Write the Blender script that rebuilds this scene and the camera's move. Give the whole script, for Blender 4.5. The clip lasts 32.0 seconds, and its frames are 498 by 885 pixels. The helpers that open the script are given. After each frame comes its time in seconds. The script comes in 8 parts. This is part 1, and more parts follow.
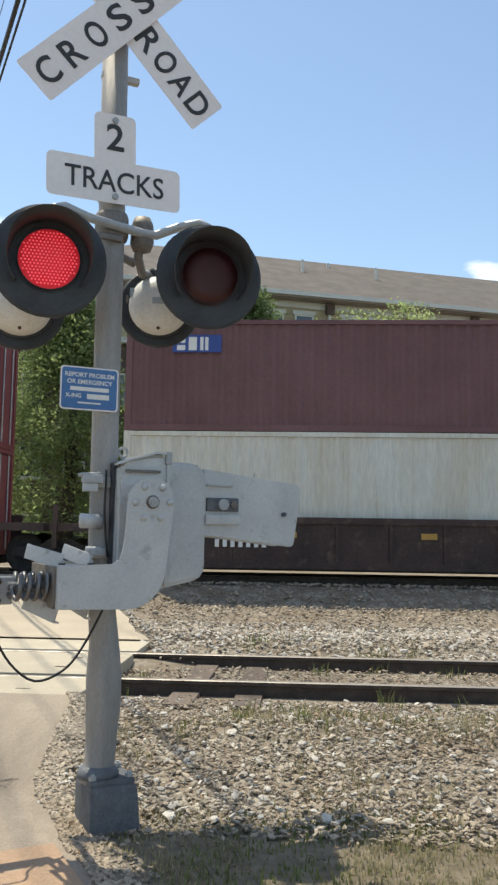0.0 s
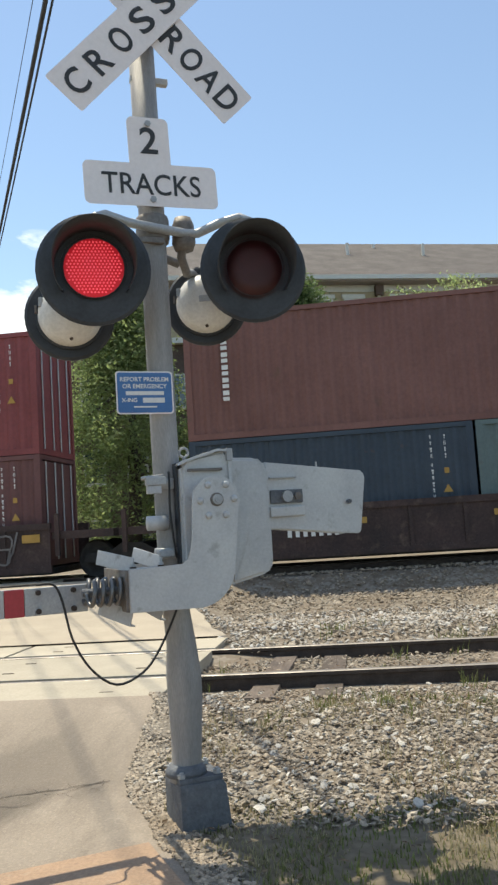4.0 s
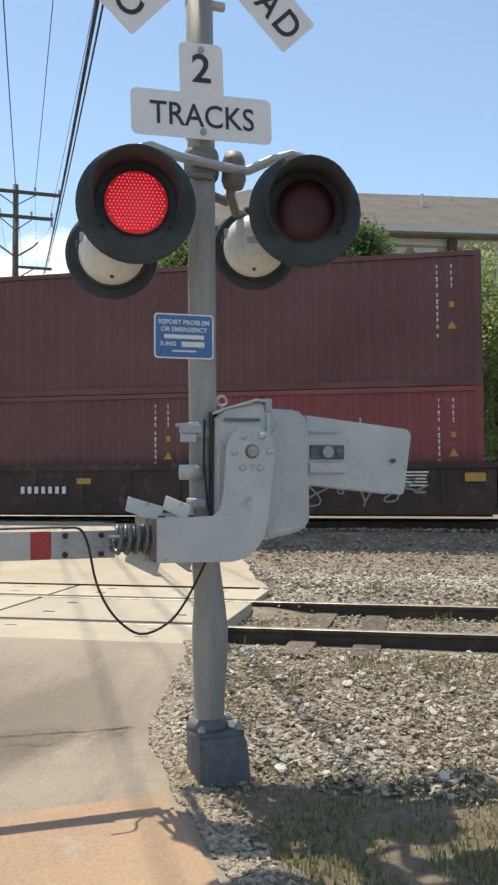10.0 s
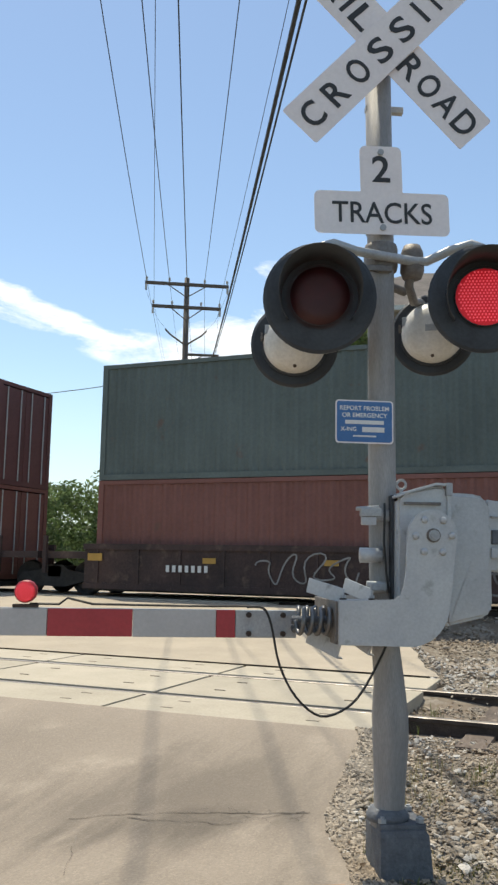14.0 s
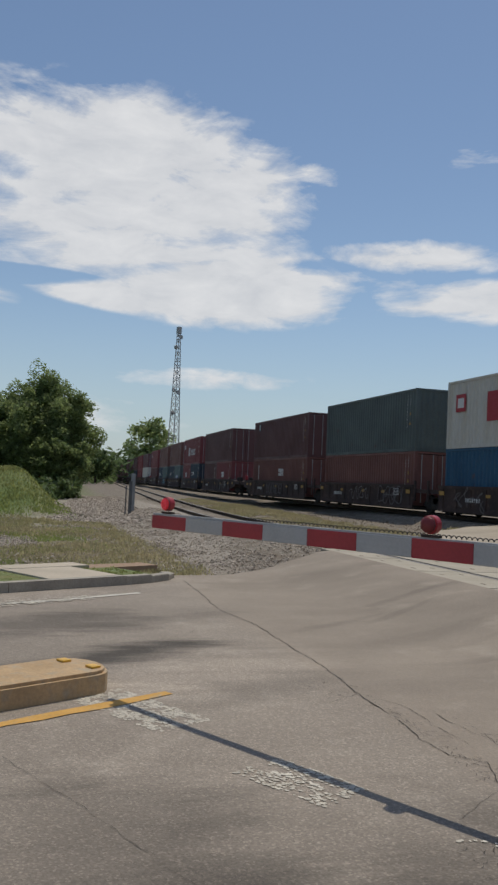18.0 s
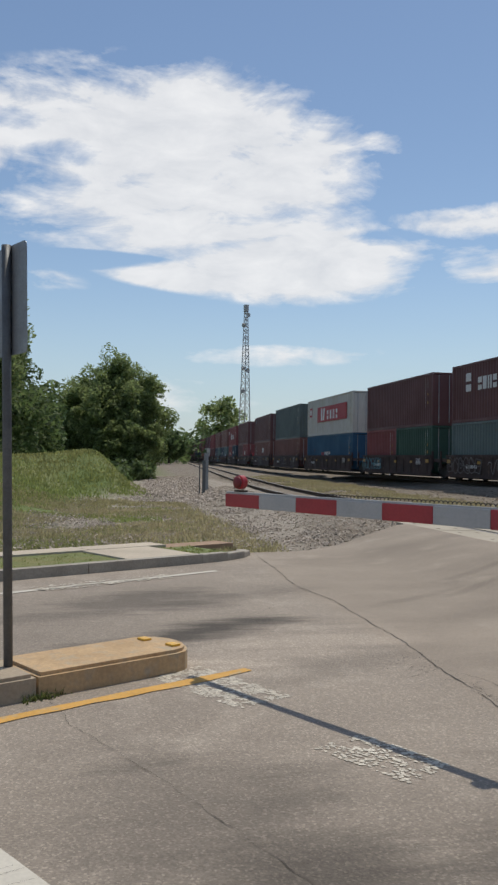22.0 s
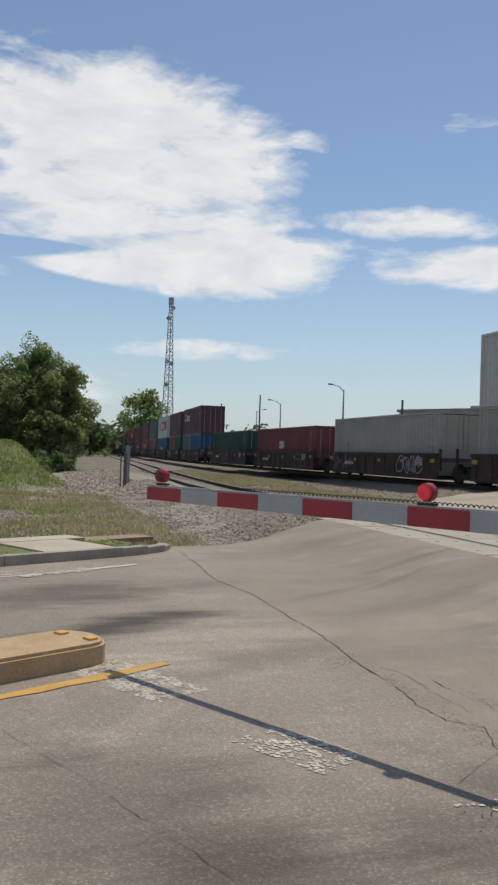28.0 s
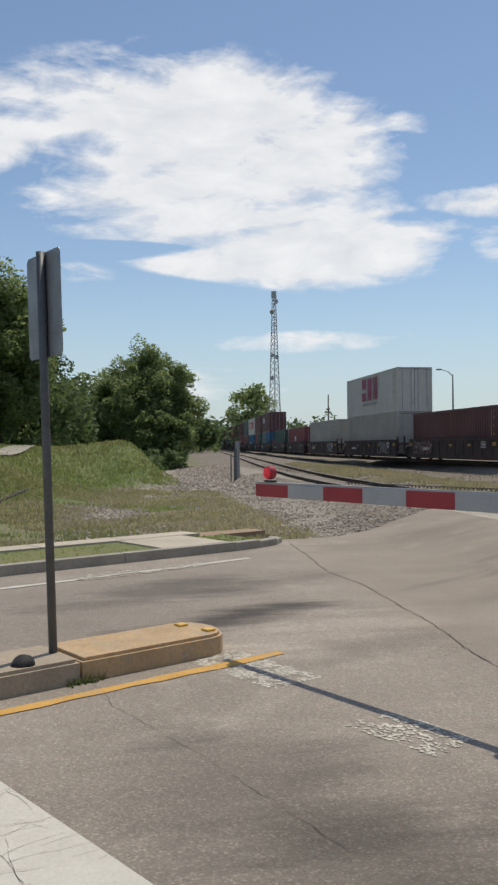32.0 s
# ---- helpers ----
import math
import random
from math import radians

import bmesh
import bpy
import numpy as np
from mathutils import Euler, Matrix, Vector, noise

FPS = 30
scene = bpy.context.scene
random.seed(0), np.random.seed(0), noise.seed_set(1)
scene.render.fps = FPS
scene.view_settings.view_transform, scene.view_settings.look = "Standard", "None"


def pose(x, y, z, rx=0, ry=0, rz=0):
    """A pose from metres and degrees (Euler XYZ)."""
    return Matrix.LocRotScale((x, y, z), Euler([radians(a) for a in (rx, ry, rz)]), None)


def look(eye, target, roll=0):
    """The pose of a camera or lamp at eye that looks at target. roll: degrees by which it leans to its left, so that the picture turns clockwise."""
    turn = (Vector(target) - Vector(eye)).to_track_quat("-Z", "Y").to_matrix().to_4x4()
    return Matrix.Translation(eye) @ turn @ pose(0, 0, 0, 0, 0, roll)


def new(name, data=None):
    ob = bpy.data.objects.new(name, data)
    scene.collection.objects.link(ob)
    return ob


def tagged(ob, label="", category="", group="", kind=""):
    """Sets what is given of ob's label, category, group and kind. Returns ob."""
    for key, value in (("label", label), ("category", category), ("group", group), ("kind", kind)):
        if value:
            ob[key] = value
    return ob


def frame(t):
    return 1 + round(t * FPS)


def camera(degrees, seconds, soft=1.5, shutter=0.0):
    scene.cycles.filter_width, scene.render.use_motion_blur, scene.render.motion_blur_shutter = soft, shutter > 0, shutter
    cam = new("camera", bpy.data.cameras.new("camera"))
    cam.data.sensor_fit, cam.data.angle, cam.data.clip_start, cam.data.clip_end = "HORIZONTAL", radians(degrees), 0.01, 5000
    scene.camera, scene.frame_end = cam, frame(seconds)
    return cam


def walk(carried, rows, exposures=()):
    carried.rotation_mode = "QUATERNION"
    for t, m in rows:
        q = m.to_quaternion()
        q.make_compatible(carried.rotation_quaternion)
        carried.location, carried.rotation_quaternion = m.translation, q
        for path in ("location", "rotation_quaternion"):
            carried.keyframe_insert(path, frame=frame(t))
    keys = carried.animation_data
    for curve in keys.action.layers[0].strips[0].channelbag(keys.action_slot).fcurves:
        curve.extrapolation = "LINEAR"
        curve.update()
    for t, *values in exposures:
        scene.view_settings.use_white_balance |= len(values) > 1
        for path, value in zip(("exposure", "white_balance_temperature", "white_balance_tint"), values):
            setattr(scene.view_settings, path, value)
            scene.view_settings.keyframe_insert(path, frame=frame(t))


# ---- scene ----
cam = camera(32.73, 32.0, soft=2.5)
# t, eye x y z, yaw, pitch, roll
PATH = [
    (0, 0.971, -4.260, 1.257, 3.29, 6.05, 0.87),
    (0.5, 0.973, -4.261, 1.259, 3.20, 6.07, 0.60),
    (1, 0.973, -4.265, 1.262, 3.06, 6.23, 0.16),
    (1.5, 0.974, -4.273, 1.261, 3.20, 6.30, -0.22),
    (2, 0.973, -4.270, 1.264, 3.75, 5.81, -0.51),
    (2.5, 0.967, -4.261, 1.263, 4.97, 5.22, -1.05),
    (3, 0.971, -4.252, 1.262, 6.15, 5.31, -2.18),
    (3.5, 0.975, -4.245, 1.262, 6.95, 5.43, -3.00),
    (5.5, 0.986, -4.252, 1.255, 7.59, 6.12, -4.81),
    (6, 0.990, -4.251, 1.256, 7.41, 6.23, -4.29),
    (6.5, 0.993, -4.234, 1.263, 6.99, 5.93, -3.29),
    (7, 1.021, -4.177, 1.269, 5.32, 4.35, -1.12),
    (7.5, 1.092, -4.082, 1.262, 5.93, 0.54, 1.31),
    (8, 1.136, -4.028, 1.262, 10.14, -0.15, 2.14),
    (8.5, 1.152, -4.015, 1.252, 11.46, 1.01, 3.43),
    (9, 1.135, -4.000, 1.256, 11.84, 1.95, 3.92),
    (9.5, 1.089, -4.017, 1.274, 11.49, 2.49, 0.44),
    (10, 1.061, -4.049, 1.272, 11.66, 2.40, -0.31),
    (10.5, 1.030, -4.088, 1.258, 14.28, 3.57, -0.33),
    (11, 1.013, -4.108, 1.254, 15.45, 4.89, -1.43),
    (11.5, 1.004, -4.117, 1.259, 15.74, 5.36, -1.03),
    (11.6, 1.002, -4.118, 1.259, 15.92, 5.45, -0.95),
    (12, 0.996, -4.124, 1.262, 16.77, 5.81, -0.64),
    (12.5, 0.988, -4.138, 1.263, 18.87, 5.20, 0.03),
    (13, 0.989, -4.163, 1.266, 20.73, 5.13, 0.68),
    (13.5, 0.991, -4.184, 1.267, 21.56, 7.12, 1.20),
    (15.5, 0.985, -4.191, 1.284, 33.17, 7.65, -0.51),
    (16, 0.971, -4.219, 1.273, 42.68, 6.94, 0.26),
    (16.2, 0.964, -4.226, 1.274, 47.51, 6.36, 0.97),
    (16.7, 0.927, -4.241, 1.279, 57.47, 3.39, 1.36),
    (17, 0.916, -4.238, 1.278, 61.52, 2.81, 1.45),
    (17.2, 0.914, -4.227, 1.277, 64.16, 2.63, 1.46),
    (17.5, 0.914, -4.198, 1.279, 68.55, 2.72, 2.94),
    (18, 0.899, -4.185, 1.286, 74.11, 2.79, 2.64),
    (18.5, 0.863, -4.221, 1.288, 77.37, 4.30, 1.74),
    (19, 0.850, -4.213, 1.304, 83.21, 4.41, 3.01),
    (19.5, 0.844, -4.187, 1.304, 87.13, 4.59, 2.78),
    (20, 0.832, -4.193, 1.299, 86.70, 5.64, 1.78),
    (20.5, 0.829, -4.192, 1.300, 86.01, 5.80, 1.57),
    (21, 0.838, -4.188, 1.299, 84.38, 5.21, 1.61),
    (21.5, 0.855, -4.175, 1.291, 81.30, 3.47, 1.18),
    (22, 0.861, -4.171, 1.287, 78.89, 1.07, 0.77),
    (22.5, 0.861, -4.165, 1.284, 77.89, -0.08, 0.64),
    (23, 0.874, -4.166, 1.283, 76.46, -0.06, 1.06),
    (23.5, 0.884, -4.166, 1.285, 74.80, 0.28, 1.17),
    (24, 0.882, -4.168, 1.288, 73.47, 0.49, 1.66),
    (24.5, 0.877, -4.170, 1.286, 72.78, 0.55, 1.91),
    (25, 0.886, -4.169, 1.289, 72.99, 1.17, 1.75),
    (25.5, 0.881, -4.171, 1.292, 73.62, 1.51, 1.37),
    (27.5, 0.877, -4.174, 1.288, 73.95, 0.87, 2.24),
    (28, 0.861, -4.174, 1.284, 73.65, 0.81, 1.85),
    (28.5, 0.858, -4.176, 1.286, 74.07, 1.29, 0.72),
    (29, 0.917, -4.185, 1.301, 74.06, 2.00, -1.70),
    (29.5, 1.002, -4.185, 1.323, 72.44, 3.11, -0.37),
    (30, 1.015, -4.173, 1.326, 71.35, -1.06, -2.17),
    (30.5, 1.036, -4.184, 1.340, 72.01, -5.59, -4.15),
    (31, 1.075, -4.199, 1.340, 74.48, -5.48, -1.95),
    (31.5, 1.088, -4.206, 1.330, 79.19, -2.62, -0.77),
    (32, 1.099, -4.194, 1.324, 80.98, 0.18, -0.56),
]


def view(x, y, z, yaw, pitch, roll):
    a, b = radians(yaw), radians(pitch)
    way = Vector((-math.sin(a) * math.cos(b), math.cos(a) * math.cos(b), math.sin(b)))
    return look((x, y, z), Vector((x, y, z)) + way * 10, roll)


EXPOSURES = [(0.0, 0.58, 7200, 5), (6.0, 0.55, 7200, 5), (7.5, 0.52, 7200, 5), (9.0, 0.6, 7200, 5), (10.5, 0.48, 7200, 5), (12.0, 0.36, 7100, 6), (13.5, 0.38, 7100, 6), (15.5, 0.36, 7000, 6), (16.2, 0.0, 6750, 8), (17.2, -0.32, 6650, 9), (18.0, -0.62, 6650, 9), (19.5, -0.45, 6650, 9), (22.0, -0.38, 6650, 9),
             (25.5, -0.36, 6650, 9), (28.0, -0.40, 6700, 9), (29.6, -0.24, 6750, 9), (30.6, -0.8, 6700, 9), (31.2, -0.7, 6700, 9), (32.0, -0.32, 6700, 9)]
walk(cam, [(r[0], view(*r[1:])) for r in PATH], EXPOSURES)

# ---- sky and sun ----
SUN_FROM = Vector((-0.295, 0.26, 1.0)).normalized()   # high sun behind the train, to the left
sun = new("sun", bpy.data.lights.new("sun", "SUN"))
sun.data.energy, sun.data.angle, sun.data.color = 3.7, radians(0.53), (1.0, 0.94, 0.84)
sun.matrix_world = look((0, 0, 60), Vector((0, 0, 60)) - SUN_FROM)

world = bpy.data.worlds.new("sky")
scene.world = world
world.use_nodes = True


def build_sky():
    nt = world.node_tree
    n, l = nt.nodes, nt.links
    for x in list(n):
        n.remove(x)
    out, bg, sky = n.new("ShaderNodeOutputWorld"), n.new("ShaderNodeBackground"), n.new("ShaderNodeTexSky")
    sky.sky_type, sky.sun_disc = "NISHITA", False
    sky.sun_elevation = math.asin(SUN_FROM.z)
    sky.sun_rotation = math.atan2(SUN_FROM.x, SUN_FROM.y)
    sky.air_density, sky.dust_density, sky.ozone_density = 1.0, 0.25, 1.8
    bg.inputs["Strength"].default_value = 0.14
    co = n.new("ShaderNodeTexCoord")
    sep = n.new("ShaderNodeSeparateXYZ")
    l.new(co.outputs["Generated"], sep.inputs[0])

    def math_node(op, a, b=None, clamp=False):
        m = n.new("ShaderNodeMath")
        m.operation, m.use_clamp = op, clamp
        for k, v in enumerate((a, b)):
            if v is None:
                continue
            if isinstance(v, (int, float)):
                m.inputs[k].default_value = v
            else:
                l.new(v, m.inputs[k])
        return m.outputs[0]

    # direction as yaw (left from +y) and height, in degrees
    yaw = math_node("MULTIPLY", math_node("ARCTAN2", math_node("MULTIPLY", sep.outputs[0], -1.0), sep.outputs[1]), 57.2958)
    elev = math_node("MULTIPLY", math_node("ARCSINE", sep.outputs[2]), 57.2958)
    comb = n.new("ShaderNodeCombineXYZ")
    l.new(math_node("MULTIPLY", yaw, 0.055), comb.inputs[0])
    l.new(math_node("MULTIPLY", elev, 0.14), comb.inputs[1])

    def noise_node(scale, detail, rough, distortion):
        t = n.new("ShaderNodeTexNoise")
        l.new(comb.outputs[0], t.inputs["Vector"])
        t.inputs["Scale"].default_value, t.inputs["Detail"].default_value = scale, detail
        t.inputs["Roughness"].default_value, t.inputs["Distortion"].default_value = rough, distortion
        return t.outputs["Fac"]

    wisp = noise_node(1.5, 8, 0.62, 0.7)
    puff = noise_node(4.5, 6, 0.6, 0.35)
    grain = math_node("ADD", math_node("MULTIPLY", wisp, 0.62), math_node("MULTIPLY", puff, 0.38))

    # banks of cloud: yaw, height, half widths, slope, weight
    total = None
    for cy, ce, wy, we, slope, weight in CLOUDS:
        dy = math_node("SUBTRACT", yaw, cy)
        de = math_node("SUBTRACT", math_node("SUBTRACT", elev, ce), math_node("MULTIPLY", dy, slope))
        a = math_node("POWER", math_node("ABSOLUTE", math_node("DIVIDE", dy, wy)), 2.0)
        b = math_node("POWER", math_node("ABSOLUTE", math_node("DIVIDE", de, we)), 2.0)
        m = math_node("MULTIPLY", math_node("SUBTRACT", 1.0, math_node("ADD", a, b), True), weight)
        total = m if total is None else math_node("MAXIMUM", total, m)
    for cy, ce, wy, we, weight in GAPS:
        a = math_node("POWER", math_node("ABSOLUTE", math_node("DIVIDE", math_node("SUBTRACT", yaw, cy), wy)), 2.0)
        b = math_node("POWER", math_node("ABSOLUTE", math_node("DIVIDE", math_node("SUBTRACT", elev, ce), we)), 2.0)
        total = math_node("SUBTRACT", total, math_node("MULTIPLY", math_node("SUBTRACT", 1.0, math_node("ADD", a, b), True), weight), True)
    rough = math_node("MULTIPLY", math_node("SUBTRACT", grain, 0.5), 2.5)
    cover = math_node("MULTIPLY", math_node("SUBTRACT", math_node("ADD", math_node("MULTIPLY", total, 0.80), rough), 0.13), 2.4, True)
    cover = math_node("MULTIPLY", cover, math_node("MULTIPLY", total, 4.0, True))
    # thin high veil of cloud, unseen above the view, added to whiten the fill light
    high = math_node("MULTIPLY", math_node("SUBTRACT", elev, 36.0), 0.05, True)
    cover = math_node("MAXIMUM", cover, math_node("MULTIPLY", high, math_node("ADD", 0.06, math_node("MULTIPLY", wisp, 0.3))))
    # summer haze low over the horizon
    low = math_node("POWER", math_node("SUBTRACT", 1.0, math_node("DIVIDE", math_node("ABSOLUTE", elev, 0.0), 13.0), True), 1.6)
    cover = math_node("MAXIMUM", cover, math_node("MULTIPLY", low, 0.10))
    haze = n.new("ShaderNodeMix")
    haze.data_type = "RGBA"
    haze.inputs[7].default_value = (3.3, 4.4, 5.6, 1)
    l.new(math_node("MULTIPLY", low, 0.75), haze.inputs[0])
    l.new(sky.outputs[0], haze.inputs[6])
    mix = n.new("ShaderNodeMix")
    mix.data_type = "RGBA"
    l.new(math_node("MULTIPLY", cover, 0.92), mix.inputs[0])
    l.new(haze.outputs[2], mix.inputs[6])
    shade = n.new("ShaderNodeMix")
    shade.data_type = "RGBA"
    l.new(puff, shade.inputs[0])
    shade.inputs[6].default_value, shade.inputs[7].default_value = (5.4, 5.7, 6.3, 1), (9.4, 9.4, 9.5, 1)
    l.new(shade.outputs[2], mix.inputs[7])
    l.new(mix.outputs[2], bg.inputs["Color"])
    l.new(bg.outputs[0], out.inputs[0])


CLOUDS = [(85.5, 20.6, 14.5, 5.4, 0.02, 1.0), (77.5, 17.8, 8.5, 5.2, -0.10, 1.0), (91.5, 20.8, 10.5, 3.4, 0.02, 0.85), (84.5, 16.2, 13.0, 3.4, -0.02, 1.0), (98.5, 18.4, 7.0, 1.7, -0.28, 0.75), (99.5, 22.3, 6.0, 0.9, 0.03, 0.5),
          (75.0, 13.0, 10.5, 3.0, -0.03, 1.0), (83.5, 12.0, 7.0, 1.2, 0.10, 0.75), (70.3, 20.4, 3.6, 0.9, 0.03, 0.55), (63.2, 15.3, 7.6, 1.35, 0.02, 0.85), (59.0, 12.4, 10.5, 1.7, 0.07, 0.75), (60.0, 21.4, 3.4, 0.8, 0.0, 0.42),
          (46.0, 20.8, 7.0, 1.4, 0.0, 0.24), (79.0, 7.0, 10.0, 1.0, 0.0, 0.5), (85.0, 4.2, 8, 1.6, 0.0, 0.45), (93.0, 11.6, 3.5, 0.9, 0.1, 0.36), (98.5, 12.3, 3.0, 0.8, 0.1, 0.36),
          (36.5, 16.0, 11.0, 1.1, 0.34, 0.66), (40, 15.6, 6, 0.7, 0.2, 0.4), (29.5, 13.6, 7, 1.6, 0.2, 0.6), (47.5, 10.4, 6, 1.7, 0.05, 0.6), (23, 15.0, 6, 3.2, 0.0, 0.42), (23, 11.5, 7, 2.6, 0.0, 0.45), (-8, 12.2, 4, 1.2, 0.0, 0.45), (-13, 16.8, 2.2, 1.0, 0.2, 0.5), (16, 9.0, 8, 2.0, 0.0, 0.38), (20, 19.0, 4, 1.0, 0.1, 0.36),
          (120, 20, 14, 4, 0.1, 0.7), (-60, 25, 20, 6, 0.1, 0.7), (200, 30, 30, 6, 0.1, 0.7)]
GAPS = [(91.0, 19.4, 3.6, 1.0, 0.45), (95.5, 21.0, 3.0, 0.9, 0.45), (89.5, 12.9, 5.5, 0.7, 0.6), (70.0, 14.6, 3.2, 0.6, 0.4)]
build_sky()

# ---- materials ----
MATS = {}


def mat(name, color, rough=0.6, metal=0.0, vary=0.25, scale=6.0, fine=60.0, bump=0.15, second=None, spread=0.5, island=0.0, stretch=(1, 1, 1), per_thing=0.0,
        wear=None, wear_amount=0.0, spec=0.5, thin=0.0):
    """A surface with blotches (scale), grain (fine), an optional second colour, wear and per-piece change of tone."""
    m = bpy.data.materials.new(name)
    m.use_nodes = True
    nt = m.node_tree
    n, l = nt.nodes, nt.links
    b = n["Principled BSDF"]
    b.inputs["Roughness"].default_value, b.inputs["Metallic"].default_value = rough, metal
    b.inputs["Specular IOR Level"].default_value = spec
    co = n.new("ShaderNodeTexCoord")
    mp = n.new("ShaderNodeMapping")
    mp.inputs["Scale"].default_value = stretch
    l.new(co.outputs["Object"], mp.inputs["Vector"])

    def noise_of(sc, detail=5):
        t = n.new("ShaderNodeTexNoise")
        t.inputs["Scale"].default_value, t.inputs["Detail"].default_value, t.inputs["Roughness"].default_value = sc, detail, 0.6
        l.new(mp.outputs[0], t.inputs["Vector"])
        return t.outputs["Fac"]

    def ramp(fac, lo, hi, a, bb):
        r = n.new("ShaderNodeMapRange")
        r.inputs[1].default_value, r.inputs[2].default_value, r.inputs[3].default_value, r.inputs[4].default_value = lo, hi, a, bb
        l.new(fac, r.inputs[0])
        return r.outputs[0]

    def mixc(fac, a, bb, kind="MIX"):
        x = n.new("ShaderNodeMix")
        x.data_type, x.blend_type = "RGBA", kind
        for slot, v in ((0, fac), (6, a), (7, bb)):
            if isinstance(v, tuple):
                x.inputs[slot].default_value = (*v, 1)
            elif isinstance(v, (int, float)):
                x.inputs[slot].default_value = v
            else:
                l.new(v, x.inputs[slot])
        return x.outputs[2]

    big, small = noise_of(scale), noise_of(fine, 3)
    other = second or tuple(c * (1 - vary) for c in color)
    col = mixc(ramp(big, 0.5 - spread * 0.3, 0.5 + spread * 0.3, 0, 1), color, other)
    grain = ramp(small, 0.3, 0.7, 1 - vary * 0.6, 1 + vary * 0.6)
    val = grain
    for amount, kind in ((per_thing, "ob"), (island, "geo")):
        if amount:
            s = n.new("ShaderNodeObjectInfo") if kind == "ob" else n.new("ShaderNodeNewGeometry")
            r = ramp(s.outputs["Random" if kind == "ob" else "Random Per Island"], 0, 1, 1 - amount, 1 + amount)
            mm = n.new("ShaderNodeMath")
            mm.operation = "MULTIPLY"
            l.new(val, mm.inputs[0]), l.new(r, mm.inputs[1])
            val = mm.outputs[0]
    if wear:
        col = mixc(ramp(noise_of(scale * 2.7, 8), 0.62 - 0.2 * wear_amount, 0.74 - 0.1 * wear_amount, 0, 1), col, wear)
    hsv = n.new("ShaderNodeHueSaturation")
    l.new(col, hsv.inputs["Color"]), l.new(val, hsv.inputs["Value"])
    l.new(hsv.outputs[0], b.inputs["Base Color"])
    l.new(ramp(big, 0.3, 0.7, max(rough - 0.1, 0.02), min(rough + 0.1, 1)), b.inputs["Roughness"])
    if bump:
        bp = n.new("ShaderNodeBump")
        bp.inputs["Strength"].default_value, bp.inputs["Distance"].default_value = bump, 0.02
        l.new(small, bp.inputs["Height"])
        l.new(bp.outputs[0], b.inputs["Normal"])
    if thin:
        tr, mx = n.new("ShaderNodeBsdfTranslucent"), n.new("ShaderNodeMixShader")
        l.new(hsv.outputs[0], tr.inputs["Color"])
        mx.inputs[0].default_value = thin
        l.new(b.outputs[0], mx.inputs[1]), l.new(tr.outputs[0], mx.inputs[2])
        l.new(mx.outputs[0], n["Material Output"].inputs["Surface"])
    MATS[name] = m
    return m


def glow(name, color, strength):
    m = bpy.data.materials.new(name)
    m.use_nodes = True
    b = m.node_tree.nodes["Principled BSDF"]
    b.inputs["Base Color"].default_value = (*color, 1)
    b.inputs["Emission Color"].default_value = (*color, 1)
    b.inputs["Emission Strength"].default_value = strength
    return m


GALV = mat("galvanized_steel", (0.42, 0.43, 0.43), 0.5, 0.35, 0.2, 5, 90, 0.1, second=(0.33, 0.34, 0.35))
MAST = mat("mast_aluminium", (0.32, 0.31, 0.30), 0.6, 0.2, 0.22, 3, 70, 0.12, second=(0.24, 0.235, 0.23), stretch=(3, 3, 0.5))
SILVER = mat("silver_paint", (0.50, 0.51, 0.51), 0.5, 0.15, 0.12, 4, 80, 0.06, second=(0.43, 0.44, 0.45), wear=(0.30, 0.30, 0.29), wear_amount=0.1)
BASE_IRON = mat("foundation_iron", (0.13, 0.14, 0.155), 0.7, 0.1, 0.3, 8, 60, 0.3)
SIGN_WHITE = mat("sign_white", (0.83, 0.775, 0.765), 0.4, 0, 0.06, 2, 40, 0.02, second=(0.77, 0.71, 0.70))
SIGN_BLACK = mat("sign_black", (0.03, 0.03, 0.03), 0.5, 0, 0.1, 4, 40, 0.0)
SIGN_BLUE = mat("sign_blue", (0.05, 0.155, 0.37), 0.4, 0, 0.1, 4, 40, 0.02)
SIGN_BACK = mat("sign_back_aluminium", (0.30, 0.31, 0.32), 0.5, 0.5, 0.2, 4, 60, 0.05)
LAMP_BLACK = mat("lamp_black", (0.036, 0.042, 0.050), 0.55, 0, 0.3, 6, 50, 0.05)
LENS_DARK = mat("red_lens_unlit", (0.055, 0.008, 0.010), 0.4, 0, 0.3, 10, 260, 0.3)
LENS_LIT = glow("red_lens_lit", (0.7, 0.012, 0.03), 0.10)
LED_LIT = glow("red_led_lit", (1.0, 0.11, 0.16), 0.46)
ARM_DULL = mat("arm_lens_unlit", (0.20, 0.018, 0.022), 0.45, 0, 0.25, 10, 260, 0.2)
# brownish bracket metal, with the shade on the bracket cluster put into its colour
BRACKET = mat("brown_shaded_bracket", (0.20, 0.185, 0.17), 0.6, 0.25, 0.3, 6, 60, 0.2, second=(0.15, 0.13, 0.115))
SPRING = mat("spring_steel", (0.16, 0.16, 0.16), 0.4, 0.6, 0.2, 6, 60, 0.1)
APRON = mat("apron_concrete", (0.415, 0.353, 0.270), 0.88, 0, 0.18, 0.8, 45, 0.3, second=(0.349, 0.299, 0.232))
ARM_LIT = glow("arm_lamp_lit", (0.6, 0.02, 0.03), 0.14)
SHELL = mat("lamp_housing_white", (0.72, 0.71, 0.68), 0.45, 0, 0.15, 6, 60, 0.05, second=(0.60, 0.58, 0.53))
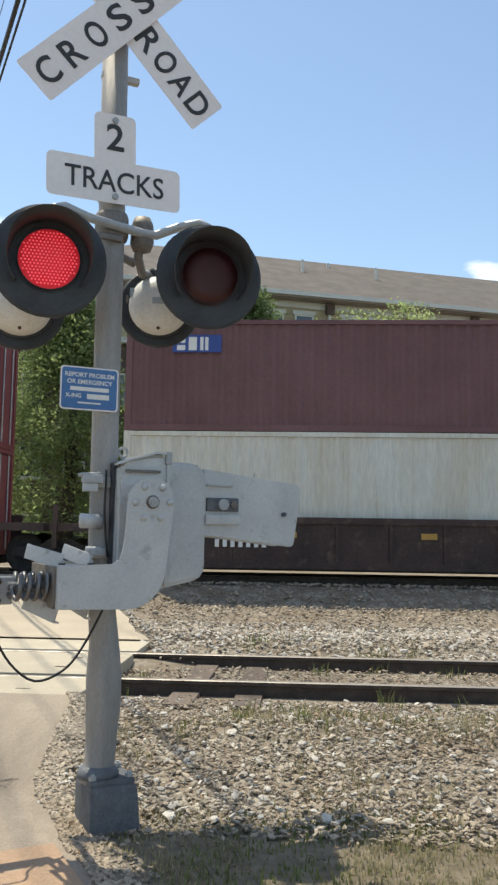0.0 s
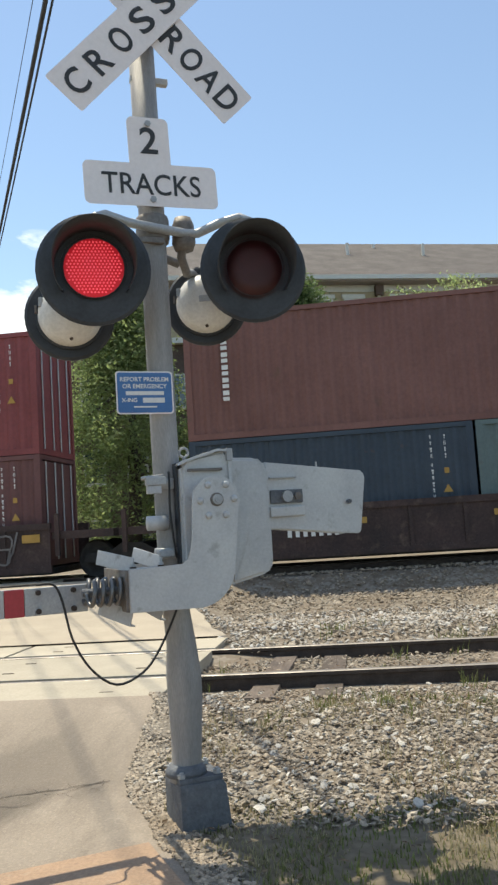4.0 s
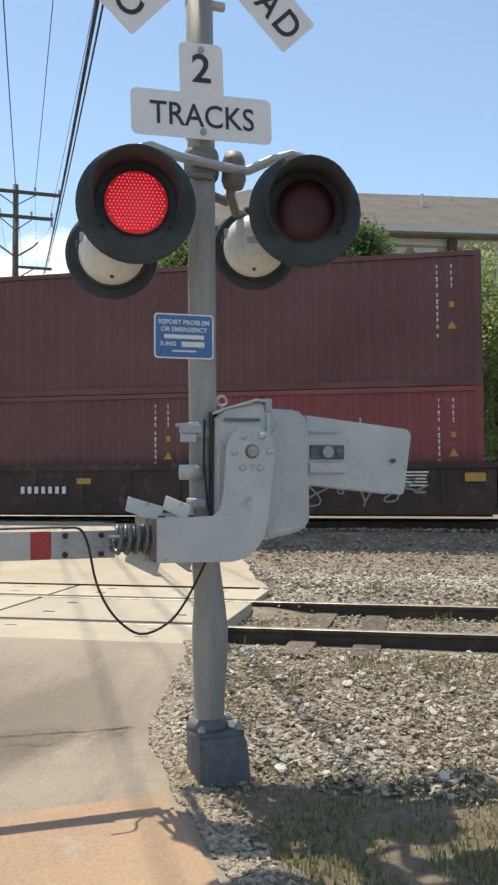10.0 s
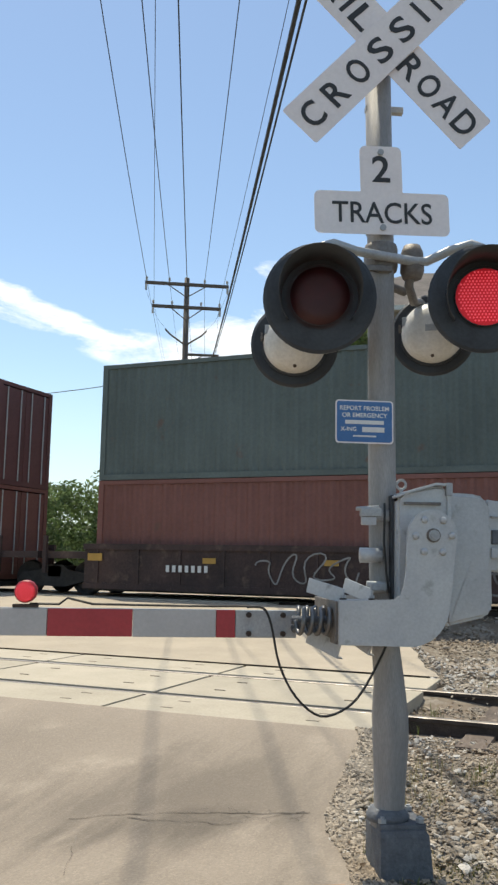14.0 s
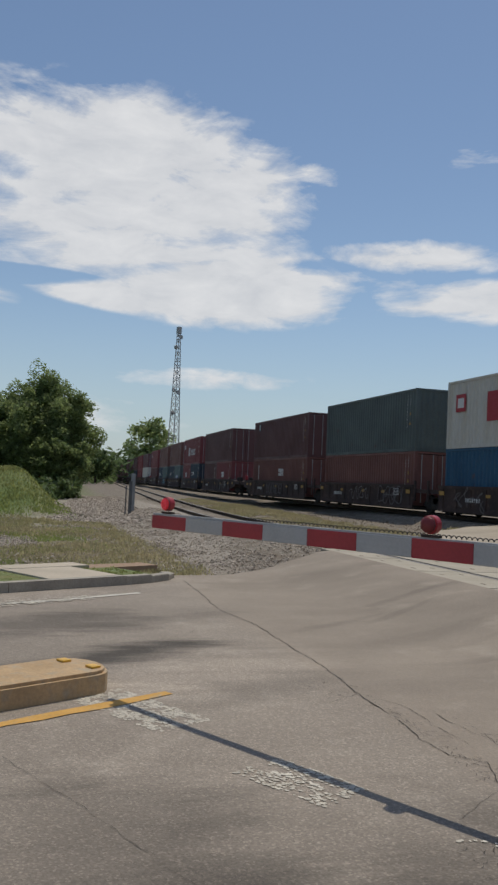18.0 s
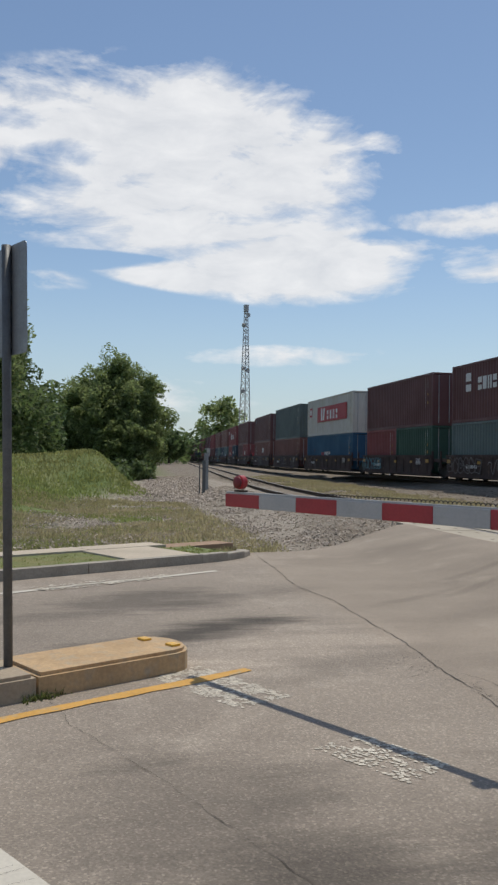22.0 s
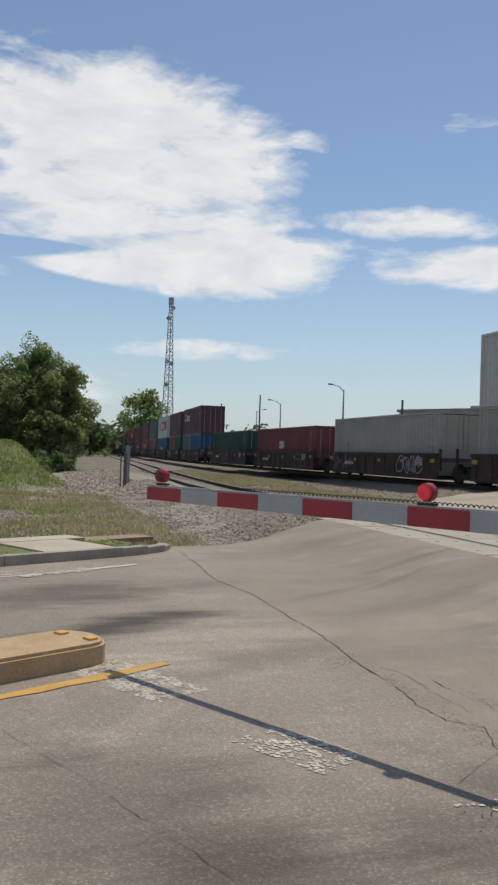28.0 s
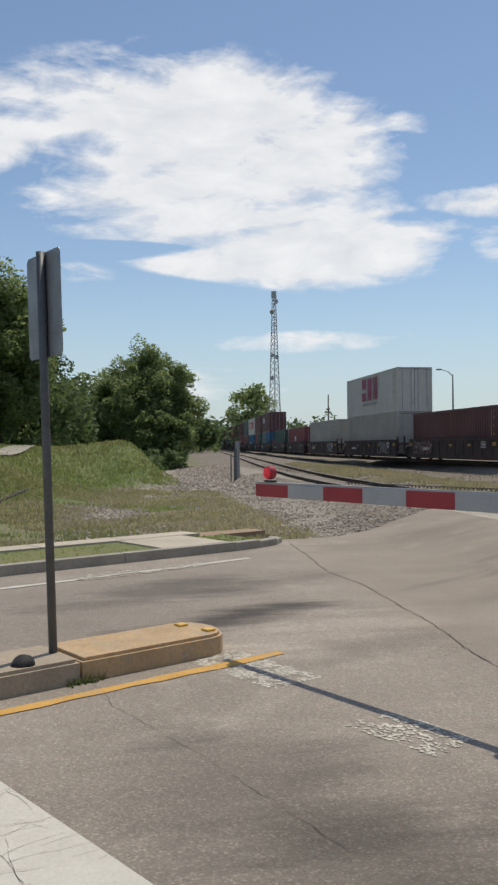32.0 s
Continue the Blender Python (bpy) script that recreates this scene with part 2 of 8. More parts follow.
STRIPE_RED = mat("reflective_red", (0.40, 0.035, 0.045), 0.4, 0, 0.15, 4, 50, 0.03)
STRIPE_WHITE = mat("reflective_white", (0.46, 0.45, 0.44), 0.45, 0.05, 0.1, 4, 50, 0.03)
CABLE = mat("black_cable", (0.02, 0.02, 0.02), 0.6)
mat("worn_asphalt_concrete", (0.303, 0.251, 0.196), 0.9, 0, 0.16, 0.5, 75, 0.35, second=(0.255, 0.213, 0.170), wear=(0.345, 0.290, 0.230), wear_amount=0.3)
PANEL = mat("concrete_panel", (0.432, 0.382, 0.299), 0.85, 0, 0.15, 1.2, 40, 0.2, second=(0.365, 0.324, 0.253), per_thing=0.06)
SLOT = mat("slot_grime", (0.24, 0.205, 0.16), 0.9, 0, 0.2, 6, 50, 0.1)
CONCRETE = mat("pavement_concrete", (0.52, 0.445, 0.345), 0.85, 0, 0.15, 1.2, 40, 0.25, second=(0.44, 0.38, 0.295))
KERB = mat("kerb_concrete", (0.375, 0.335, 0.275), 0.85, 0, 0.25, 2, 40, 0.3)
BROWN = mat("tan_tinted_concrete", (0.355, 0.232, 0.146), 0.85, 0, 0.25, 1.5, 60, 0.3, second=(0.30, 0.205, 0.14), wear=(0.33, 0.27, 0.21), wear_amount=0.2)
YELLOW = mat("yellow_kerb_paint", (0.53, 0.36, 0.195), 0.8, 0, 0.2, 3, 40, 0.2, wear=(0.40, 0.32, 0.22), wear_amount=0.5)
LINE_YELLOW = mat("yellow_line", (0.62, 0.34, 0.075), 0.75, 0, 0.15, 3, 40, 0.1, wear=(0.4, 0.32, 0.2), wear_amount=0.4)
LINE_WHITE = mat("worn_white_line", (0.58, 0.54, 0.46), 0.75, 0, 0.1, 5, 50, 0.1)
FLAKE = mat("flaking_line_paint", (0.60, 0.55, 0.455), 0.8, 0, 0.12, 5, 50, 0.0, second=(0.45, 0.405, 0.33), island=0.18)
TAR = mat("tar_seal", (0.105, 0.092, 0.08), 0.95, 0, 0.3, 4, 60, 0.3, spec=0.1)
RUST = mat("rail_rust", (0.075, 0.055, 0.045), 0.75, 0.2, 0.3, 8, 70, 0.3)
RAIL_WORN = mat("rail_worn", (0.30, 0.27, 0.24), 0.5, 0.5, 0.2, 8, 70, 0.05)
RAIL_TOP = mat("rail_bright", (0.55, 0.53, 0.5), 0.35, 0.9, 0.1, 8, 70, 0.05)
TIE = mat("tie_wood", (0.16, 0.125, 0.10), 0.9, 0, 0.35, 2, 40, 0.5, stretch=(1, 0.2, 1), per_thing=0.2)
ROCK = mat("ballast_stone", (0.345, 0.298, 0.238), 0.9, 0, 0.2, 1.0, 60, 0.3, second=(0.262, 0.208, 0.152), island=0.34)
ROCK_PALE = mat("pale_stone", (0.460, 0.430, 0.385), 0.9, 0, 0.2, 2.0, 60, 0.3, island=0.25)
ROCK_WARM = mat("warm_pale_stone", (0.47, 0.40, 0.33), 0.9, 0, 0.2, 2.0, 60, 0.3, second=(0.33, 0.28, 0.23), island=0.25)
DIRT = mat("gravel_dirt", (0.203, 0.174, 0.137), 0.95, 0, 0.35, 0.5, 30, 0.8, second=(0.141, 0.120, 0.095))
GRASS = mat("grass_blade", (0.141, 0.183, 0.050), 0.8, 0, 0.3, 0.4, 20, 0.0, second=(0.191, 0.195, 0.071), island=0.3, thin=0.4)
BANK_GRASS = mat("bank_grass", (0.27, 0.33, 0.10), 0.8, 0, 0.3, 0.25, 3, 0.0, second=(0.31, 0.305, 0.125), island=0.22, thin=0.6)
BANK_DRY = mat("bank_dry_grass", (0.46, 0.395, 0.24), 0.85, 0, 0.3, 0.3, 3, 0.0, second=(0.36, 0.335, 0.17), island=0.22, thin=0.6)
DRY = mat("dry_weed", (0.36, 0.31, 0.19), 0.85, 0, 0.3, 0.4, 20, 0.0, second=(0.29, 0.265, 0.14), island=0.3, thin=0.4)
LEAF = mat("leaf", (0.16, 0.215, 0.085), 0.65, 0, 0.3, 0.5, 8, 0.0, second=(0.095, 0.15, 0.055), island=0.35, thin=0.52)
LITTER = mat("leaf_litter", (0.183, 0.120, 0.071), 0.9, 0, 0.3, 2, 30, 0.0, second=(0.124, 0.083, 0.050), island=0.4)
BRICK_PALE = mat("pale_brick", (0.40, 0.34, 0.31), 0.9, 0, 0.15, 0.7, 14, 0.1)
LEAF_PALE = mat("leaf_pale", (0.38, 0.44, 0.20), 0.6, 0, 0.3, 0.5, 8, 0.0, second=(0.24, 0.31, 0.125), island=0.35, thin=0.6)
LEAF_MID = mat("leaf_fresh", (0.28, 0.34, 0.14), 0.65, 0, 0.3, 0.5, 8, 0.0, second=(0.20, 0.26, 0.10), island=0.3, thin=0.6)
BARK = mat("bark", (0.10, 0.08, 0.06), 0.9, 0, 0.4, 4, 40, 0.6)
POLE_WOOD = mat("weathered_pole", (0.15, 0.125, 0.105), 0.9, 0, 0.3, 2, 50, 0.4, stretch=(3, 3, 0.3))
POST = mat("post_steel", (0.13, 0.135, 0.14), 0.6, 0.3, 0.2, 5, 60, 0.1)
GLASS = mat("window_glass", (0.04, 0.06, 0.075), 0.06, 0, 0.1, 1, 10, 0.0, spec=1.0)
WALL_TAN = mat("tan_siding", (0.46, 0.375, 0.235), 0.85, 0, 0.12, 0.6, 12, 0.2, stretch=(1, 1, 6))
WALL_BROWN = mat("brown_brick", (0.14, 0.095, 0.075), 0.9, 0, 0.25, 2, 14, 0.3)
MEDIAN = mat("tan_median_concrete", (0.42, 0.335, 0.235), 0.85, 0, 0.2, 2, 40, 0.3, second=(0.33, 0.27, 0.20))
ROOF = mat("brown_shingle", (0.125, 0.108, 0.098), 0.95, 0, 0.2, 1.2, 10, 0.4)
TRIM = mat("white_trim", (0.68, 0.66, 0.60), 0.6, 0, 0.08)
CAR_STEEL = mat("railcar_brown", (0.065, 0.038, 0.034), 0.8, 0.1, 0.35, 1.2, 20, 0.2, second=(0.045, 0.032, 0.03), wear=(0.11, 0.075, 0.06), wear_amount=0.3)
UNDER = mat("underframe_black", (0.034, 0.032, 0.031), 0.85, 0.1, 0.3)
LETTER = mat("painted_white", (0.72, 0.72, 0.70), 0.6, 0, 0.08, 5, 50, 0.0)
REFLECT = mat("yellow_reflector", (0.75, 0.42, 0.05), 0.35, 0, 0.1)
GREY_WALL = mat("pale_wall", (0.50, 0.50, 0.48), 0.8, 0, 0.1, 0.4, 8, 0.1)
TOWER = mat("tower_steel", (0.42, 0.42, 0.42), 0.6, 0.3, 0.15, 2, 20, 0.0)
RUBBER = mat("black_rubber", (0.025, 0.024, 0.023), 0.8)

# ---- building helpers ----
def empty(name, m=None):
    ob = new(name)
    ob.empty_display_size = 0.2
    if m is not None:
        ob.matrix_basis = m
    return ob


def mesh_of(name, bm, material, smooth=False):
    me = bpy.data.meshes.new(name)
    bmesh.ops.recalc_face_normals(bm, faces=bm.faces[:])
    bm.to_mesh(me)
    bm.free()
    for x in (material if isinstance(material, (list, tuple)) else [material]):
        me.materials.append(x)
    if smooth:
        me.polygons.foreach_set("use_smooth", [True] * len(me.polygons))
    return me


def part(name, bm, material, parent=None, label="", m=None, smooth=False):
    """One mesh object from a bmesh (or a mesh), under a thing or a part."""
    me = mesh_of(name, bm, material, smooth) if isinstance(bm, bmesh.types.BMesh) else bm
    ob = new(name, me)
    if parent is not None:
        ob.parent = parent
    if m is not None:
        ob.matrix_basis = m
    if label:
        ob["label"] = label
    return ob


def box(x0, y0, z0, x1, y1, z1, bevel=0.0, bm=None):
    bm = bm or bmesh.new()
    made = bmesh.ops.create_cube(bm, size=1.0, matrix=Matrix.Translation(((x0 + x1) / 2, (y0 + y1) / 2, (z0 + z1) / 2)) @ Matrix.Diagonal((x1 - x0, y1 - y0, z1 - z0, 1)))
    if bevel:
        edges = list({e for v in made["verts"] for e in v.link_edges})
        bmesh.ops.bevel(bm, geom=edges, offset=bevel, segments=2, affect="EDGES", profile=0.7)
    return bm


def tube(points, radius, sides=8, bm=None, caps=True):
    """A tube through points; radius is a number or one for each point."""
    bm = bm or bmesh.new()
    pts = [Vector(p) for p in points]
    rad = radius if isinstance(radius, (list, tuple)) else [radius] * len(pts)
    rings = []
    side = None
    for k, p in enumerate(pts):
        way = (pts[min(k + 1, len(pts) - 1)] - pts[max(k - 1, 0)]).normalized()
        if side is None:
            side = way.orthogonal().normalized()
        else:
            side = (side - way * side.dot(way)).normalized()
        up = way.cross(side)
        rings.append([bm.verts.new(p + (side * math.cos(a) + up * math.sin(a)) * rad[k]) for a in (2 * math.pi * j / sides for j in range(sides))])
    for a, b in zip(rings, rings[1:]):
        for j in range(sides):
            bm.faces.new((a[j], a[(j + 1) % sides], b[(j + 1) % sides], b[j]))
    if caps:
        bm.faces.new(rings[0][::-1])
        bm.faces.new(rings[-1])
    return bm


def lathe(profile, sides=24, axis="Z", bm=None):
    """A turned body from (radius, height) pairs round z (or along y)."""
    bm = bm or bmesh.new()
    rings = []
    for r, h in profile:
        ring = []
        for j in range(sides):
            a = 2 * math.pi * j / sides
            c = (r * math.cos(a), r * math.sin(a), h) if axis == "Z" else (r * math.cos(a), h, r * math.sin(a))
            ring.append(bm.verts.new(c))
        rings.append(ring)
    for a, b in zip(rings, rings[1:]):
        for j in range(sides):
            bm.faces.new((a[j], a[(j + 1) % sides], b[(j + 1) % sides], b[j]))
    if profile[0][0] > 1e-4:
        bm.faces.new(rings[0][::-1])
    if profile[-1][0] > 1e-4:
        bm.faces.new(rings[-1])
    bmesh.ops.remove_doubles(bm, verts=bm.verts[:], dist=1e-5)
    return bm


def slab(outline, z0, z1, bm=None, bevel=0.0):
    """A flat plate from an outline in x, y."""
    bm = bm or bmesh.new()
    low = [bm.verts.new((x, y, z0)) for x, y in outline]
    high = [bm.verts.new((x, y, z1)) for x, y in outline]
    top = bm.faces.new(high)
    bm.faces.new(low[::-1])
    k = len(outline)
    for j in range(k):
        bm.faces.new((low[j], low[(j + 1) % k], high[(j + 1) % k], high[j]))
    if bevel:
        bmesh.ops.bevel(bm, geom=list(top.edges), offset=bevel, segments=2, affect="EDGES")
    return bm


def rounded(w, h, r, k=5):
    pts = []
    for cx, cy, a0 in ((w / 2 - r, h / 2 - r, 0), (-w / 2 + r, h / 2 - r, 90), (-w / 2 + r, -h / 2 + r, 180), (w / 2 - r, -h / 2 + r, 270)):
        for j in range(k + 1):
            a = radians(a0 + 90 * j / k)
            pts.append((cx + r * math.cos(a), cy + r * math.sin(a)))
    return pts


def words(text, size, material, depth=0.002, bold=0.0, align="CENTER", space=1.0):
    """Letters as a mesh, upright in x and y, with depth along z."""
    cu = bpy.data.curves.new("letters", "FONT")
    cu.body, cu.size, cu.extrude, cu.offset, cu.align_x, cu.align_y, cu.space_character = text, size, depth, bold, align, "CENTER", space
    cu.resolution_u = 4
    ob = bpy.data.objects.new("letters", cu)
    scene.collection.objects.link(ob)
    me = bpy.data.meshes.new_from_object(ob.evaluated_get(bpy.context.evaluated_depsgraph_get()))
    bpy.data.objects.remove(ob)
    me.materials.clear()
    me.materials.append(material)
    return me


def joined(name, verts, faces, material, smooth=False):
    me = bpy.data.meshes.new(name)
    me.from_pydata(verts, [], faces)
    for x in (material if isinstance(material, (list, tuple)) else [material]):
        me.materials.append(x)
    if smooth:
        me.polygons.foreach_set("use_smooth", [True] * len(me.polygons))
    me.update()
    return me


def many(name, base_v, base_f, places, sizes, turns, material, squash=None):
    """Many small pieces in one mesh, by numpy. turns: rows of three angles."""
    bv, bf = np.asarray(base_v, float), np.asarray(base_f, int)
    n, k = len(places), len(bv)
    ca, sa = np.cos(turns), np.sin(turns)
    one, zero = np.ones(n), np.zeros(n)
    rz = np.stack([np.stack([ca[:, 2], -sa[:, 2], zero], -1), np.stack([sa[:, 2], ca[:, 2], zero], -1), np.stack([zero, zero, one], -1)], 1)
    rx = np.stack([np.stack([one, zero, zero], -1), np.stack([zero, ca[:, 0], -sa[:, 0]], -1), np.stack([zero, sa[:, 0], ca[:, 0]], -1)], 1)
    ry = np.stack([np.stack([ca[:, 1], zero, sa[:, 1]], -1), np.stack([zero, one, zero], -1), np.stack([-sa[:, 1], zero, ca[:, 1]], -1)], 1)
    r = rz @ rx @ ry
    v = bv[None] * np.asarray(sizes)[:, None, :]
    v = np.einsum("nij,nkj->nki", r, v) + np.asarray(places)[:, None, :]
    f = (bf[None] + (np.arange(n) * k)[:, None, None]).reshape(-1, bf.shape[1])
    me = bpy.data.meshes.new(name)
    me.from_pydata(v.reshape(-1, 3).tolist(), [], f.tolist())
    me.materials.append(material)
    me.update()
    return me


# ---- the plan ----
# x runs along the tracks, y across them to the train, z = 0 on the near rails; the signal mast stands at the origin.
R_ALONG, R_ACROSS = Vector((-0.5, 0.866)), Vector((0.866, 0.5))    # the road's own directions
NEAR_RAIL, GAUGE = 3.12, 1.505
TRAIN_SIDE, TRAIN_Z = 14.35, 0.30


def soft_step(t):
    t = min(max(t, 0.0), 1.0)
    return t * t * (3 - 2 * t)


def bend_near(x):
    return 0.105 * math.log1p(math.exp(min((-x - 33) / 4.0, 60))) * 4.0 if x < 0 else 0.0


def bend_train(x):
    return 0.085 * math.log1p(math.exp(min((-x - 78) / 10.0, 60))) * 10.0 if x < 0 else 0.0


def road_xy(u, v):
    return (u * 0.866 - v * 0.5, u * 0.5 + v * 0.866)


def ground_z(x, y):
    """Height of the ground: the road side lies lower than the tracks, the far track a little higher."""
    yy = y - bend_near(x)
    z = -0.34 + 0.34 * soft_step(yy / 2.3)
    z += 0.26 * soft_step((yy - 6.0) / 7.0)
    # a little higher round the signal
    z += 0.125 * soft_step((x * 0.866 + y * 0.5 + 2.6) / 1.6) * (1 - soft_step((y - 0.2) / 1.5))
    # grassy bank beyond the side street, left of the near track
    d = -y - 2.5 - 0.02 * (x + 30)
    z += 1.50 * soft_step((-x - 20) / 10.0) * soft_step((d - 1.8) / 5.0)
    # a mound where the bank meets the track, and a rise under the oaks
    z += 1.9 * math.exp(-((x + 37) / (4.5 if x > -37 else 6.5)) ** 2 - ((y + 3.9) / (1.6 if y > -3.9 else 3.2)) ** 2)
    z += 1.25 * math.exp(-((x + 46) / 8.0) ** 2 - ((y + 15.5) / 4.5) ** 2)
    return z


def right_edge(y):
    """The paving's right edge across the road: it widens beyond the near track."""
    return 0.25 if y < 4.5 else 0.866 * (-0.6 - 0.33 * (y - 5.2)) + 0.5 * y


def left_edge(y):
    """The paving's left edge across the road: it flares out between the two tracks."""
    return -11.9 - 1.1 * min(max(y - 5.0, 0.0), 3.2)


def soil_z(x, y):
    """The bare soil: under the road sheet, and sunk between and beside the rails where there is no road."""
    u = x * 0.866 + y * 0.5
    z = ground_z(x, y) - 0.05 + 0.032 * soft_step((u + 0.5) / 0.4) * (1 - soft_step((y - 0.8) / 0.8))
    off = 1.0 - soft_step((u - left_edge(y) + 1.3) / 1.0) * (1.0 - soft_step((u - right_edge(y) - 0.05) / 0.5))
    yy, y2 = y - bend_near(x), y - bend_train(x)
    dip = soft_step((yy - 1.6) / 1.0) * (1 - soft_step((yy - 5.3) / 1.0)) + soft_step((y2 - 13.0) / 1.2) * (1 - soft_step((y2 - 17.0) / 1.2))
    return z - (0.09 * dip + 0.44 * soft_step((yy - 6.0) / 4.5) * (1 - soft_step((yy - 12.9) / 1.0))) * off


def words_fit(text, width, height, material, bold=0.0):
    """Letters stretched to a width and a cap height, centred."""
    me = words(text, 0.2, material, 0.001, bold)
    co = np.array([v.co[:] for v in me.vertices])
    lo, hi = co.min(0), co.max(0)
    for v in me.vertices:
        v.co.x = ((v.co.x - lo[0]) / (hi[0] - lo[0]) - 0.5) * width
        v.co.y = ((v.co.y - lo[1]) / (hi[1] - lo[1]) - 0.5) * height
    return me

# ---- ground and road ----
def grid_lines(lo, hi, fine_lo, fine_hi, fine, grow=1.35):
    xs = list(np.arange(fine_lo, fine_hi + 1e-6, fine))
    step, x = fine, fine_hi
    while x < hi:
        step *= grow
        x = min(x + step, hi)
        xs.append(x)
    step, x = fine, fine_lo
    while x > lo:
        step *= grow
        x = max(x - step, lo)
        xs.insert(0, x)
    return xs


def build_ground():
    xs, ys = grid_lines(-1800, 1800, -42, 16, 0.5), grid_lines(-1500, 1800, -13, 19, 0.4)
    verts = [(x, y, soil_z(x, y) + 0.02 * noise.noise((x * 0.9, y * 0.9, 0))) for y in ys for x in xs]
    w = len(xs)
    faces = [(j * w + i, j * w + i + 1, (j + 1) * w + i + 1, (j + 1) * w + i) for j in range(len(ys) - 1) for i in range(w - 1)]
    ob = new("ground", joined("ground", verts, faces, ground_material(), True))
    tagged(ob, "stony brown ground with patches of dry grass", "ground", kind="structure")


def ground_material():
    m = bpy.data.materials.new("ground_soil")
    m.use_nodes = True
    nt = m.node_tree
    n, l = nt.nodes, nt.links
    b = n["Principled BSDF"]
    b.inputs["Roughness"].default_value = 0.95
    co = n.new("ShaderNodeTexCoord")

    def nz(scale, detail=6, rough=0.62):
        t = n.new("ShaderNodeTexNoise")
        t.inputs["Scale"].default_value, t.inputs["Detail"].default_value, t.inputs["Roughness"].default_value = scale, detail, rough
        l.new(co.outputs["Object"], t.inputs["Vector"])
        return t.outputs["Fac"]

    def rng(f, a, bb, c, d):
        r = n.new("ShaderNodeMapRange")
        for k, v in enumerate((a, bb, c, d)):
            r.inputs[k + 1].default_value = v
        l.new(f, r.inputs[0])
        return r.outputs[0]

    def op(kind, a, bb):
        x = n.new("ShaderNodeMath")
        x.operation = kind
        for k, v in enumerate((a, bb)):
            if isinstance(v, (int, float)):
                x.inputs[k].default_value = v
            else:
                l.new(v, x.inputs[k])
        return x.outputs[0]

    def mix(f, a, bb):
        x = n.new("ShaderNodeMix")
        x.data_type = "RGBA"
        l.new(f, x.inputs[0])
        for s, v in ((6, a), (7, bb)):
            if isinstance(v, tuple):
                x.inputs[s].default_value = (*v, 1)
            else:
                l.new(v, x.inputs[s])
        return x.outputs[2]

    sep = n.new("ShaderNodeSeparateXYZ")
    l.new(co.outputs["Object"], sep.inputs[0])
    stones = n.new("ShaderNodeTexVoronoi")
    stones.inputs["Scale"].default_value = 19
    l.new(co.outputs["Object"], stones.inputs["Vector"])
    bw = n.new("ShaderNodeRGBToBW")
    l.new(stones.outputs["Color"], bw.inputs[0])
    gravel = mix(rng(bw.outputs[0], 0.25, 0.8, 0, 1), (0.158, 0.129, 0.095), (0.307, 0.274, 0.228))
    soil = mix(rng(nz(3.0), 0.42, 0.62, 0, 1), gravel, (0.174, 0.137, 0.100))
    # trodden brown earth round the signal
    bare = op("MULTIPLY", rng(op("ADD", sep.outputs[1], op("MULTIPLY", nz(1.3), 0.9)), 0.75, 0.35, 0, 1), rng(sep.outputs[0], -2.0, -1.5, 0, 1))
    soil = mix(bare, soil, mix(rng(nz(14.0), 0.35, 0.65, 0, 1), (0.095, 0.078, 0.050), (0.175, 0.142, 0.098)))
    # grass where the ground is not ballast: beyond the road to the left and on the bank
    left = rng(op("ADD", op("ADD", op("MULTIPLY", sep.outputs[1], -1.0), op("MULTIPLY", sep.outputs[0], -0.07)), op("MULTIPLY", nz(0.35), 5.0)), 3.2, 6.2, 0, 1)
    left = op("MULTIPLY", left, rng(sep.outputs[0], -15.0, -12.0, 1, 0))
    green = mix(rng(nz(0.35), 0.42, 0.62, 0, 1), (0.115, 0.160, 0.045), (0.19, 0.195, 0.075))
    green = mix(rng(op("ADD", sep.outputs[0], op("MULTIPLY", nz(0.5), 9.0)), -20.5, -16.5, 0, 0.9), green, mix(rng(nz(1.6), 0.42, 0.6, 0, 1), (0.166, 0.154, 0.071), (0.224, 0.187, 0.116)))
    green = mix(rng(nz(40, 2), 0.3, 0.7, 0, 0.5), green, (0.108, 0.141, 0.042))
    # pale crushed stone spilled along the track
    pale = None
    for place, size in (((-23, -1.6, 0), (10, 3.4, 1000)), ((-46, 1.4, 0), (27, 3.0, 1000))):
        spill = n.new("ShaderNodeMapping")
        spill.vector_type = "TEXTURE"
        spill.inputs["Location"].default_value, spill.inputs["Scale"].default_value = place, size
        l.new(co.outputs["Object"], spill.inputs["Vector"])
        ln = n.new("ShaderNodeVectorMath")
        ln.operation = "LENGTH"
        l.new(spill.outputs[0], ln.inputs[0])
        one = rng(op("SUBTRACT", op("ADD", 0.75, op("MULTIPLY", nz(0.9), 0.6)), ln.outputs["Value"]), 0.0, 0.25, 0, 0.85)
        pale = one if pale is None else op("MAXIMUM", pale, one)
    col = mix(pale, mix(left, soil, green), mix(rng(bw.outputs[0], 0.25, 0.8, 0, 1), (0.255, 0.215, 0.170), (0.415, 0.372, 0.315)))
    l.new(col, b.inputs["Base Color"])
    bp = n.new("ShaderNodeBump")
    bp.inputs["Strength"].default_value, bp.inputs["Distance"].default_value = 0.7, 0.04
    l.new(bw.outputs[0], bp.inputs["Height"])
    l.new(bp.outputs[0], b.inputs["Normal"])
    return m


def road_edge_right(v):
    """The road's right edge (across) for a place along it: it flares out by the tracks."""
    return -0.12 + 0.30 * soft_step((v - 0.3) / 2.4) * 2.3 if v < 3.2 else 0.57 + (v - 3.2) * 0.02


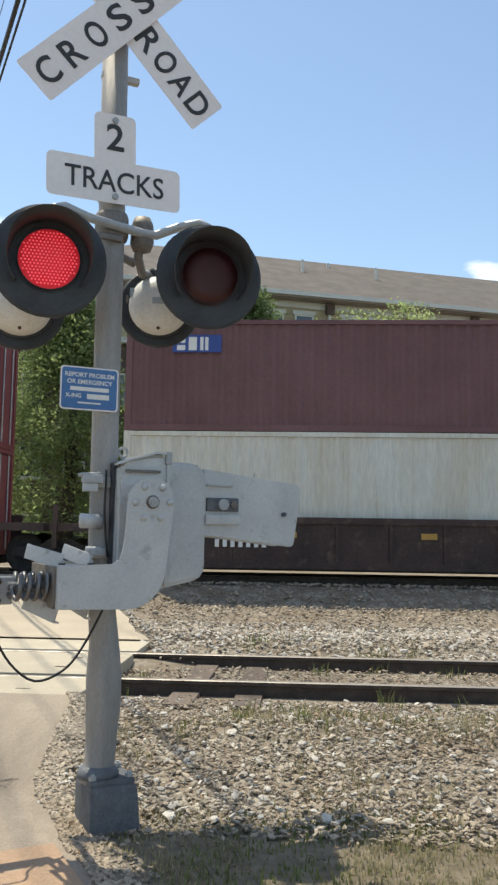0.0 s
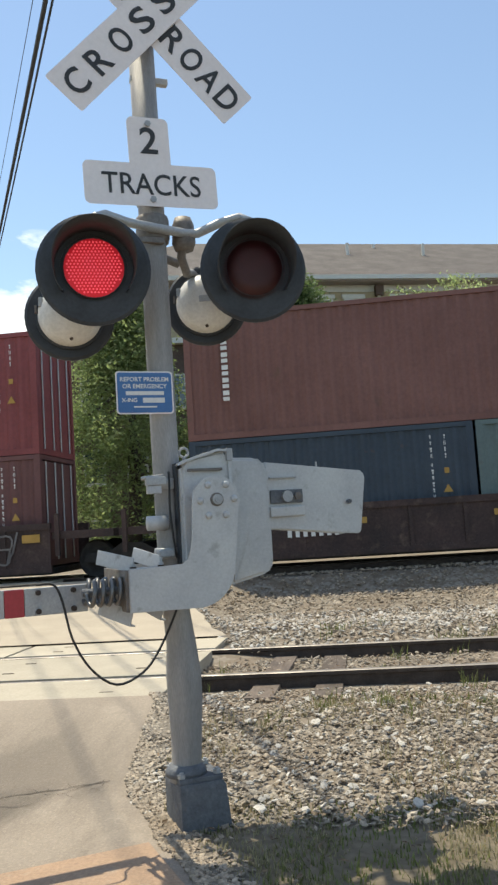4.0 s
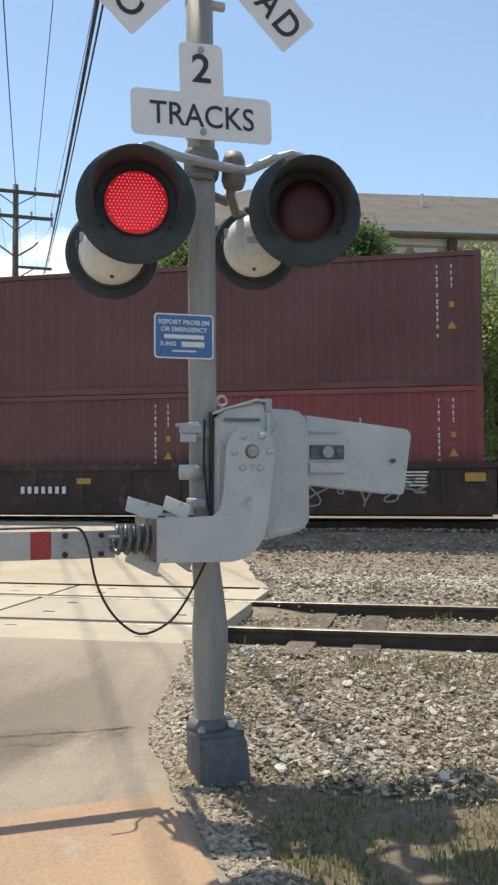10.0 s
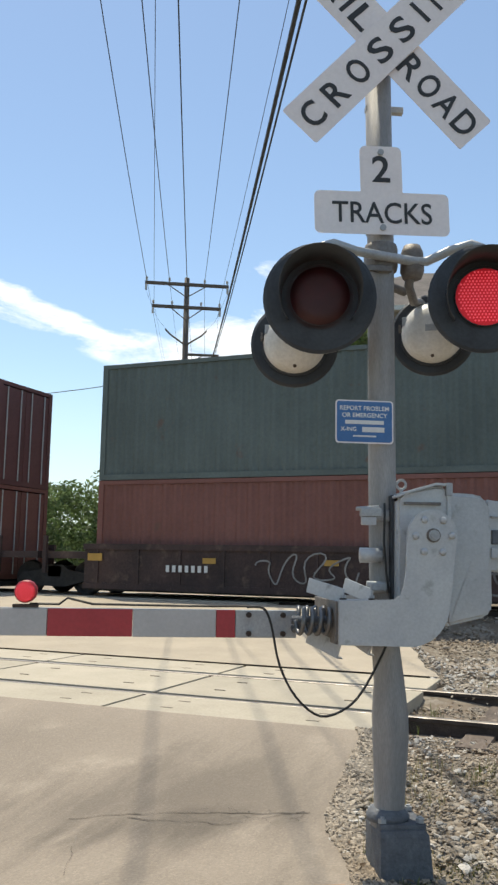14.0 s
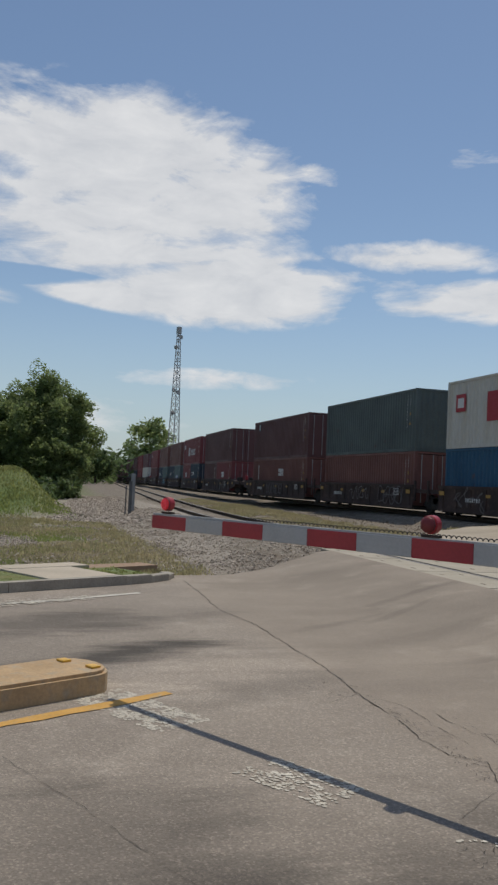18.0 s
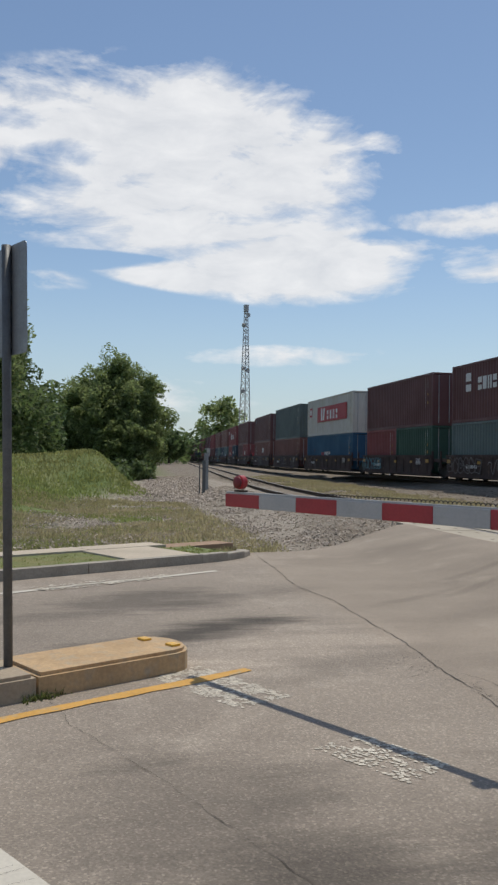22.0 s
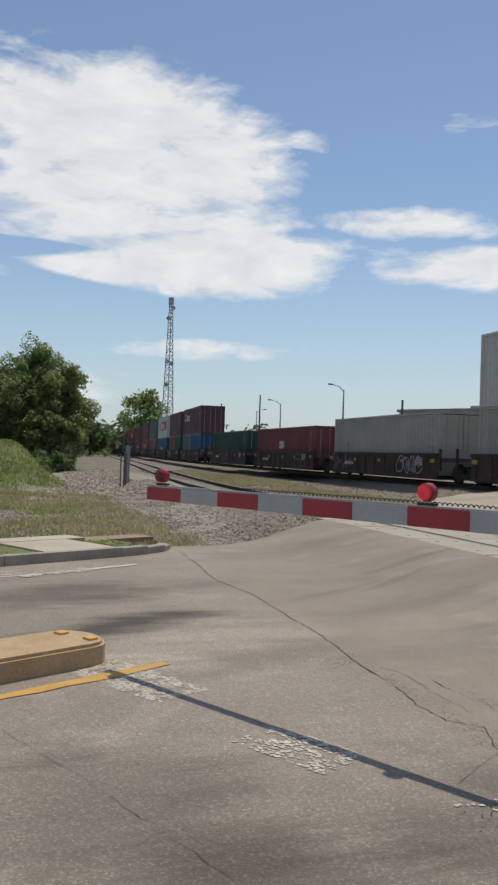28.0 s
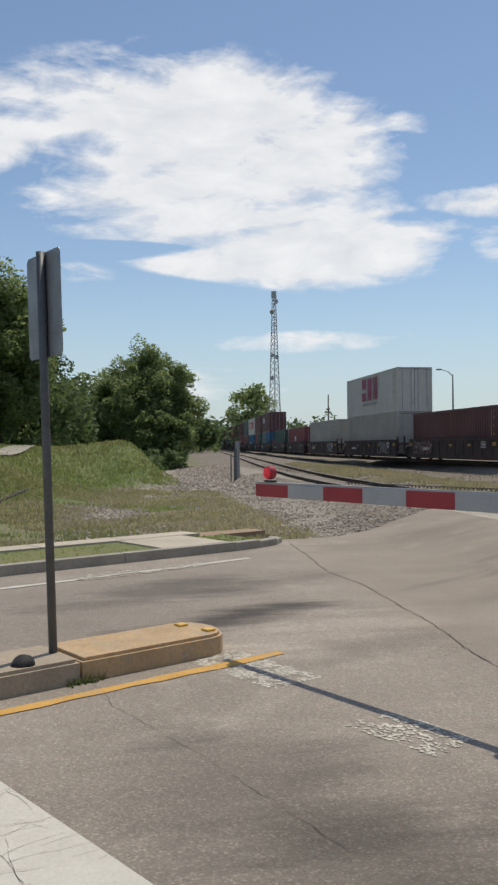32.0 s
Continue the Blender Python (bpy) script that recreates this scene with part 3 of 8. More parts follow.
def road_sheet(name, rows, cols, lift, material, label, kind="structure", category="road", smooth=True):
    """A sheet in road coordinates that follows the ground. rows: list of v; cols(v): list of u."""
    verts, faces = [], []
    w = len(cols(rows[0]))
    for v in rows:
        for u in cols(v):
            x, y = road_xy(u, v)
            if name == "road" and 2.258 < y < 2.50:
                # drawn back along the road to the straight edge of the panels
                x, y = road_xy(u, v - (y - 2.258) / 0.866)
            verts.append((x, y, ground_z(x, y) + lift))
    for j in range(len(rows) - 1):
        for i in range(w - 1):
            q = [verts[k] for k in (j * w + i, j * w + i + 1, (j + 1) * w + i + 1, (j + 1) * w + i)]
            cy = sum(p[1] for p in q) / 4
            if name == "road" and (any(2.26 < p[1] < 5.4 for p in q) or 2.2579 < min(p[1] for p in q) < 5.5 or 13.9 < cy < 17.2):
                continue
            faces.append((j * w + i, j * w + i + 1, (j + 1) * w + i + 1, (j + 1) * w + i))
    ob = new(name, joined(name, verts, faces, material, smooth))
    tagged(ob, label, category, kind=kind)
    return ob


def build_road():
    rows = list(np.arange(-14, 30.01, 0.16))

    def cols(v):
        r = road_edge_right(v) if v > 0.2 else -0.12
        wob = 0.08 * noise.noise((v * 1.7, 0, 3)) + 0.05 * noise.noise((v * 5, 2, 3))
        lft = -11.6 - 0.5 * soft_step((v - 3.8) / 1.5) + (0.25 * noise.noise((v, 5, 1)) if v > 4.5 else 0)
        return [lft + (r + wob - lft) * k / 70 for k in range(71)]

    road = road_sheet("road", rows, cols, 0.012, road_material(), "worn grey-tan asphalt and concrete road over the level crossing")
    return road


def build_shoulder():
    """Packed gravel that slopes from the paving's ragged right edge down to the soil."""
    verts, n_c = [], 6
    rows = list(np.arange(-3.4, 2.45, 0.08))
    for v in rows:
        r = road_edge_right(v) if v > 0.2 else -0.12
        r += 0.08 * noise.noise((v * 1.7, 0, 3)) + 0.05 * noise.noise((v * 5, 2, 3))
        for k in range(n_c + 1):
            f = k / n_c
            u = r - 0.03 + (0.42 + 0.10 * noise.noise((v * 2, 7, 1))) * f
            x, y = road_xy(u, v)
            top, low = ground_z(x, y) + 0.017, soil_z(x, y) - 0.012
            z = top + (low - top) * soft_step(f) + 0.012 * noise.noise((x * 9, y * 9, 2)) * (1 if 0 < k < n_c else 0)
            verts.append((x, y, z))
    w = n_c + 1
    faces = [(j * w + i, j * w + i + 1, (j + 1) * w + i + 1, (j + 1) * w + i) for j in range(len(rows) - 1) for i in range(n_c)]
    tagged(new("gravel_shoulder", joined("gravel_shoulder", verts, faces, DIRT, True)), "packed grey-brown gravel shoulder beside the paving", "shoulder", kind="structure")
    rng = np.random.default_rng(61)
    pts = []
    for _ in range(2600):
        v = rng.uniform(-1.2, 2.4)
        r = (road_edge_right(v) if v > 0.2 else -0.12) + 0.08 * noise.noise((v * 1.7, 0, 3))
        f = abs(rng.normal(0.1, 0.22))
        x, y = road_xy(r - 0.05 + 0.42 * f, v)
        top, low = ground_z(x, y) + 0.017, soil_z(x, y) + 0.004
        pts.append((x, y, top + (low - top) * soft_step(f)))
    n = len(pts)
    sz = rng.uniform(0.006, 0.019, n)
    v0, f0 = rock_base(62)
    ob = new("ballast", many("ballast", v0, f0, np.array(pts), np.stack([sz * 1.2, sz, sz * 0.6], 1), rng.uniform(-0.6, 0.6, (n, 3)) * [1, 1, 5], ROCK))
    tagged(ob, "small loose stones along the paving's edge", "stones", kind="stuff")


def build_apron():
    """The pale concrete between the two tracks."""
    ys = list(np.arange(5.53, 13.88, 0.4)) + [13.88]
    verts, n_c = [], 30
    for y in ys:
        for k in range(n_c + 1):
            a = left_edge(y) + 0.3 * noise.noise((y * 0.9, 4, 1))
            u = a + (right_edge(y) + 0.10 * noise.noise((y * 1.5, 0, 1)) - a) * k / n_c
            x = (u - 0.5 * y) / 0.866
            verts.append((x, y, ground_z(x, y) + 0.02))
    w = n_c + 1
    faces = [(j * w + i, j * w + i + 1, (j + 1) * w + i + 1, (j + 1) * w + i) for j in range(len(ys) - 1) for i in range(n_c)]
    tagged(new("crossing_apron", joined("crossing_apron", verts, faces, APRON, True)), "pale tan concrete apron between the two tracks", "pavement", kind="structure")


def road_material():
    m = MATS["worn_asphalt_concrete"]
    nt = m.node_tree
    n, l = nt.nodes, nt.links
    b = n["Principled BSDF"]
    old = b.inputs["Base Color"].links[0].from_socket
    co = n.new("ShaderNodeTexCoord")
    # fine stone chips
    v = n.new("ShaderNodeTexVoronoi")
    v.inputs["Scale"].default_value = 92
    l.new(co.outputs["Object"], v.inputs["Vector"])
    bw = n.new("ShaderNodeRGBToBW")
    l.new(v.outputs["Color"], bw.inputs[0])
    r = n.new("ShaderNodeMapRange")
    r.inputs[3].default_value, r.inputs[4].default_value = 0.76, 1.18
    l.new(bw.outputs[0], r.inputs[0])
    # worn tracks and stains drawn out along the road
    mp = n.new("ShaderNodeMapping")
    mp.inputs["Rotation"].default_value = (0, 0, radians(-30))
    mp.inputs["Scale"].default_value = (1.3, 0.28, 1)
    l.new(co.outputs["Object"], mp.inputs["Vector"])
    t = n.new("ShaderNodeTexNoise")
    t.inputs["Scale"].default_value, t.inputs["Detail"].default_value = 1.1, 7
    l.new(mp.outputs[0], t.inputs["Vector"])
    s = n.new("ShaderNodeMapRange")
    s.inputs[1].default_value, s.inputs[2].default_value, s.inputs[3].default_value, s.inputs[4].default_value = 0.3, 0.7, 0.91, 1.07
    l.new(t.outputs["Fac"], s.inputs[0])
    # the smoother slab beyond the long crack shows fewer chips; pale chips stand out in the rest
    place = n.new("ShaderNodeSeparateXYZ")
    l.new(co.outputs["Object"], place.inputs[0])
    coarse = n.new("ShaderNodeMapRange")
    coarse.inputs[1].default_value, coarse.inputs[2].default_value, coarse.inputs[3].default_value, coarse.inputs[4].default_value = -1.65, -1.3, 1.0, 0.35
    l.new(place.outputs[1], coarse.inputs[0])
    bright = n.new("ShaderNodeMapRange")
    bright.inputs[1].default_value, bright.inputs[2].default_value, bright.inputs[3].default_value, bright.inputs[4].default_value = 0.72, 0.86, 0.0, 0.27
    l.new(bw.outputs[0], bright.inputs[0])
    chip = n.new("ShaderNodeMath")
    chip.operation = "ADD"
    l.new(r.outputs[0], chip.inputs[0]), l.new(bright.outputs[0], chip.inputs[1])
    less = n.new("ShaderNodeMix")
    less.inputs[2].default_value = 1.0
    l.new(coarse.outputs[0], less.inputs[0]), l.new(chip.outputs[0], less.inputs[3])
    mu = n.new("ShaderNodeMath")
    mu.operation = "MULTIPLY"
    l.new(less.outputs[0], mu.inputs[0]), l.new(s.outputs[0], mu.inputs[1])
    # oil and tyre stains, pale worn areas, and shading painted over the near paving: x, y, direction, half lengths,
    # strength
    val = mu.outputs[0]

    def op(kind, a, bb, clamp=False):
        q = n.new("ShaderNodeMath")
        q.operation, q.use_clamp = kind, clamp
        for k, v2 in enumerate((a, bb)):
            if isinstance(v2, (int, float)):
                q.inputs[k].default_value = v2
            else:
                l.new(v2, q.inputs[k])
        return q.outputs[0]

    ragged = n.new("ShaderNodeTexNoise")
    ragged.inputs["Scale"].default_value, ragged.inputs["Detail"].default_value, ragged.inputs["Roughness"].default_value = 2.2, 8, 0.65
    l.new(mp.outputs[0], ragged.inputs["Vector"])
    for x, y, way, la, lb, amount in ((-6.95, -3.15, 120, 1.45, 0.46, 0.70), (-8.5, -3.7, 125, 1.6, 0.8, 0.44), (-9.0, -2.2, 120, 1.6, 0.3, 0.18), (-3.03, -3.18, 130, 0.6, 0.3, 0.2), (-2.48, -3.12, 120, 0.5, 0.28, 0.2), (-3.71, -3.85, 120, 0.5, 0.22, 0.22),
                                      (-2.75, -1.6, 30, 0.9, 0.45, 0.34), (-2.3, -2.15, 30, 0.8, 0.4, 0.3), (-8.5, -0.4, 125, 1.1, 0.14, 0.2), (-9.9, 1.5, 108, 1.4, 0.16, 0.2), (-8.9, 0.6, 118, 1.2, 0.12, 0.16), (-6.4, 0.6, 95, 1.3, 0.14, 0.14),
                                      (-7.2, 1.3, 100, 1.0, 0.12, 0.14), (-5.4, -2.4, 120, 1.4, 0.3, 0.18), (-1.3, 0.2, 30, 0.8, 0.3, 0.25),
                                      # two pale worn areas; the wide near ovals put a corner dimming into the colour
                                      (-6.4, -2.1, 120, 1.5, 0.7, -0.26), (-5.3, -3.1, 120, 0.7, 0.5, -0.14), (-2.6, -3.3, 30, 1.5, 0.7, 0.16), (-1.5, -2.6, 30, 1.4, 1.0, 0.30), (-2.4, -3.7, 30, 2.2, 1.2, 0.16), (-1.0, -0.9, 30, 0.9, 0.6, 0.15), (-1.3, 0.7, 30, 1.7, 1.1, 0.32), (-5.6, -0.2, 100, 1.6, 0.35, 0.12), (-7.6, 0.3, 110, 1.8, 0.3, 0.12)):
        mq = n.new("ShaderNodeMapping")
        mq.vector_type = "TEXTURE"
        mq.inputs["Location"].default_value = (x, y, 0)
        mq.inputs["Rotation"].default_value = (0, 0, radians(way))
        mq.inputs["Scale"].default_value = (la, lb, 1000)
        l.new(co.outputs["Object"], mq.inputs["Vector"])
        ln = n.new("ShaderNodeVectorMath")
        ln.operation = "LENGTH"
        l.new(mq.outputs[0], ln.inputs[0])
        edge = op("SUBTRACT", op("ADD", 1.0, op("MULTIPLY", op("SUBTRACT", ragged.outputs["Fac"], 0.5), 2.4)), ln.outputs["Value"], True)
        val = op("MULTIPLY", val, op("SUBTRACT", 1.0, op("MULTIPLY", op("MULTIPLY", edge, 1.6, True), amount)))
    h = n.new("ShaderNodeHueSaturation")
    dull = n.new("ShaderNodeMapRange")
    dull.inputs[1].default_value, dull.inputs[2].default_value, dull.inputs[3].default_value, dull.inputs[4].default_value = 0.35, 1.0, 1.0, 0.93
    l.new(coarse.outputs[0], dull.inputs[0]), l.new(dull.outputs[0], h.inputs["Saturation"])
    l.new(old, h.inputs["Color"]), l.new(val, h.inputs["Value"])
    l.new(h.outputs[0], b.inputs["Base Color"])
    return m


def strip(u0, v0, u1, v1, width, lift, steps=24, wobble=0.0, seed=0):
    """A thin band on the road from one road place to another; returns verts and faces."""
    verts, faces = [], []
    dx, dy = u1 - u0, v1 - v0
    ln = math.hypot(dx, dy)
    nx, ny = -dy / ln, dx / ln
    for k in range(steps + 1):
        f = k / steps
        off = wobble * noise.noise((f * ln * 1.3, seed, 7)) + 0.3 * wobble * noise.noise((f * ln * 6, seed, 2))
        for s in (-0.5, 0.5):
            wd = width * (1 + (0.6 * noise.noise((f * ln * 3, seed, s)) if wobble else 0))
            u, v = u0 + dx * f + nx * (off + s * wd), v0 + dy * f + ny * (off + s * wd)
            x, y = road_xy(u, v)
            verts.append((x, y, ground_z(x, y) + lift))
    for k in range(steps):
        faces.append((2 * k, 2 * k + 1, 2 * k + 3, 2 * k + 2))
    return verts, faces


def xy_to_road(x, y):
    return x * 0.866 + y * 0.5, -x * 0.5 + y * 0.866


def road_marks():
    ob = new("lane_line", joined("lane_line", *strip(-6.22, -9, -6.22, 0.25, 0.11, 0.018, 40, 0.012), LINE_YELLOW))
    tagged(ob, "worn yellow lane line along the median kerb", "road marking", kind="structure")
    # cracks: the long one runs beside the track
    for seed, pts, wd in ((3, ((-12.9, -1.3), (-11.2, -1.38), (-9.7, -1.47), (-9.2, -1.42), (-8.5, -1.32), (-6.8, -1.34), (-6.36, -1.32), (-5.78, -1.41), (-5.35, -1.44), (-4.62, -1.39)), 0.013), (4, ((-4.62, -1.39), (-4.18, -1.48), (-3.85, -1.47), (-3.69, -1.31), (-3.29, -1.44), (-2.65, -1.43), (-2.2, -1.3)), 0.011),
                          (5, ((-4.73, -1.08), (-4.04, -1.02), (-3.42, -1.03), (-2.87, -0.96), (-2.5, -0.9)), 0.007), (6, ((-3.96, -0.85), (-4.0, -0.57), (-4.14, -0.1), (-4.23, 0.36)), 0.004),
                          (8, ((-1.55, 0.25), (-1.0, 0.33), (-0.6, 0.72)), 0.010), (9, ((-1.55, 0.25), (-1.62, -0.2), (-1.4, -0.6)), 0.006), (13, ((-2.35, -1.87), (-2.54, -1.55), (-2.65, -1.43)), 0.009),
                          (11, ((-2.9, -1.95), (-3.1, -1.7), (-3.29, -1.44)), 0.005), (12, ((-4.9, -4.35), (-4.36, -4.21), (-3.49, -3.79), (-2.81, -3.5), (-2.2, -3.25)), 0.004),
                          (14, ((-5.35, -1.44), (-5.17, -1.68), (-5.04, -1.91)), 0.008), (16, ((-7.78, -2.38), (-8.33, -2.02), (-8.5, -1.65), (-8.5, -1.32)), 0.007), (17, ((-5.3, -1.36), (-4.95, -1.22), (-4.4, -1.24), (-3.9, -1.2)), 0.005), (15, ((-1.9, 0.19), (-1.5, 0.33), (-1.19, 0.45), (-0.8, 0.58), (-0.55, 0.68)), 0.009)):
        rnd = random.Random(seed)
        verts, faces = [], []
        for a, b in zip(pts, pts[1:]):
            ln = math.hypot(b[0] - a[0], b[1] - a[1])
            n_s = max(int(ln / 0.045), 2)
            for k in range(n_s):
                f = k / n_s
                off = 0.05 * noise.noise((a[0] + ln * f * 1.6, seed, 7)) + 0.03 * noise.noise((a[0] + ln * f * 7, seed, 2))
                x, y = a[0] + (b[0] - a[0]) * f, a[1] + (b[1] - a[1]) * f + off
                w = max(wd * (0.55 + 0.9 * noise.noise((a[0] + ln * f * 3, seed, 5)) + rnd.uniform(-0.2, 0.3)), 0.0008)
                verts += [(x, y - w / 2, ground_z(x, y) + 0.0165), (x, y + w / 2, ground_z(x, y) + 0.0165)]
        faces = [(2 * k, 2 * k + 2, 2 * k + 3, 2 * k + 1) for k in range(len(verts) // 2 - 1)]
        ob = new("road_crack", joined("road_crack", verts, faces, TAR))
        tagged(ob, "dark ragged crack in the road surface", "road crack", kind="structure")
    # crumbled surface: a mesh of hairline cracks
    rnd = random.Random(21)
    verts, faces = [], []
    for cx, cy, rx, ry, n_c in ((-2.75, -1.5, 0.42, 0.2, 70), (-2.35, -2.0, 0.35, 0.15, 40), (-3.6, -1.4, 0.4, 0.12, 40), (-4.6, -1.4, 0.8, 0.09, 44), (-4.2, -1.0, 0.5, 0.03, 16), (-5.6, -1.6, 0.5, 0.2, 40), (-0.9, 0.5, 0.3, 0.15, 16)):
        for _ in range(n_c):
            x, y, a = cx + rx * rnd.gauss(0, 0.5), cy + ry * rnd.gauss(0, 0.5), rnd.uniform(0, 3.14)
            for _s in range(rnd.randint(2, 5)):
                ln, w, k0 = rnd.uniform(0.01, 0.035), rnd.uniform(0.0006, 0.002), len(verts)
                x1, y1 = x + ln * math.cos(a), y + ln * math.sin(a)
                px, py = -math.sin(a) * w, math.cos(a) * w
                for vx, vy in ((x + px, y + py), (x - px, y - py), (x1 - px * 0.6, y1 - py * 0.6), (x1 + px * 0.6, y1 + py * 0.6)):
                    verts.append((vx, vy, ground_z(vx, vy) + 0.0162))
                faces.append((k0, k0 + 1, k0 + 2, k0 + 3))
                x, y, a = x1, y1, a + rnd.uniform(-0.9, 0.9)
    # fine cracks in the white band
    for _ in range(90):
        u, v, a = rnd.uniform(-6.1, -2.4), rnd.uniform(-3.14, -2.5), rnd.choice([0.52, 2.09]) + rnd.uniform(-0.3, 0.3)
        x, y = road_xy(u, v)
        for _s in range(rnd.randint(3, 7)):
            ln, w, k0 = rnd.uniform(0.03, 0.08), rnd.uniform(0.0004, 0.0010), len(verts)
            x1, y1 = x + ln * math.cos(a), y + ln * math.sin(a)
            v2 = xy_to_road(x1, y1)[1]
            if not -3.15 < v2 < -2.46:
                break
            px, py = -math.sin(a) * w, math.cos(a) * w
            for vx, vy in ((x + px, y + py), (x - px, y - py), (x1 - px, y1 - py), (x1 + px, y1 + py)):
                verts.append((vx, vy, ground_z(vx, vy) + 0.0205))
            faces.append((k0, k0 + 1, k0 + 2, k0 + 3))
            x, y, a = x1, y1, a + rnd.uniform(-0.22, 0.22)
    ob = new("hairline_cracks", joined("hairline_cracks", verts, faces, TAR))
    tagged(ob, "net of fine dark cracks in the crumbling road surface", "road crack", kind="stuff")
    # patched hole
    pts = []
    outline = ((-0.25, -0.09), (-0.12, -0.12), (0.02, -0.13), (0.24, -0.02), (0.20, 0.03), (0.07, 0.05), (0.0, 0.10), (-0.10, 0.13), (-0.19, 0.12), (-0.22, 0.02))
    for a, b in outline:
        x, y = -4.35 + 0.80 * a + 0.1 * b, 0.63 - 0.35 * a + b
        pts.append((x, y, ground_z(x, y) + 0.017))
    ob = new("road_patch", joined("road_patch", pts, [tuple(range(len(outline)))], TAR))
    tagged(ob, "small dark patch in the road surface", "road patch", kind="structure")
    # flakes left of the worn stop line and beside the edge line
    EDGE_U, EDGE_V = xy_to_road(-10.18, -3.71)
    rnd = random.Random(4)
    verts, faces = [], []
    for u0, u1, v0, v1, n_f in ((-6.55, -5.5, -0.46, 0.02, 3400), (-4.68, -4.02, -0.62, -0.22, 900), (EDGE_U - 0.22, EDGE_U + 0.16, EDGE_V - 1.1, EDGE_V + 0.9, 700), (-3.4, -2.8, -0.46, -0.24, 120), (-2.35, -1.9, -0.42, -0.30, 30)):
        for _ in range(n_f):
            u, v = rnd.uniform(u0, u1), rnd.uniform(v0, v1)
            if noise.noise((u * 7, v * 9, 1)) + 0.5 * noise.noise((u * 19, v * 23, 5)) < rnd.uniform(-0.35, 0.3):
                continue
            r, k0 = rnd.uniform(0.004, 0.015) * (1.6 if u < -8 else 1.0), len(verts)
            for j in range(6):
                a = j * math.pi / 3 + rnd.uniform(-0.4, 0.4)
                rr = r * rnd.uniform(0.6, 1.2)
                x, y = road_xy(u + rr * 1.3 * math.cos(a), v + rr * math.sin(a))
                verts.append((x, y, ground_z(x, y) + (0.022 if u < -8 else 0.0138) + 0.000001 * (k0 // 6)))
            faces.append(tuple(range(k0, k0 + 6)))
    ob = new("worn_stop_line", joined("worn_stop_line", verts, faces, FLAKE))
    tagged(ob, "flaking white paint of an old stop line", "road marking", kind="stuff")
    ob = new("stop_line", joined("stop_line", *strip(-6.1, -2.85, -2.2, -2.72, 0.62, 0.0185, 30, 0.0, 4), LINE_WHITE))
    tagged(ob, "broad white stop line with fine cracks", "road marking", kind="structure")
    ob = new("edge_line", joined("edge_line", *strip(-10.55, -6, -10.75, 3.6, 0.12, 0.018, 40, 0.03, 9), LINE_WHITE))
    tagged(ob, "faded white edge line beside the far kerb", "road marking", kind="structure")


def road_slab(name, u0, u1, v0, v1, h, material, label, category, low=0.25, steps=10, bevel=0.02, kind="structure"):
    """A raised slab with thickness that follows the ground along the road."""
    bm = bmesh.new()
    rings = []
    for k in range(steps + 1):
        v = v0 + (v1 - v0) * k / steps
        ring = []
        for u, top in ((u0, False), (u0, True), (u1, True), (u1, False)):
            x, y = road_xy(u, v)
            ring.append(bm.verts.new((x, y, ground_z(x, y) + (h if top else -low))))
        rings.append(ring)
    for a, b in zip(rings, rings[1:]):
        for j in range(3):
            bm.faces.new((a[j], a[j + 1], b[j + 1], b[j]))
    bm.faces.new(rings[0]), bm.faces.new(rings[-1])
    if bevel:
        edges = [e for e in bm.edges if all(v in {r[j] for r in rings for j in (1, 2)} for v in e.verts) and abs(e.calc_face_angle(0)) > 0.5]
        bmesh.ops.bevel(bm, geom=edges, offset=bevel, segments=2, affect="EDGES")
    ob = part(name, bm, material)
    tagged(ob, label, category, kind=kind)
    return ob


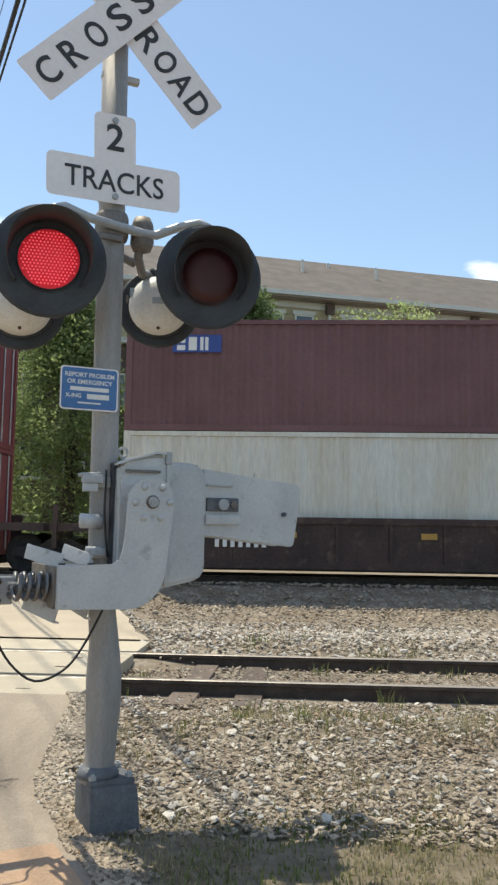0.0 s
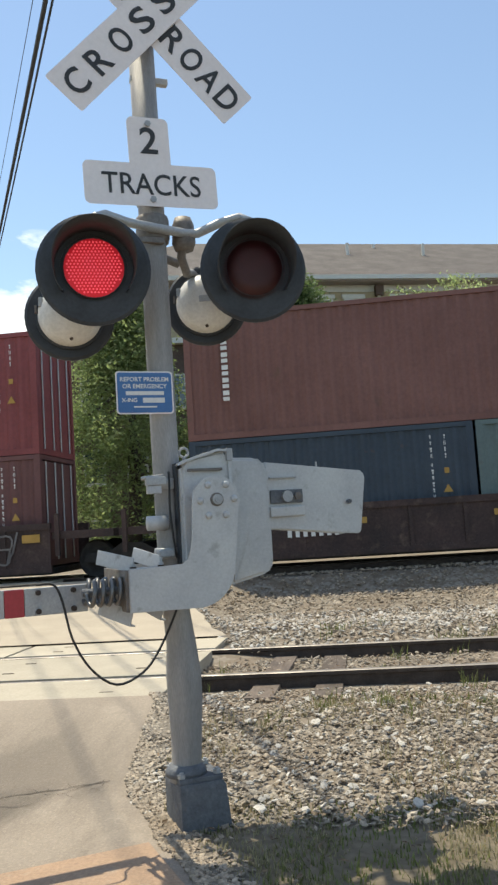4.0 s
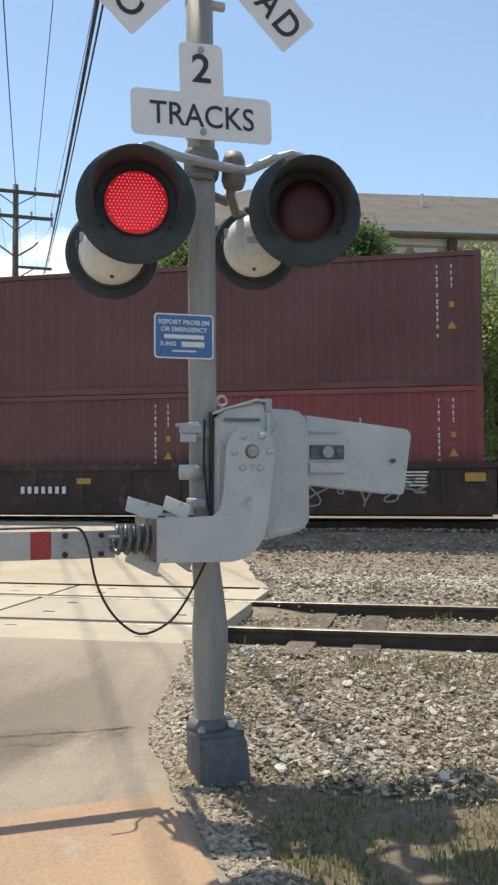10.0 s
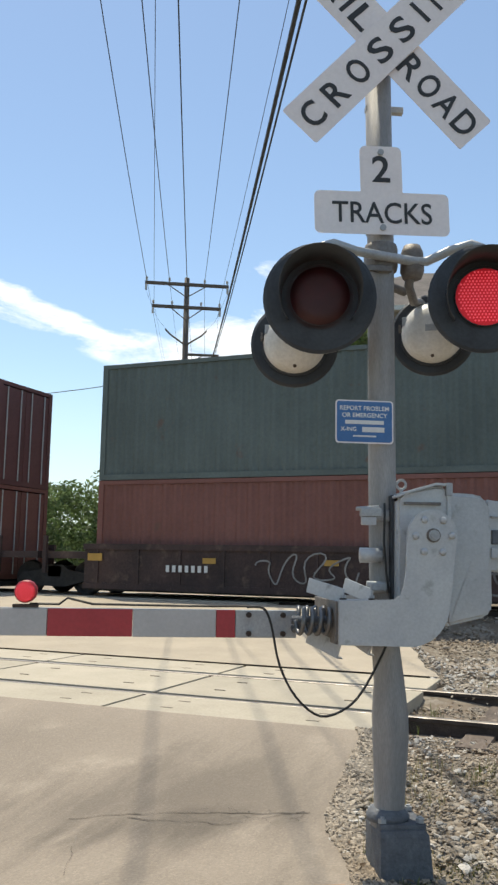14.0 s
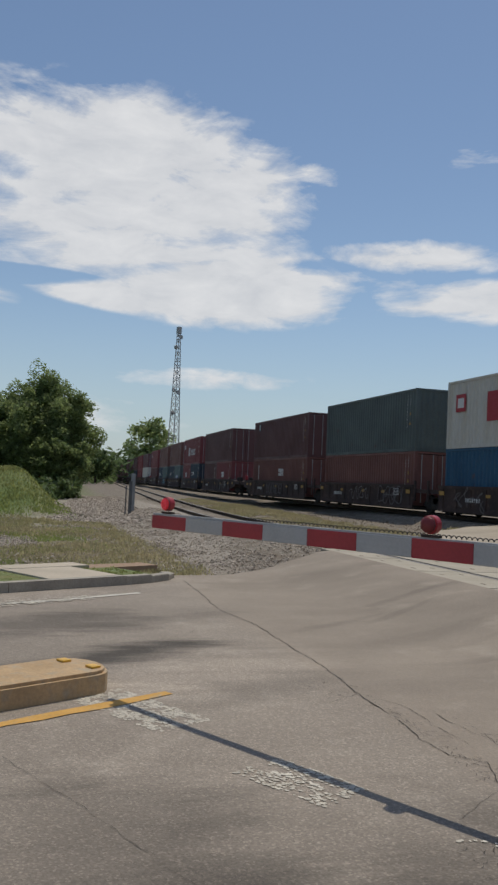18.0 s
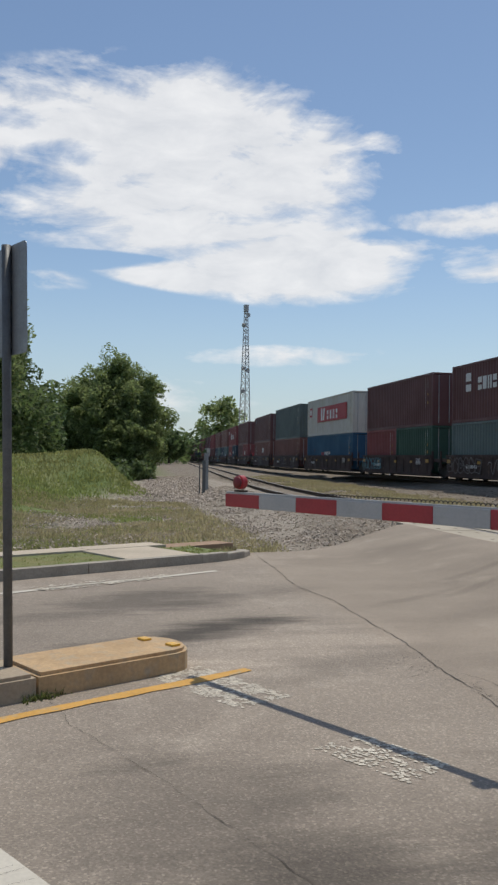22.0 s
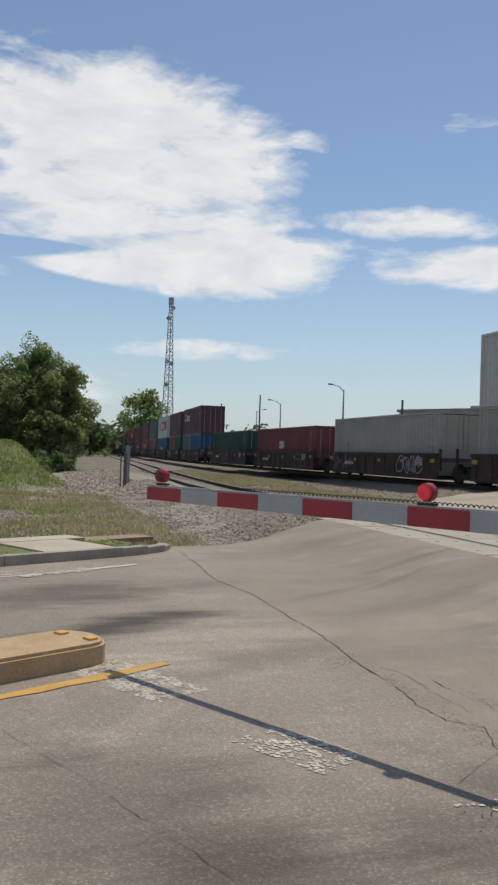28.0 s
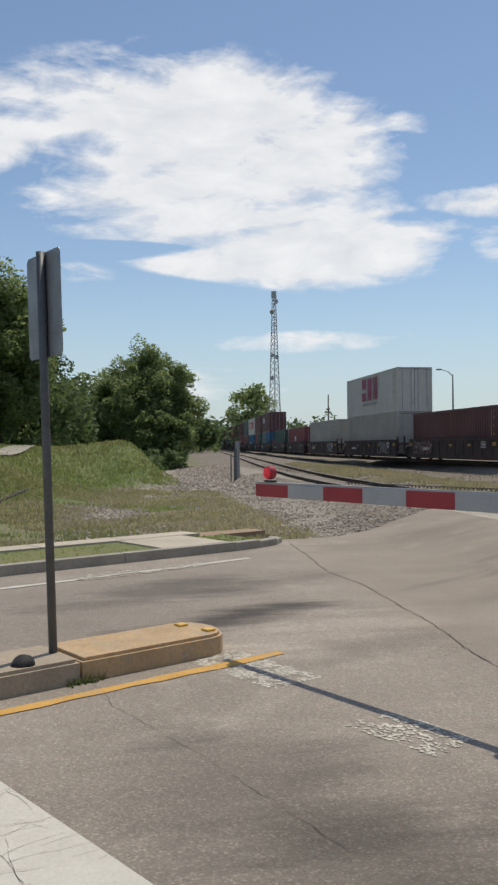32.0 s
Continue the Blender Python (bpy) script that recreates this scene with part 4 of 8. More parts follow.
def build_kerbs():
    for k in range(8):
        v0 = -12 + k * 2.0
        road_slab("kerb", -11.75, -11.58, v0 + 0.006, v0 + 1.994, 0.15, KERB, "grey concrete kerb along the far side of the street", "kerb", steps=4)
    # curved kerb return that sinks into the ground by the tracks
    turn = [(-11.665, 4.0), (-11.70, 4.5), (-11.83, 4.95), (-12.05, 5.25), (-12.36, 5.42)]
    for k, ((ua, va), (ub, vb)) in enumerate(zip(turn, turn[1:])):
        (xa, ya), (xb, yb) = road_xy(ua, va), road_xy(ub, vb)
        ln = math.hypot(xb - xa, yb - ya)
        zt = ground_z((xa + xb) / 2, (ya + yb) / 2)
        m = pose((xa + xb) / 2, (ya + yb) / 2, zt, 0, 0, math.degrees(math.atan2(yb - ya, xb - xa)))
        tagged(part("kerb", box(-ln / 2 - 0.02, -0.085, -0.3, ln / 2 + 0.02, 0.085, (0.145, 0.125, 0.10, 0.075)[k], 0.02), KERB, m=m), "low worn end of the street kerb", "kerb", kind="structure")
    for k in range(12):
        v0 = -12 + k * 1.5
        road_slab("pavement", -13.75, -13.25, v0 + 0.008, v0 + 1.492, 0.13 if v0 < 4.4 else 0.075, CONCRETE if v0 < 4.4 else BROWN, "pale concrete pavement slab beside the street" if v0 < 4.4 else "tan tinted pavement slab by the tracks", "pavement", steps=3, bevel=0.01)
    road_slab("pavement_ramp", -13.24, -11.76, 2.85, 4.1, 0.125, CONCRETE, "concrete ramp from the pavement to the kerb", "pavement", steps=3, bevel=0.01)
    road_slab("verge", -13.24, -11.76, -12, 2.84, 0.10, MATS["verge_grass"], "narrow grass strip between kerb and pavement", "grass", steps=30, bevel=0.0)
    road_slab("verge", -13.24, -11.95, 4.11, 4.95, 0.08, MATS["verge_grass"], "patchy grass at the end of the pavement", "grass", steps=6, bevel=0.0)
    # tinted slabs by the signal
    for u0, u1 in ((-2.18, -1.20), (-1.19, -0.23)):
        road_slab("pavement", u0, u1, -3.2, -0.12, 0.03, BROWN, "tan tinted concrete pavement slab by the signal", "pavement", steps=8, bevel=0.012)


mat("verge_grass", (0.13, 0.17, 0.045), 0.9, 0, 0.4, 1.5, 60, 0.8, second=(0.20, 0.19, 0.075))


def build_median():
    med = tagged(empty("median"), "low concrete traffic median with a yellow painted nose", "median", kind="structure")
    zb, zt = -0.5, -0.16

    def body(v0, v1, rounded_end, material, label):
        if rounded_end:
            out = [(-7.1, v0), (-6.5, v0), (-6.5, v1 - 0.22)]
            for k in range(1, 8):
                a = math.pi * k / 8
                out.append((-6.8 + 0.3 * math.cos(a), v1 - 0.22 + 0.22 * math.sin(a)))
            out.append((-7.1, v1 - 0.22))
        else:
            out = [(-7.1, v0), (-6.5, v0), (-6.5, v1), (-7.1, v1)]
        bm = slab([road_xy(*p) for p in out], zb, zt, bevel=0.025)
        part("nose" if rounded_end else "kerb_block", bm, material, med, label)

    body(-1.36, 0.0, True, YELLOW, "yellow painted nose")
    for k in range(4):
        body(-1.37 - 2.0 * (k + 1), -1.37 - 2.0 * k - 0.01, False, MEDIAN, "")
    for u, v in ((-6.95, -0.22), (-6.65, -0.16)):
        x, y = road_xy(u, v)
        bm = box(-0.048, -0.04, 0, 0.048, 0.04, 0.018, 0.010)
        ob = part("road_reflector", bm, REFLECT, m=pose(x, y, zt, 0, 0, 30))
        tagged(ob, "small yellow reflector glued to the median nose", "reflector")
    # lump of old black rubber by the post
    bm = bmesh.new()
    bmesh.ops.create_icosphere(bm, subdivisions=3, radius=0.08)
    for v in bm.verts:
        v.co.z = max(v.co.z, -0.02) * 0.75
        v.co += v.co.normalized() * 0.02 * noise.noise(v.co * 14)
    x, y = road_xy(-6.62, -1.75)
    tagged(part("rubber_base", bm, RUBBER, m=pose(x, y, zt + 0.01), smooth=True), "black rubber base of a missing delineator on the median", "rubber base")


def build_crossing_panels():
    rnd = random.Random(2)
    deck = tagged(empty("crossing_deck"), "pale concrete panels of the level crossing between the rails", "crossing deck", kind="structure")
    joints = [-0.66, -3.0, -5.3, -7.4, -9.45, -11.6, -13.8, -15.9]
    rows = ((2.26, NEAR_RAIL - 0.075), (NEAR_RAIL + 0.115, NEAR_RAIL + GAUGE - 0.115), (NEAR_RAIL + GAUGE + 0.075, 5.5))
    for y0, y1 in rows:
        for a, b in zip(joints, joints[1:]):
            bm = box(b + 0.02, y0, -0.2, a - 0.02, y1, 0.004 + rnd.uniform(-0.003, 0.003), 0.012)
            part("panel", bm, PANEL, deck)
            # lifting slots
            for sx in (0.22, 0.78):
                for sy in (0.28, 0.72):
                    x, y = b + (a - b) * sx, y0 + (y1 - y0) * sy
                    part("slot", box(x - 0.055, y - 0.012, 0.002, x + 0.055, y + 0.012, 0.010), SLOT, deck)
    deck2 = tagged(empty("crossing_deck"), "pale concrete panels of the far track's crossing", "crossing deck", kind="structure")
    for y0, y1 in ((13.9, 14.74), (14.93, 16.2), (16.4, 17.2)):
        for k in range(6):
            x = -6.0 - k * 2.3
            part("panel", box(x - 2.27, y0, 0.05, x, y1, TRAIN_Z - 0.003, 0.012), PANEL, deck2)


def rail_mesh(y, x0, x1, bend, z, step=3.0):
    """A rail: foot, web and head, laid along the track's bend."""
    prof = ((-0.07, -0.172), (0.07, -0.172), (0.07, -0.160), (0.012, -0.14), (0.009, -0.045), (0.036, -0.035), (0.036, -0.006), (0.028, 0.0), (-0.028, 0.0), (-0.036, -0.006), (-0.036, -0.035), (-0.009, -0.045), (-0.012, -0.14), (-0.07, -0.160))
    bm = bmesh.new()
    xs, rings = [x0], []
    while xs[-1] < x1:
        xs.append(min(xs[-1] + step, x1))
    for x in xs:
        rings.append([bm.verts.new((x, y + bend(x) + a, z + h)) for a, h in prof])
    k = len(prof)
    for a, b in zip(rings, rings[1:]):
        for j in range(k):
            f = bm.faces.new((a[j], a[(j + 1) % k], b[(j + 1) % k], b[j]))
            f.material_index = 1 if j in (6, 7, 8) else 0
    bm.faces.new(rings[0]), bm.faces.new(rings[-1])
    return bm


def build_tracks():
    near = tagged(empty("near_track"), "idle railway track with rusty rails and old wooden ties", "railway track", kind="structure")
    far = tagged(empty("far_track"), "main railway track with bright rails under the train", "railway track", kind="structure")
    for k in range(2):
        part("rail", rail_mesh(NEAR_RAIL + k * GAUGE, -420, 60, bend_near, 0.0), [RUST, RAIL_WORN], near)
        part("rail", rail_mesh(TRAIN_SIDE + 0.47 + k * GAUGE, -520, 60, bend_train, TRAIN_Z), [RUST, RAIL_TOP], far)
    tie = mesh_of("tie", box(-0.115, -1.3, -0.33, 0.115, 1.3, -0.168, 0.015), TIE)
    rnd = random.Random(9)
    for side, lo, hi in ((near, 0.06, 17.0), (near, -70.0, -16.5), (far, -3.0, 14.0)):
        yc, zc, bend = (NEAR_RAIL + GAUGE / 2, 0.0, bend_near) if side is near else (TRAIN_SIDE + 0.47 + GAUGE / 2, TRAIN_Z, bend_train)
        x = lo
        while x < hi:
            part("tie", tie, None, side, m=pose(x, yc + bend(x) + rnd.uniform(-0.05, 0.05), zc + rnd.uniform(-0.01, 0.015) + (0.07 if side is near and 0 < x < 0.9 else 0.01), 0, 0, rnd.uniform(-1.5, 1.5)))
            x += 0.52


# ---- stones and weeds ----
def rock_base(seed):
    bm = bmesh.new()
    bmesh.ops.create_icosphere(bm, subdivisions=1, radius=1.0)
    rnd = random.Random(seed)
    for v in bm.verts:
        v.co *= rnd.uniform(0.65, 1.2)
    v = [tuple(x.co) for x in bm.verts]
    f = [[x.index for x in fc.verts] for fc in bm.faces]
    bm.free()
    return v, f


def in_road(x, y):
    u, v = xy_to_road(x, y)
    left = -11.58 - 0.5 * soft_step((v - 3.8) / 1.5)
    right = road_edge_right(v) if v > 0.2 else -0.12
    if y > 4.5:
        left, right = min(left, left_edge(y)), right_edge(y)
    return left < u < right - 0.05


def stones(name, count, area, size, material, label, seed, lift=0.0, keep=None):
    rng = np.random.default_rng(seed)
    pts = []
    x0, x1, y0, y1 = area
    while len(pts) < count:
        x, y = rng.uniform(x0, x1), rng.uniform(y0, y1)
        if in_road(x, y) or (keep and not keep(x, y)):
            continue
        pts.append((x, y, soil_z(x, y) + 0.012 + lift))
    pts = np.array(pts)
    n = len(pts)
    s = rng.uniform(size[0], size[1], n) * rng.choice([0.7, 1.0, 1.35], n, p=[0.5, 0.35, 0.15])
    sizes = np.stack([s * rng.uniform(0.8, 1.4, n), s * rng.uniform(0.6, 1.0, n), s * rng.uniform(0.25, 0.55, n)], 1)
    pts[:, 2] += sizes[:, 2] * 0.4 + rng.uniform(0, 0.02, n)
    v, f = rock_base(seed)
    ob = new(name, many(name, v, f, pts, sizes, rng.uniform(-0.6, 0.6, (n, 3)) * [1, 1, 5], material))
    tagged(ob, label, "stones", kind="stuff")


def clear_of_rails(x, y):
    yy = y - bend_near(x)
    return all(abs(yy - r) > 0.10 for r in (NEAR_RAIL, NEAR_RAIL + GAUGE))


def off_ties(x, y):
    """Leaves the ends of the near track's ties bare here and there."""
    return not (2.12 < y < 2.5 and -0.1 < x < 0.75 and abs((x - 0.06 + 0.26) % 0.52 - 0.26) < 0.12 and noise.noise((x * 9, y * 9, 1)) > -0.2)


def build_stones():
    stones("ballast", 24000, (-0.9, 6.0, 0.0, 2.9), (0.007, 0.022), ROCK, "grey and brown ballast stones beside the signal", 1, 0.0, off_ties)
    stones("ballast", 2700, (-0.9, 6.0, 0.2, 2.9), (0.011, 0.029), ROCK_PALE, "pale limestone pieces in the ballast", 2, 0.0, off_ties)
    stones("ballast", 5200, (-1.0, 9, 3.2, 4.55), (0.010, 0.027), ROCK, "brown ballast stones between the rails", 3, 0.0, clear_of_rails)
    stones("ballast", 23000, (-4.0, 11, 4.7, 10.5), (0.013, 0.034), ROCK, "grey ballast stones between the tracks", 4)
    stones("ballast", 10000, (-4.0, 11, 4.7, 10.5), (0.014, 0.036), ROCK_PALE, "pale ballast stones between the tracks", 5)
    stones("ballast", 7000, (-3, 13, 10.5, 14.6), (0.018, 0.045), ROCK, "grey ballast stones beside the far track", 6, 0.02)
    stones("ballast", 5000, (-40, -14, -0.6, 3.0), (0.012, 0.030), ROCK, "grey ballast stones left of the street", 7)
    stones("ballast", 5000, (-40, -14, -0.6, 3.0), (0.012, 0.034), ROCK_WARM, "pale brown ballast stones left of the street", 17)
    stones("ballast", 11000, (-31, -14.5, -5.6, 1.2), (0.012, 0.034), ROCK_WARM, "pale stones spilled beside the track", 8, 0.0, lambda x, y: noise.noise((x * 0.5, y * 0.8, 3)) > -0.1 - 0.02 * (x + 16) - 0.25 * (y < -2.6) * (x > -24))
    stones("ballast", 9000, (-72, -30, -3.0, 4.5), (0.03, 0.07), ROCK_WARM, "pale crushed stone along the track", 20, 0.0, lambda x, y: -2.6 < y - bend_near(x) < 1.3 and ground_z(x, y) < 0.25)
    stones("ballast", 5000, (-60, -14, 5.0, 14.0), (0.02, 0.05), ROCK, "brown ballast stones between the tracks", 9)


def in_verge(x, y):
    u, v = xy_to_road(x, y)
    return -13.2 < u < -11.8 and (-9 < v < 2.8 or (u < -12.0 and 4.15 < v < 4.9))


def in_verge_z(x, y):
    return ground_z(x, y) + 0.075


def blades(name, count, area, height, material, label, seed, keep=None, width=0.006, clump=0.0, level=soil_z):
    rng = np.random.default_rng(seed)
    pts = []
    x0, x1, y0, y1 = area
    while len(pts) < count:
        cx, cy = rng.uniform(x0, x1), rng.uniform(y0, y1)
        if in_road(cx, cy) or (keep and not keep(cx, cy)):
            continue
        for _ in range(int(rng.integers(4, 11)) if clump else 1):
            x, y = cx + rng.normal(0, clump), cy + rng.normal(0, clump)
            pts.append((x, y, level(x, y)))
    pts = np.array(pts)
    n = len(pts)
    base_v = [(-1, 0, 0), (1, 0, 0), (-0.7, 0.12, 0.5), (0.7, 0.12, 0.5), (0, 0.42, 1.0)]
    tri = [(0, 1, 3), (0, 3, 2), (2, 3, 4)]
    h = rng.uniform(0.45, 1.0, n) * height
    sizes = np.stack([width * rng.uniform(0.6, 1.4, n), h * rng.uniform(0.5, 1.3, n), h], 1)
    turns = np.stack([rng.uniform(-0.25, 0.25, n), rng.uniform(-0.2, 0.2, n), rng.uniform(0, 6.28, n)], 1)
    ob = new(name, many(name, base_v, tri, pts, sizes, turns, material))
    tagged(ob, label, "grass", kind="stuff")


def patchy(scale, level, seed=0.0):
    return lambda x, y: noise.noise((x * scale, y * scale, seed)) > level


def build_litter():
    rng = np.random.default_rng(40)
    pts = []
    while len(pts) < 2600:
        x, y = rng.uniform(-0.5, 6.0), rng.choice([rng.uniform(-0.6, 2.9), rng.normal(2.4, 0.3), rng.uniform(3.3, 4.5)])
        if not in_road(x, y) and clear_of_rails(x, y):
            pts.append((x, y, soil_z(x, y) + rng.uniform(0.03, 0.055)))
    n = len(pts)
    s = rng.uniform(0.008, 0.028, n)
    leaf = [(-1, 0, 0), (-0.2, -0.45, 0.15), (1, 0, 0.1), (-0.2, 0.45, 0.2)]
    ob = new("leaf_litter", many("leaf_litter", leaf, [(0, 1, 2, 3)], np.array(pts), np.stack([s, s * rng.uniform(0.5, 1, n), s], 1), rng.uniform(-0.5, 0.5, (n, 3)) * [1, 1, 6], LITTER))
    tagged(ob, "dry brown leaves and twigs between the stones", "leaf litter", kind="stuff")


def build_weeds():
    blades("weeds", 15000, (-0.5, 4.5, -2.6, 0.45), 0.045, DRY, "dry grass and weeds round the signal base", 11, patchy(1.6, -0.15), 0.004, 0.05)
    blades("weeds", 13000, (-0.4, 5.0, -2.6, 0.35), 0.048, GRASS, "green weeds round the signal base", 12, patchy(1.9, -0.1, 4.0), 0.004, 0.05)
    blades("weeds", 1500, (-0.3, 5.5, 0.3, 2.4), 0.12, DRY, "scattered dry weeds in the ballast", 16, patchy(1.1, 0.05, 9.0), 0.004, 0.04)
    blades("weeds", 900, (-0.5, 8, 1.6, 6.5), 0.17, GRASS, "thin weeds growing between the ballast stones", 13, patchy(1.2, 0.22, 2.0), 0.004, 0.04)
    blades("weeds", 2600, (0.2, 6.0, 1.5, 2.7), 0.07, DRY, "dry weeds along the near rail", 22, patchy(1.3, -0.1, 7.0), 0.005, 0.06)
    blades("weeds", 1400, (0.2, 6.0, 1.4, 2.7), 0.08, GRASS, "green weeds along the near rail", 23, patchy(1.5, 0.05, 1.0), 0.005, 0.05)
    x, y = -4.96, -4.42
    rng = np.random.default_rng(50)
    n = 260
    f = rng.uniform(-1, 1, n)
    pts = np.stack([x - 0.06 * f + rng.normal(0, 0.03, n), y + 0.10 * f + rng.normal(0, 0.03, n), np.full(n, -0.335)], 1)
    h = rng.uniform(0.02, 0.075, n)
    ob = new("weeds", many("weeds", [(-1, 0, 0), (1, 0, 0), (-0.7, 0.12, 0.5), (0.7, 0.12, 0.5), (0, 0.42, 1.0)], [(0, 1, 3), (0, 3, 2), (2, 3, 4)], pts, np.stack([np.full(n, 0.006), h, h], 1), rng.uniform(-0.5, 0.5, (n, 3)) * [1, 1, 6], GRASS))
    tagged(ob, "green weeds in the gutter of the median", "grass", kind="stuff")
    blades("grass", 42000, (-30, -13.8, -11, -0.6), 0.10, BANK_DRY, "dry grass on the waste ground beside the street", 14, patchy(0.35, -0.2, 6.0), 0.016, 0.16)
    blades("grass", 16000, (-27, -13.8, -14, -1.6), 0.09, BANK_GRASS, "short green grass behind the pavement", 18, patchy(0.5, 0.0, 3.0), 0.016, 0.16)
    blades("grass", 70000, (-48, -19, -22, -1.6), 0.16, BANK_GRASS, "green grass on the bank", 15, lambda x, y: noise.noise((x * 0.2, y * 0.2, 8.0)) > -0.5 and ground_z(x, y) > -0.15 and not (-29.2 < x < -27.4 and -10.6 < y < -8.6), 0.020, 0.2)
    blades("grass", 20000, (-62, -18, 5.0, 14.5), 0.13, BANK_DRY, "dry grass and weeds between the two tracks", 21, lambda x, y: 5.3 < y - bend_near(x) < 10.5 and noise.noise((x * 0.5, y * 0.5, 5.0)) > -0.15, 0.018, 0.14)
    blades("grass", 7000, (-16.5, 1.0, -18, 3), 0.05, BANK_GRASS, "mown grass of the strip behind the kerb", 19, in_verge, 0.010, 0.02, in_verge_z)


build_ground()
build_road()
build_apron()
build_shoulder()
road_marks()
build_kerbs()
build_median()
build_crossing_panels()
build_tracks()
build_stones()
build_litter()
build_weeds()

# ---- the crossing signal ----
SIG = pose(-0.02, 0.10, 0.0, 0, 0, 28.6)      # local x across the road, local y away from the waiting lane
UPRIGHT = pose(0, 0, 0, 90, 0, 0)
FLASH = []                                    # (lens carrier, which half of the beat)


def plate(outline, thick, bevel=0.0):
    """An upright plate in local x, z, its face towards -y."""
    bm = slab(outline, 0, thick, bevel=bevel)
    bmesh.ops.rotate(bm, verts=bm.verts[:], cent=(0, 0, 0), matrix=Matrix.Rotation(radians(90), 3, "X"))
    return bm


def lens_lit_mesh(r, base=None):
    """A lit lens: a glowing disc with a grid of brighter points."""
    bm = lathe([(0.0, -0.012), (r * 0.6, -0.009), (r, 0.0), (r, 0.004)], 28, "Y")
    for f in bm.faces:
        f.material_index = 0
    step = r / 8.5
    for i in range(-9, 10):
        for j in range(-9, 10):
            x, z = (i + 0.5 * (j % 2)) * step, j * step * 0.9
            if math.hypot(x, z) < r * 0.93:
                d = step * 0.27
                vs = [bm.verts.new((x + d * math.cos(k * math.pi / 3), -0.0135, z + d * math.sin(k * math.pi / 3))) for k in range(6)]
                bm.faces.new(vs).material_index = 1
    me = bpy.data.meshes.new("lit_face")
    bm.to_mesh(me)
    bm.free()
    me.materials.append(base or LENS_LIT), me.materials.append(LED_LIT)
    return me


def flasher(parent, r, beat, m, depth=0.03):
    """The turning lamp insert: one face glows, the other is the dull red reflector."""
    disc = part("flasher_insert", lathe([(r * 1.02, 0.002), (r * 1.02, 0.008)], 28, "Y"), LAMP_BLACK, parent, m=m)
    part("lit_face", lens_lit_mesh(r, ARM_LIT if r < 0.1 else None), None, disc, "glowing red lens face", m=pose(0, 0, 0))
    dull = lathe([(0.0, 0.024), (r * 0.6, 0.020), (r, 0.010), (r, 0.009)], 28, "Y")
    part("dull_face", dull, LENS_DARK if r > 0.1 else ARM_DULL, disc, "unlit dark red lens face", smooth=True)
    FLASH.append((disc, beat, m.translation.copy()))
    return disc


def light_head(parent, x, y, z, turn, beat, front=True, tilt=0.0, size=1.0):
    """A round background, hood, lens and housing that look along local -y, turned about the upright."""
    rim = 0.284 * size
    head = part("light_head", lathe([(0.0, 0.03), (rim - 0.014, 0.03), (rim, 0.018), (rim, 0.008), (rim - 0.016, 0.0), (0.168, -0.004), (0.168, 0.004)], 40, "Y"), LAMP_BLACK, parent,
                "round black background disc of a flashing light", m=pose(x, y, z, tilt, 0, turn), smooth=False)
    shell = lathe([(0.168, 0.03), (0.170, 0.05), (0.164, 0.085), (0.145, 0.125), (0.108, 0.155), (0.055, 0.172), (0.0, 0.176)], 32, "Y")
    dome = part("housing", shell, SHELL, head, "pale rounded lamp housing", smooth=True)
    part("lamp_ring", lathe([(0.171, 0.028), (0.182, 0.03), (0.182, 0.048), (0.172, 0.052)], 36, "Y"), LAMP_BLACK, head)
    for sx in (-1, 1):
        part("latch", box(sx * 0.150 - 0.012, 0.050, 0.035, sx * 0.150 + 0.012, 0.11, 0.085, 0.006), GALV, dome)
        part("latch_hook", box(sx * 0.178 - 0.006, 0.040, 0.01, sx * 0.178 + 0.006, 0.075, 0.05, 0.003), BRACKET, dome)
    part("drain_plug", lathe([(0.010, 0.0), (0.010, 0.012), (0.0, 0.012)], 8, "Y"), RUST, dome, m=pose(0.0, 0.118, -0.138, -35, 0, 0))
    part("rating_plate", box(-0.035, 0.170, -0.018, 0.035, 0.178, 0.018, 0.002), GALV, dome)
    # hood: open below
    bm = bmesh.new()
    rows = []
    for k in range(25):
        a = radians(-38 + 256 * k / 24)
        c, s = math.cos(a), math.sin(a)
        ln = 0.23 * (0.40 + 0.60 * soft_step((s + 0.7) / 1.5))
        rows.append([bm.verts.new((r * c, yy, r * s)) for r, yy in ((0.196, 0.002), (0.204, -ln), (0.200, -ln), (0.191, 0.002))])
    for a, b in zip(rows, rows[1:]):
        for j in range(3):
            bm.faces.new((a[j], a[j + 1], b[j + 1], b[j]))
    part("hood", bm, LAMP_BLACK, head, smooth=True)
    if front:
        flasher(head, 0.148, beat, pose(0, -0.022, 0))
    else:
        part("lens", lathe([(0.0, -0.02), (0.1, -0.016), (0.15, 0.0)], 24, "Y"), LENS_DARK, head)
    return head


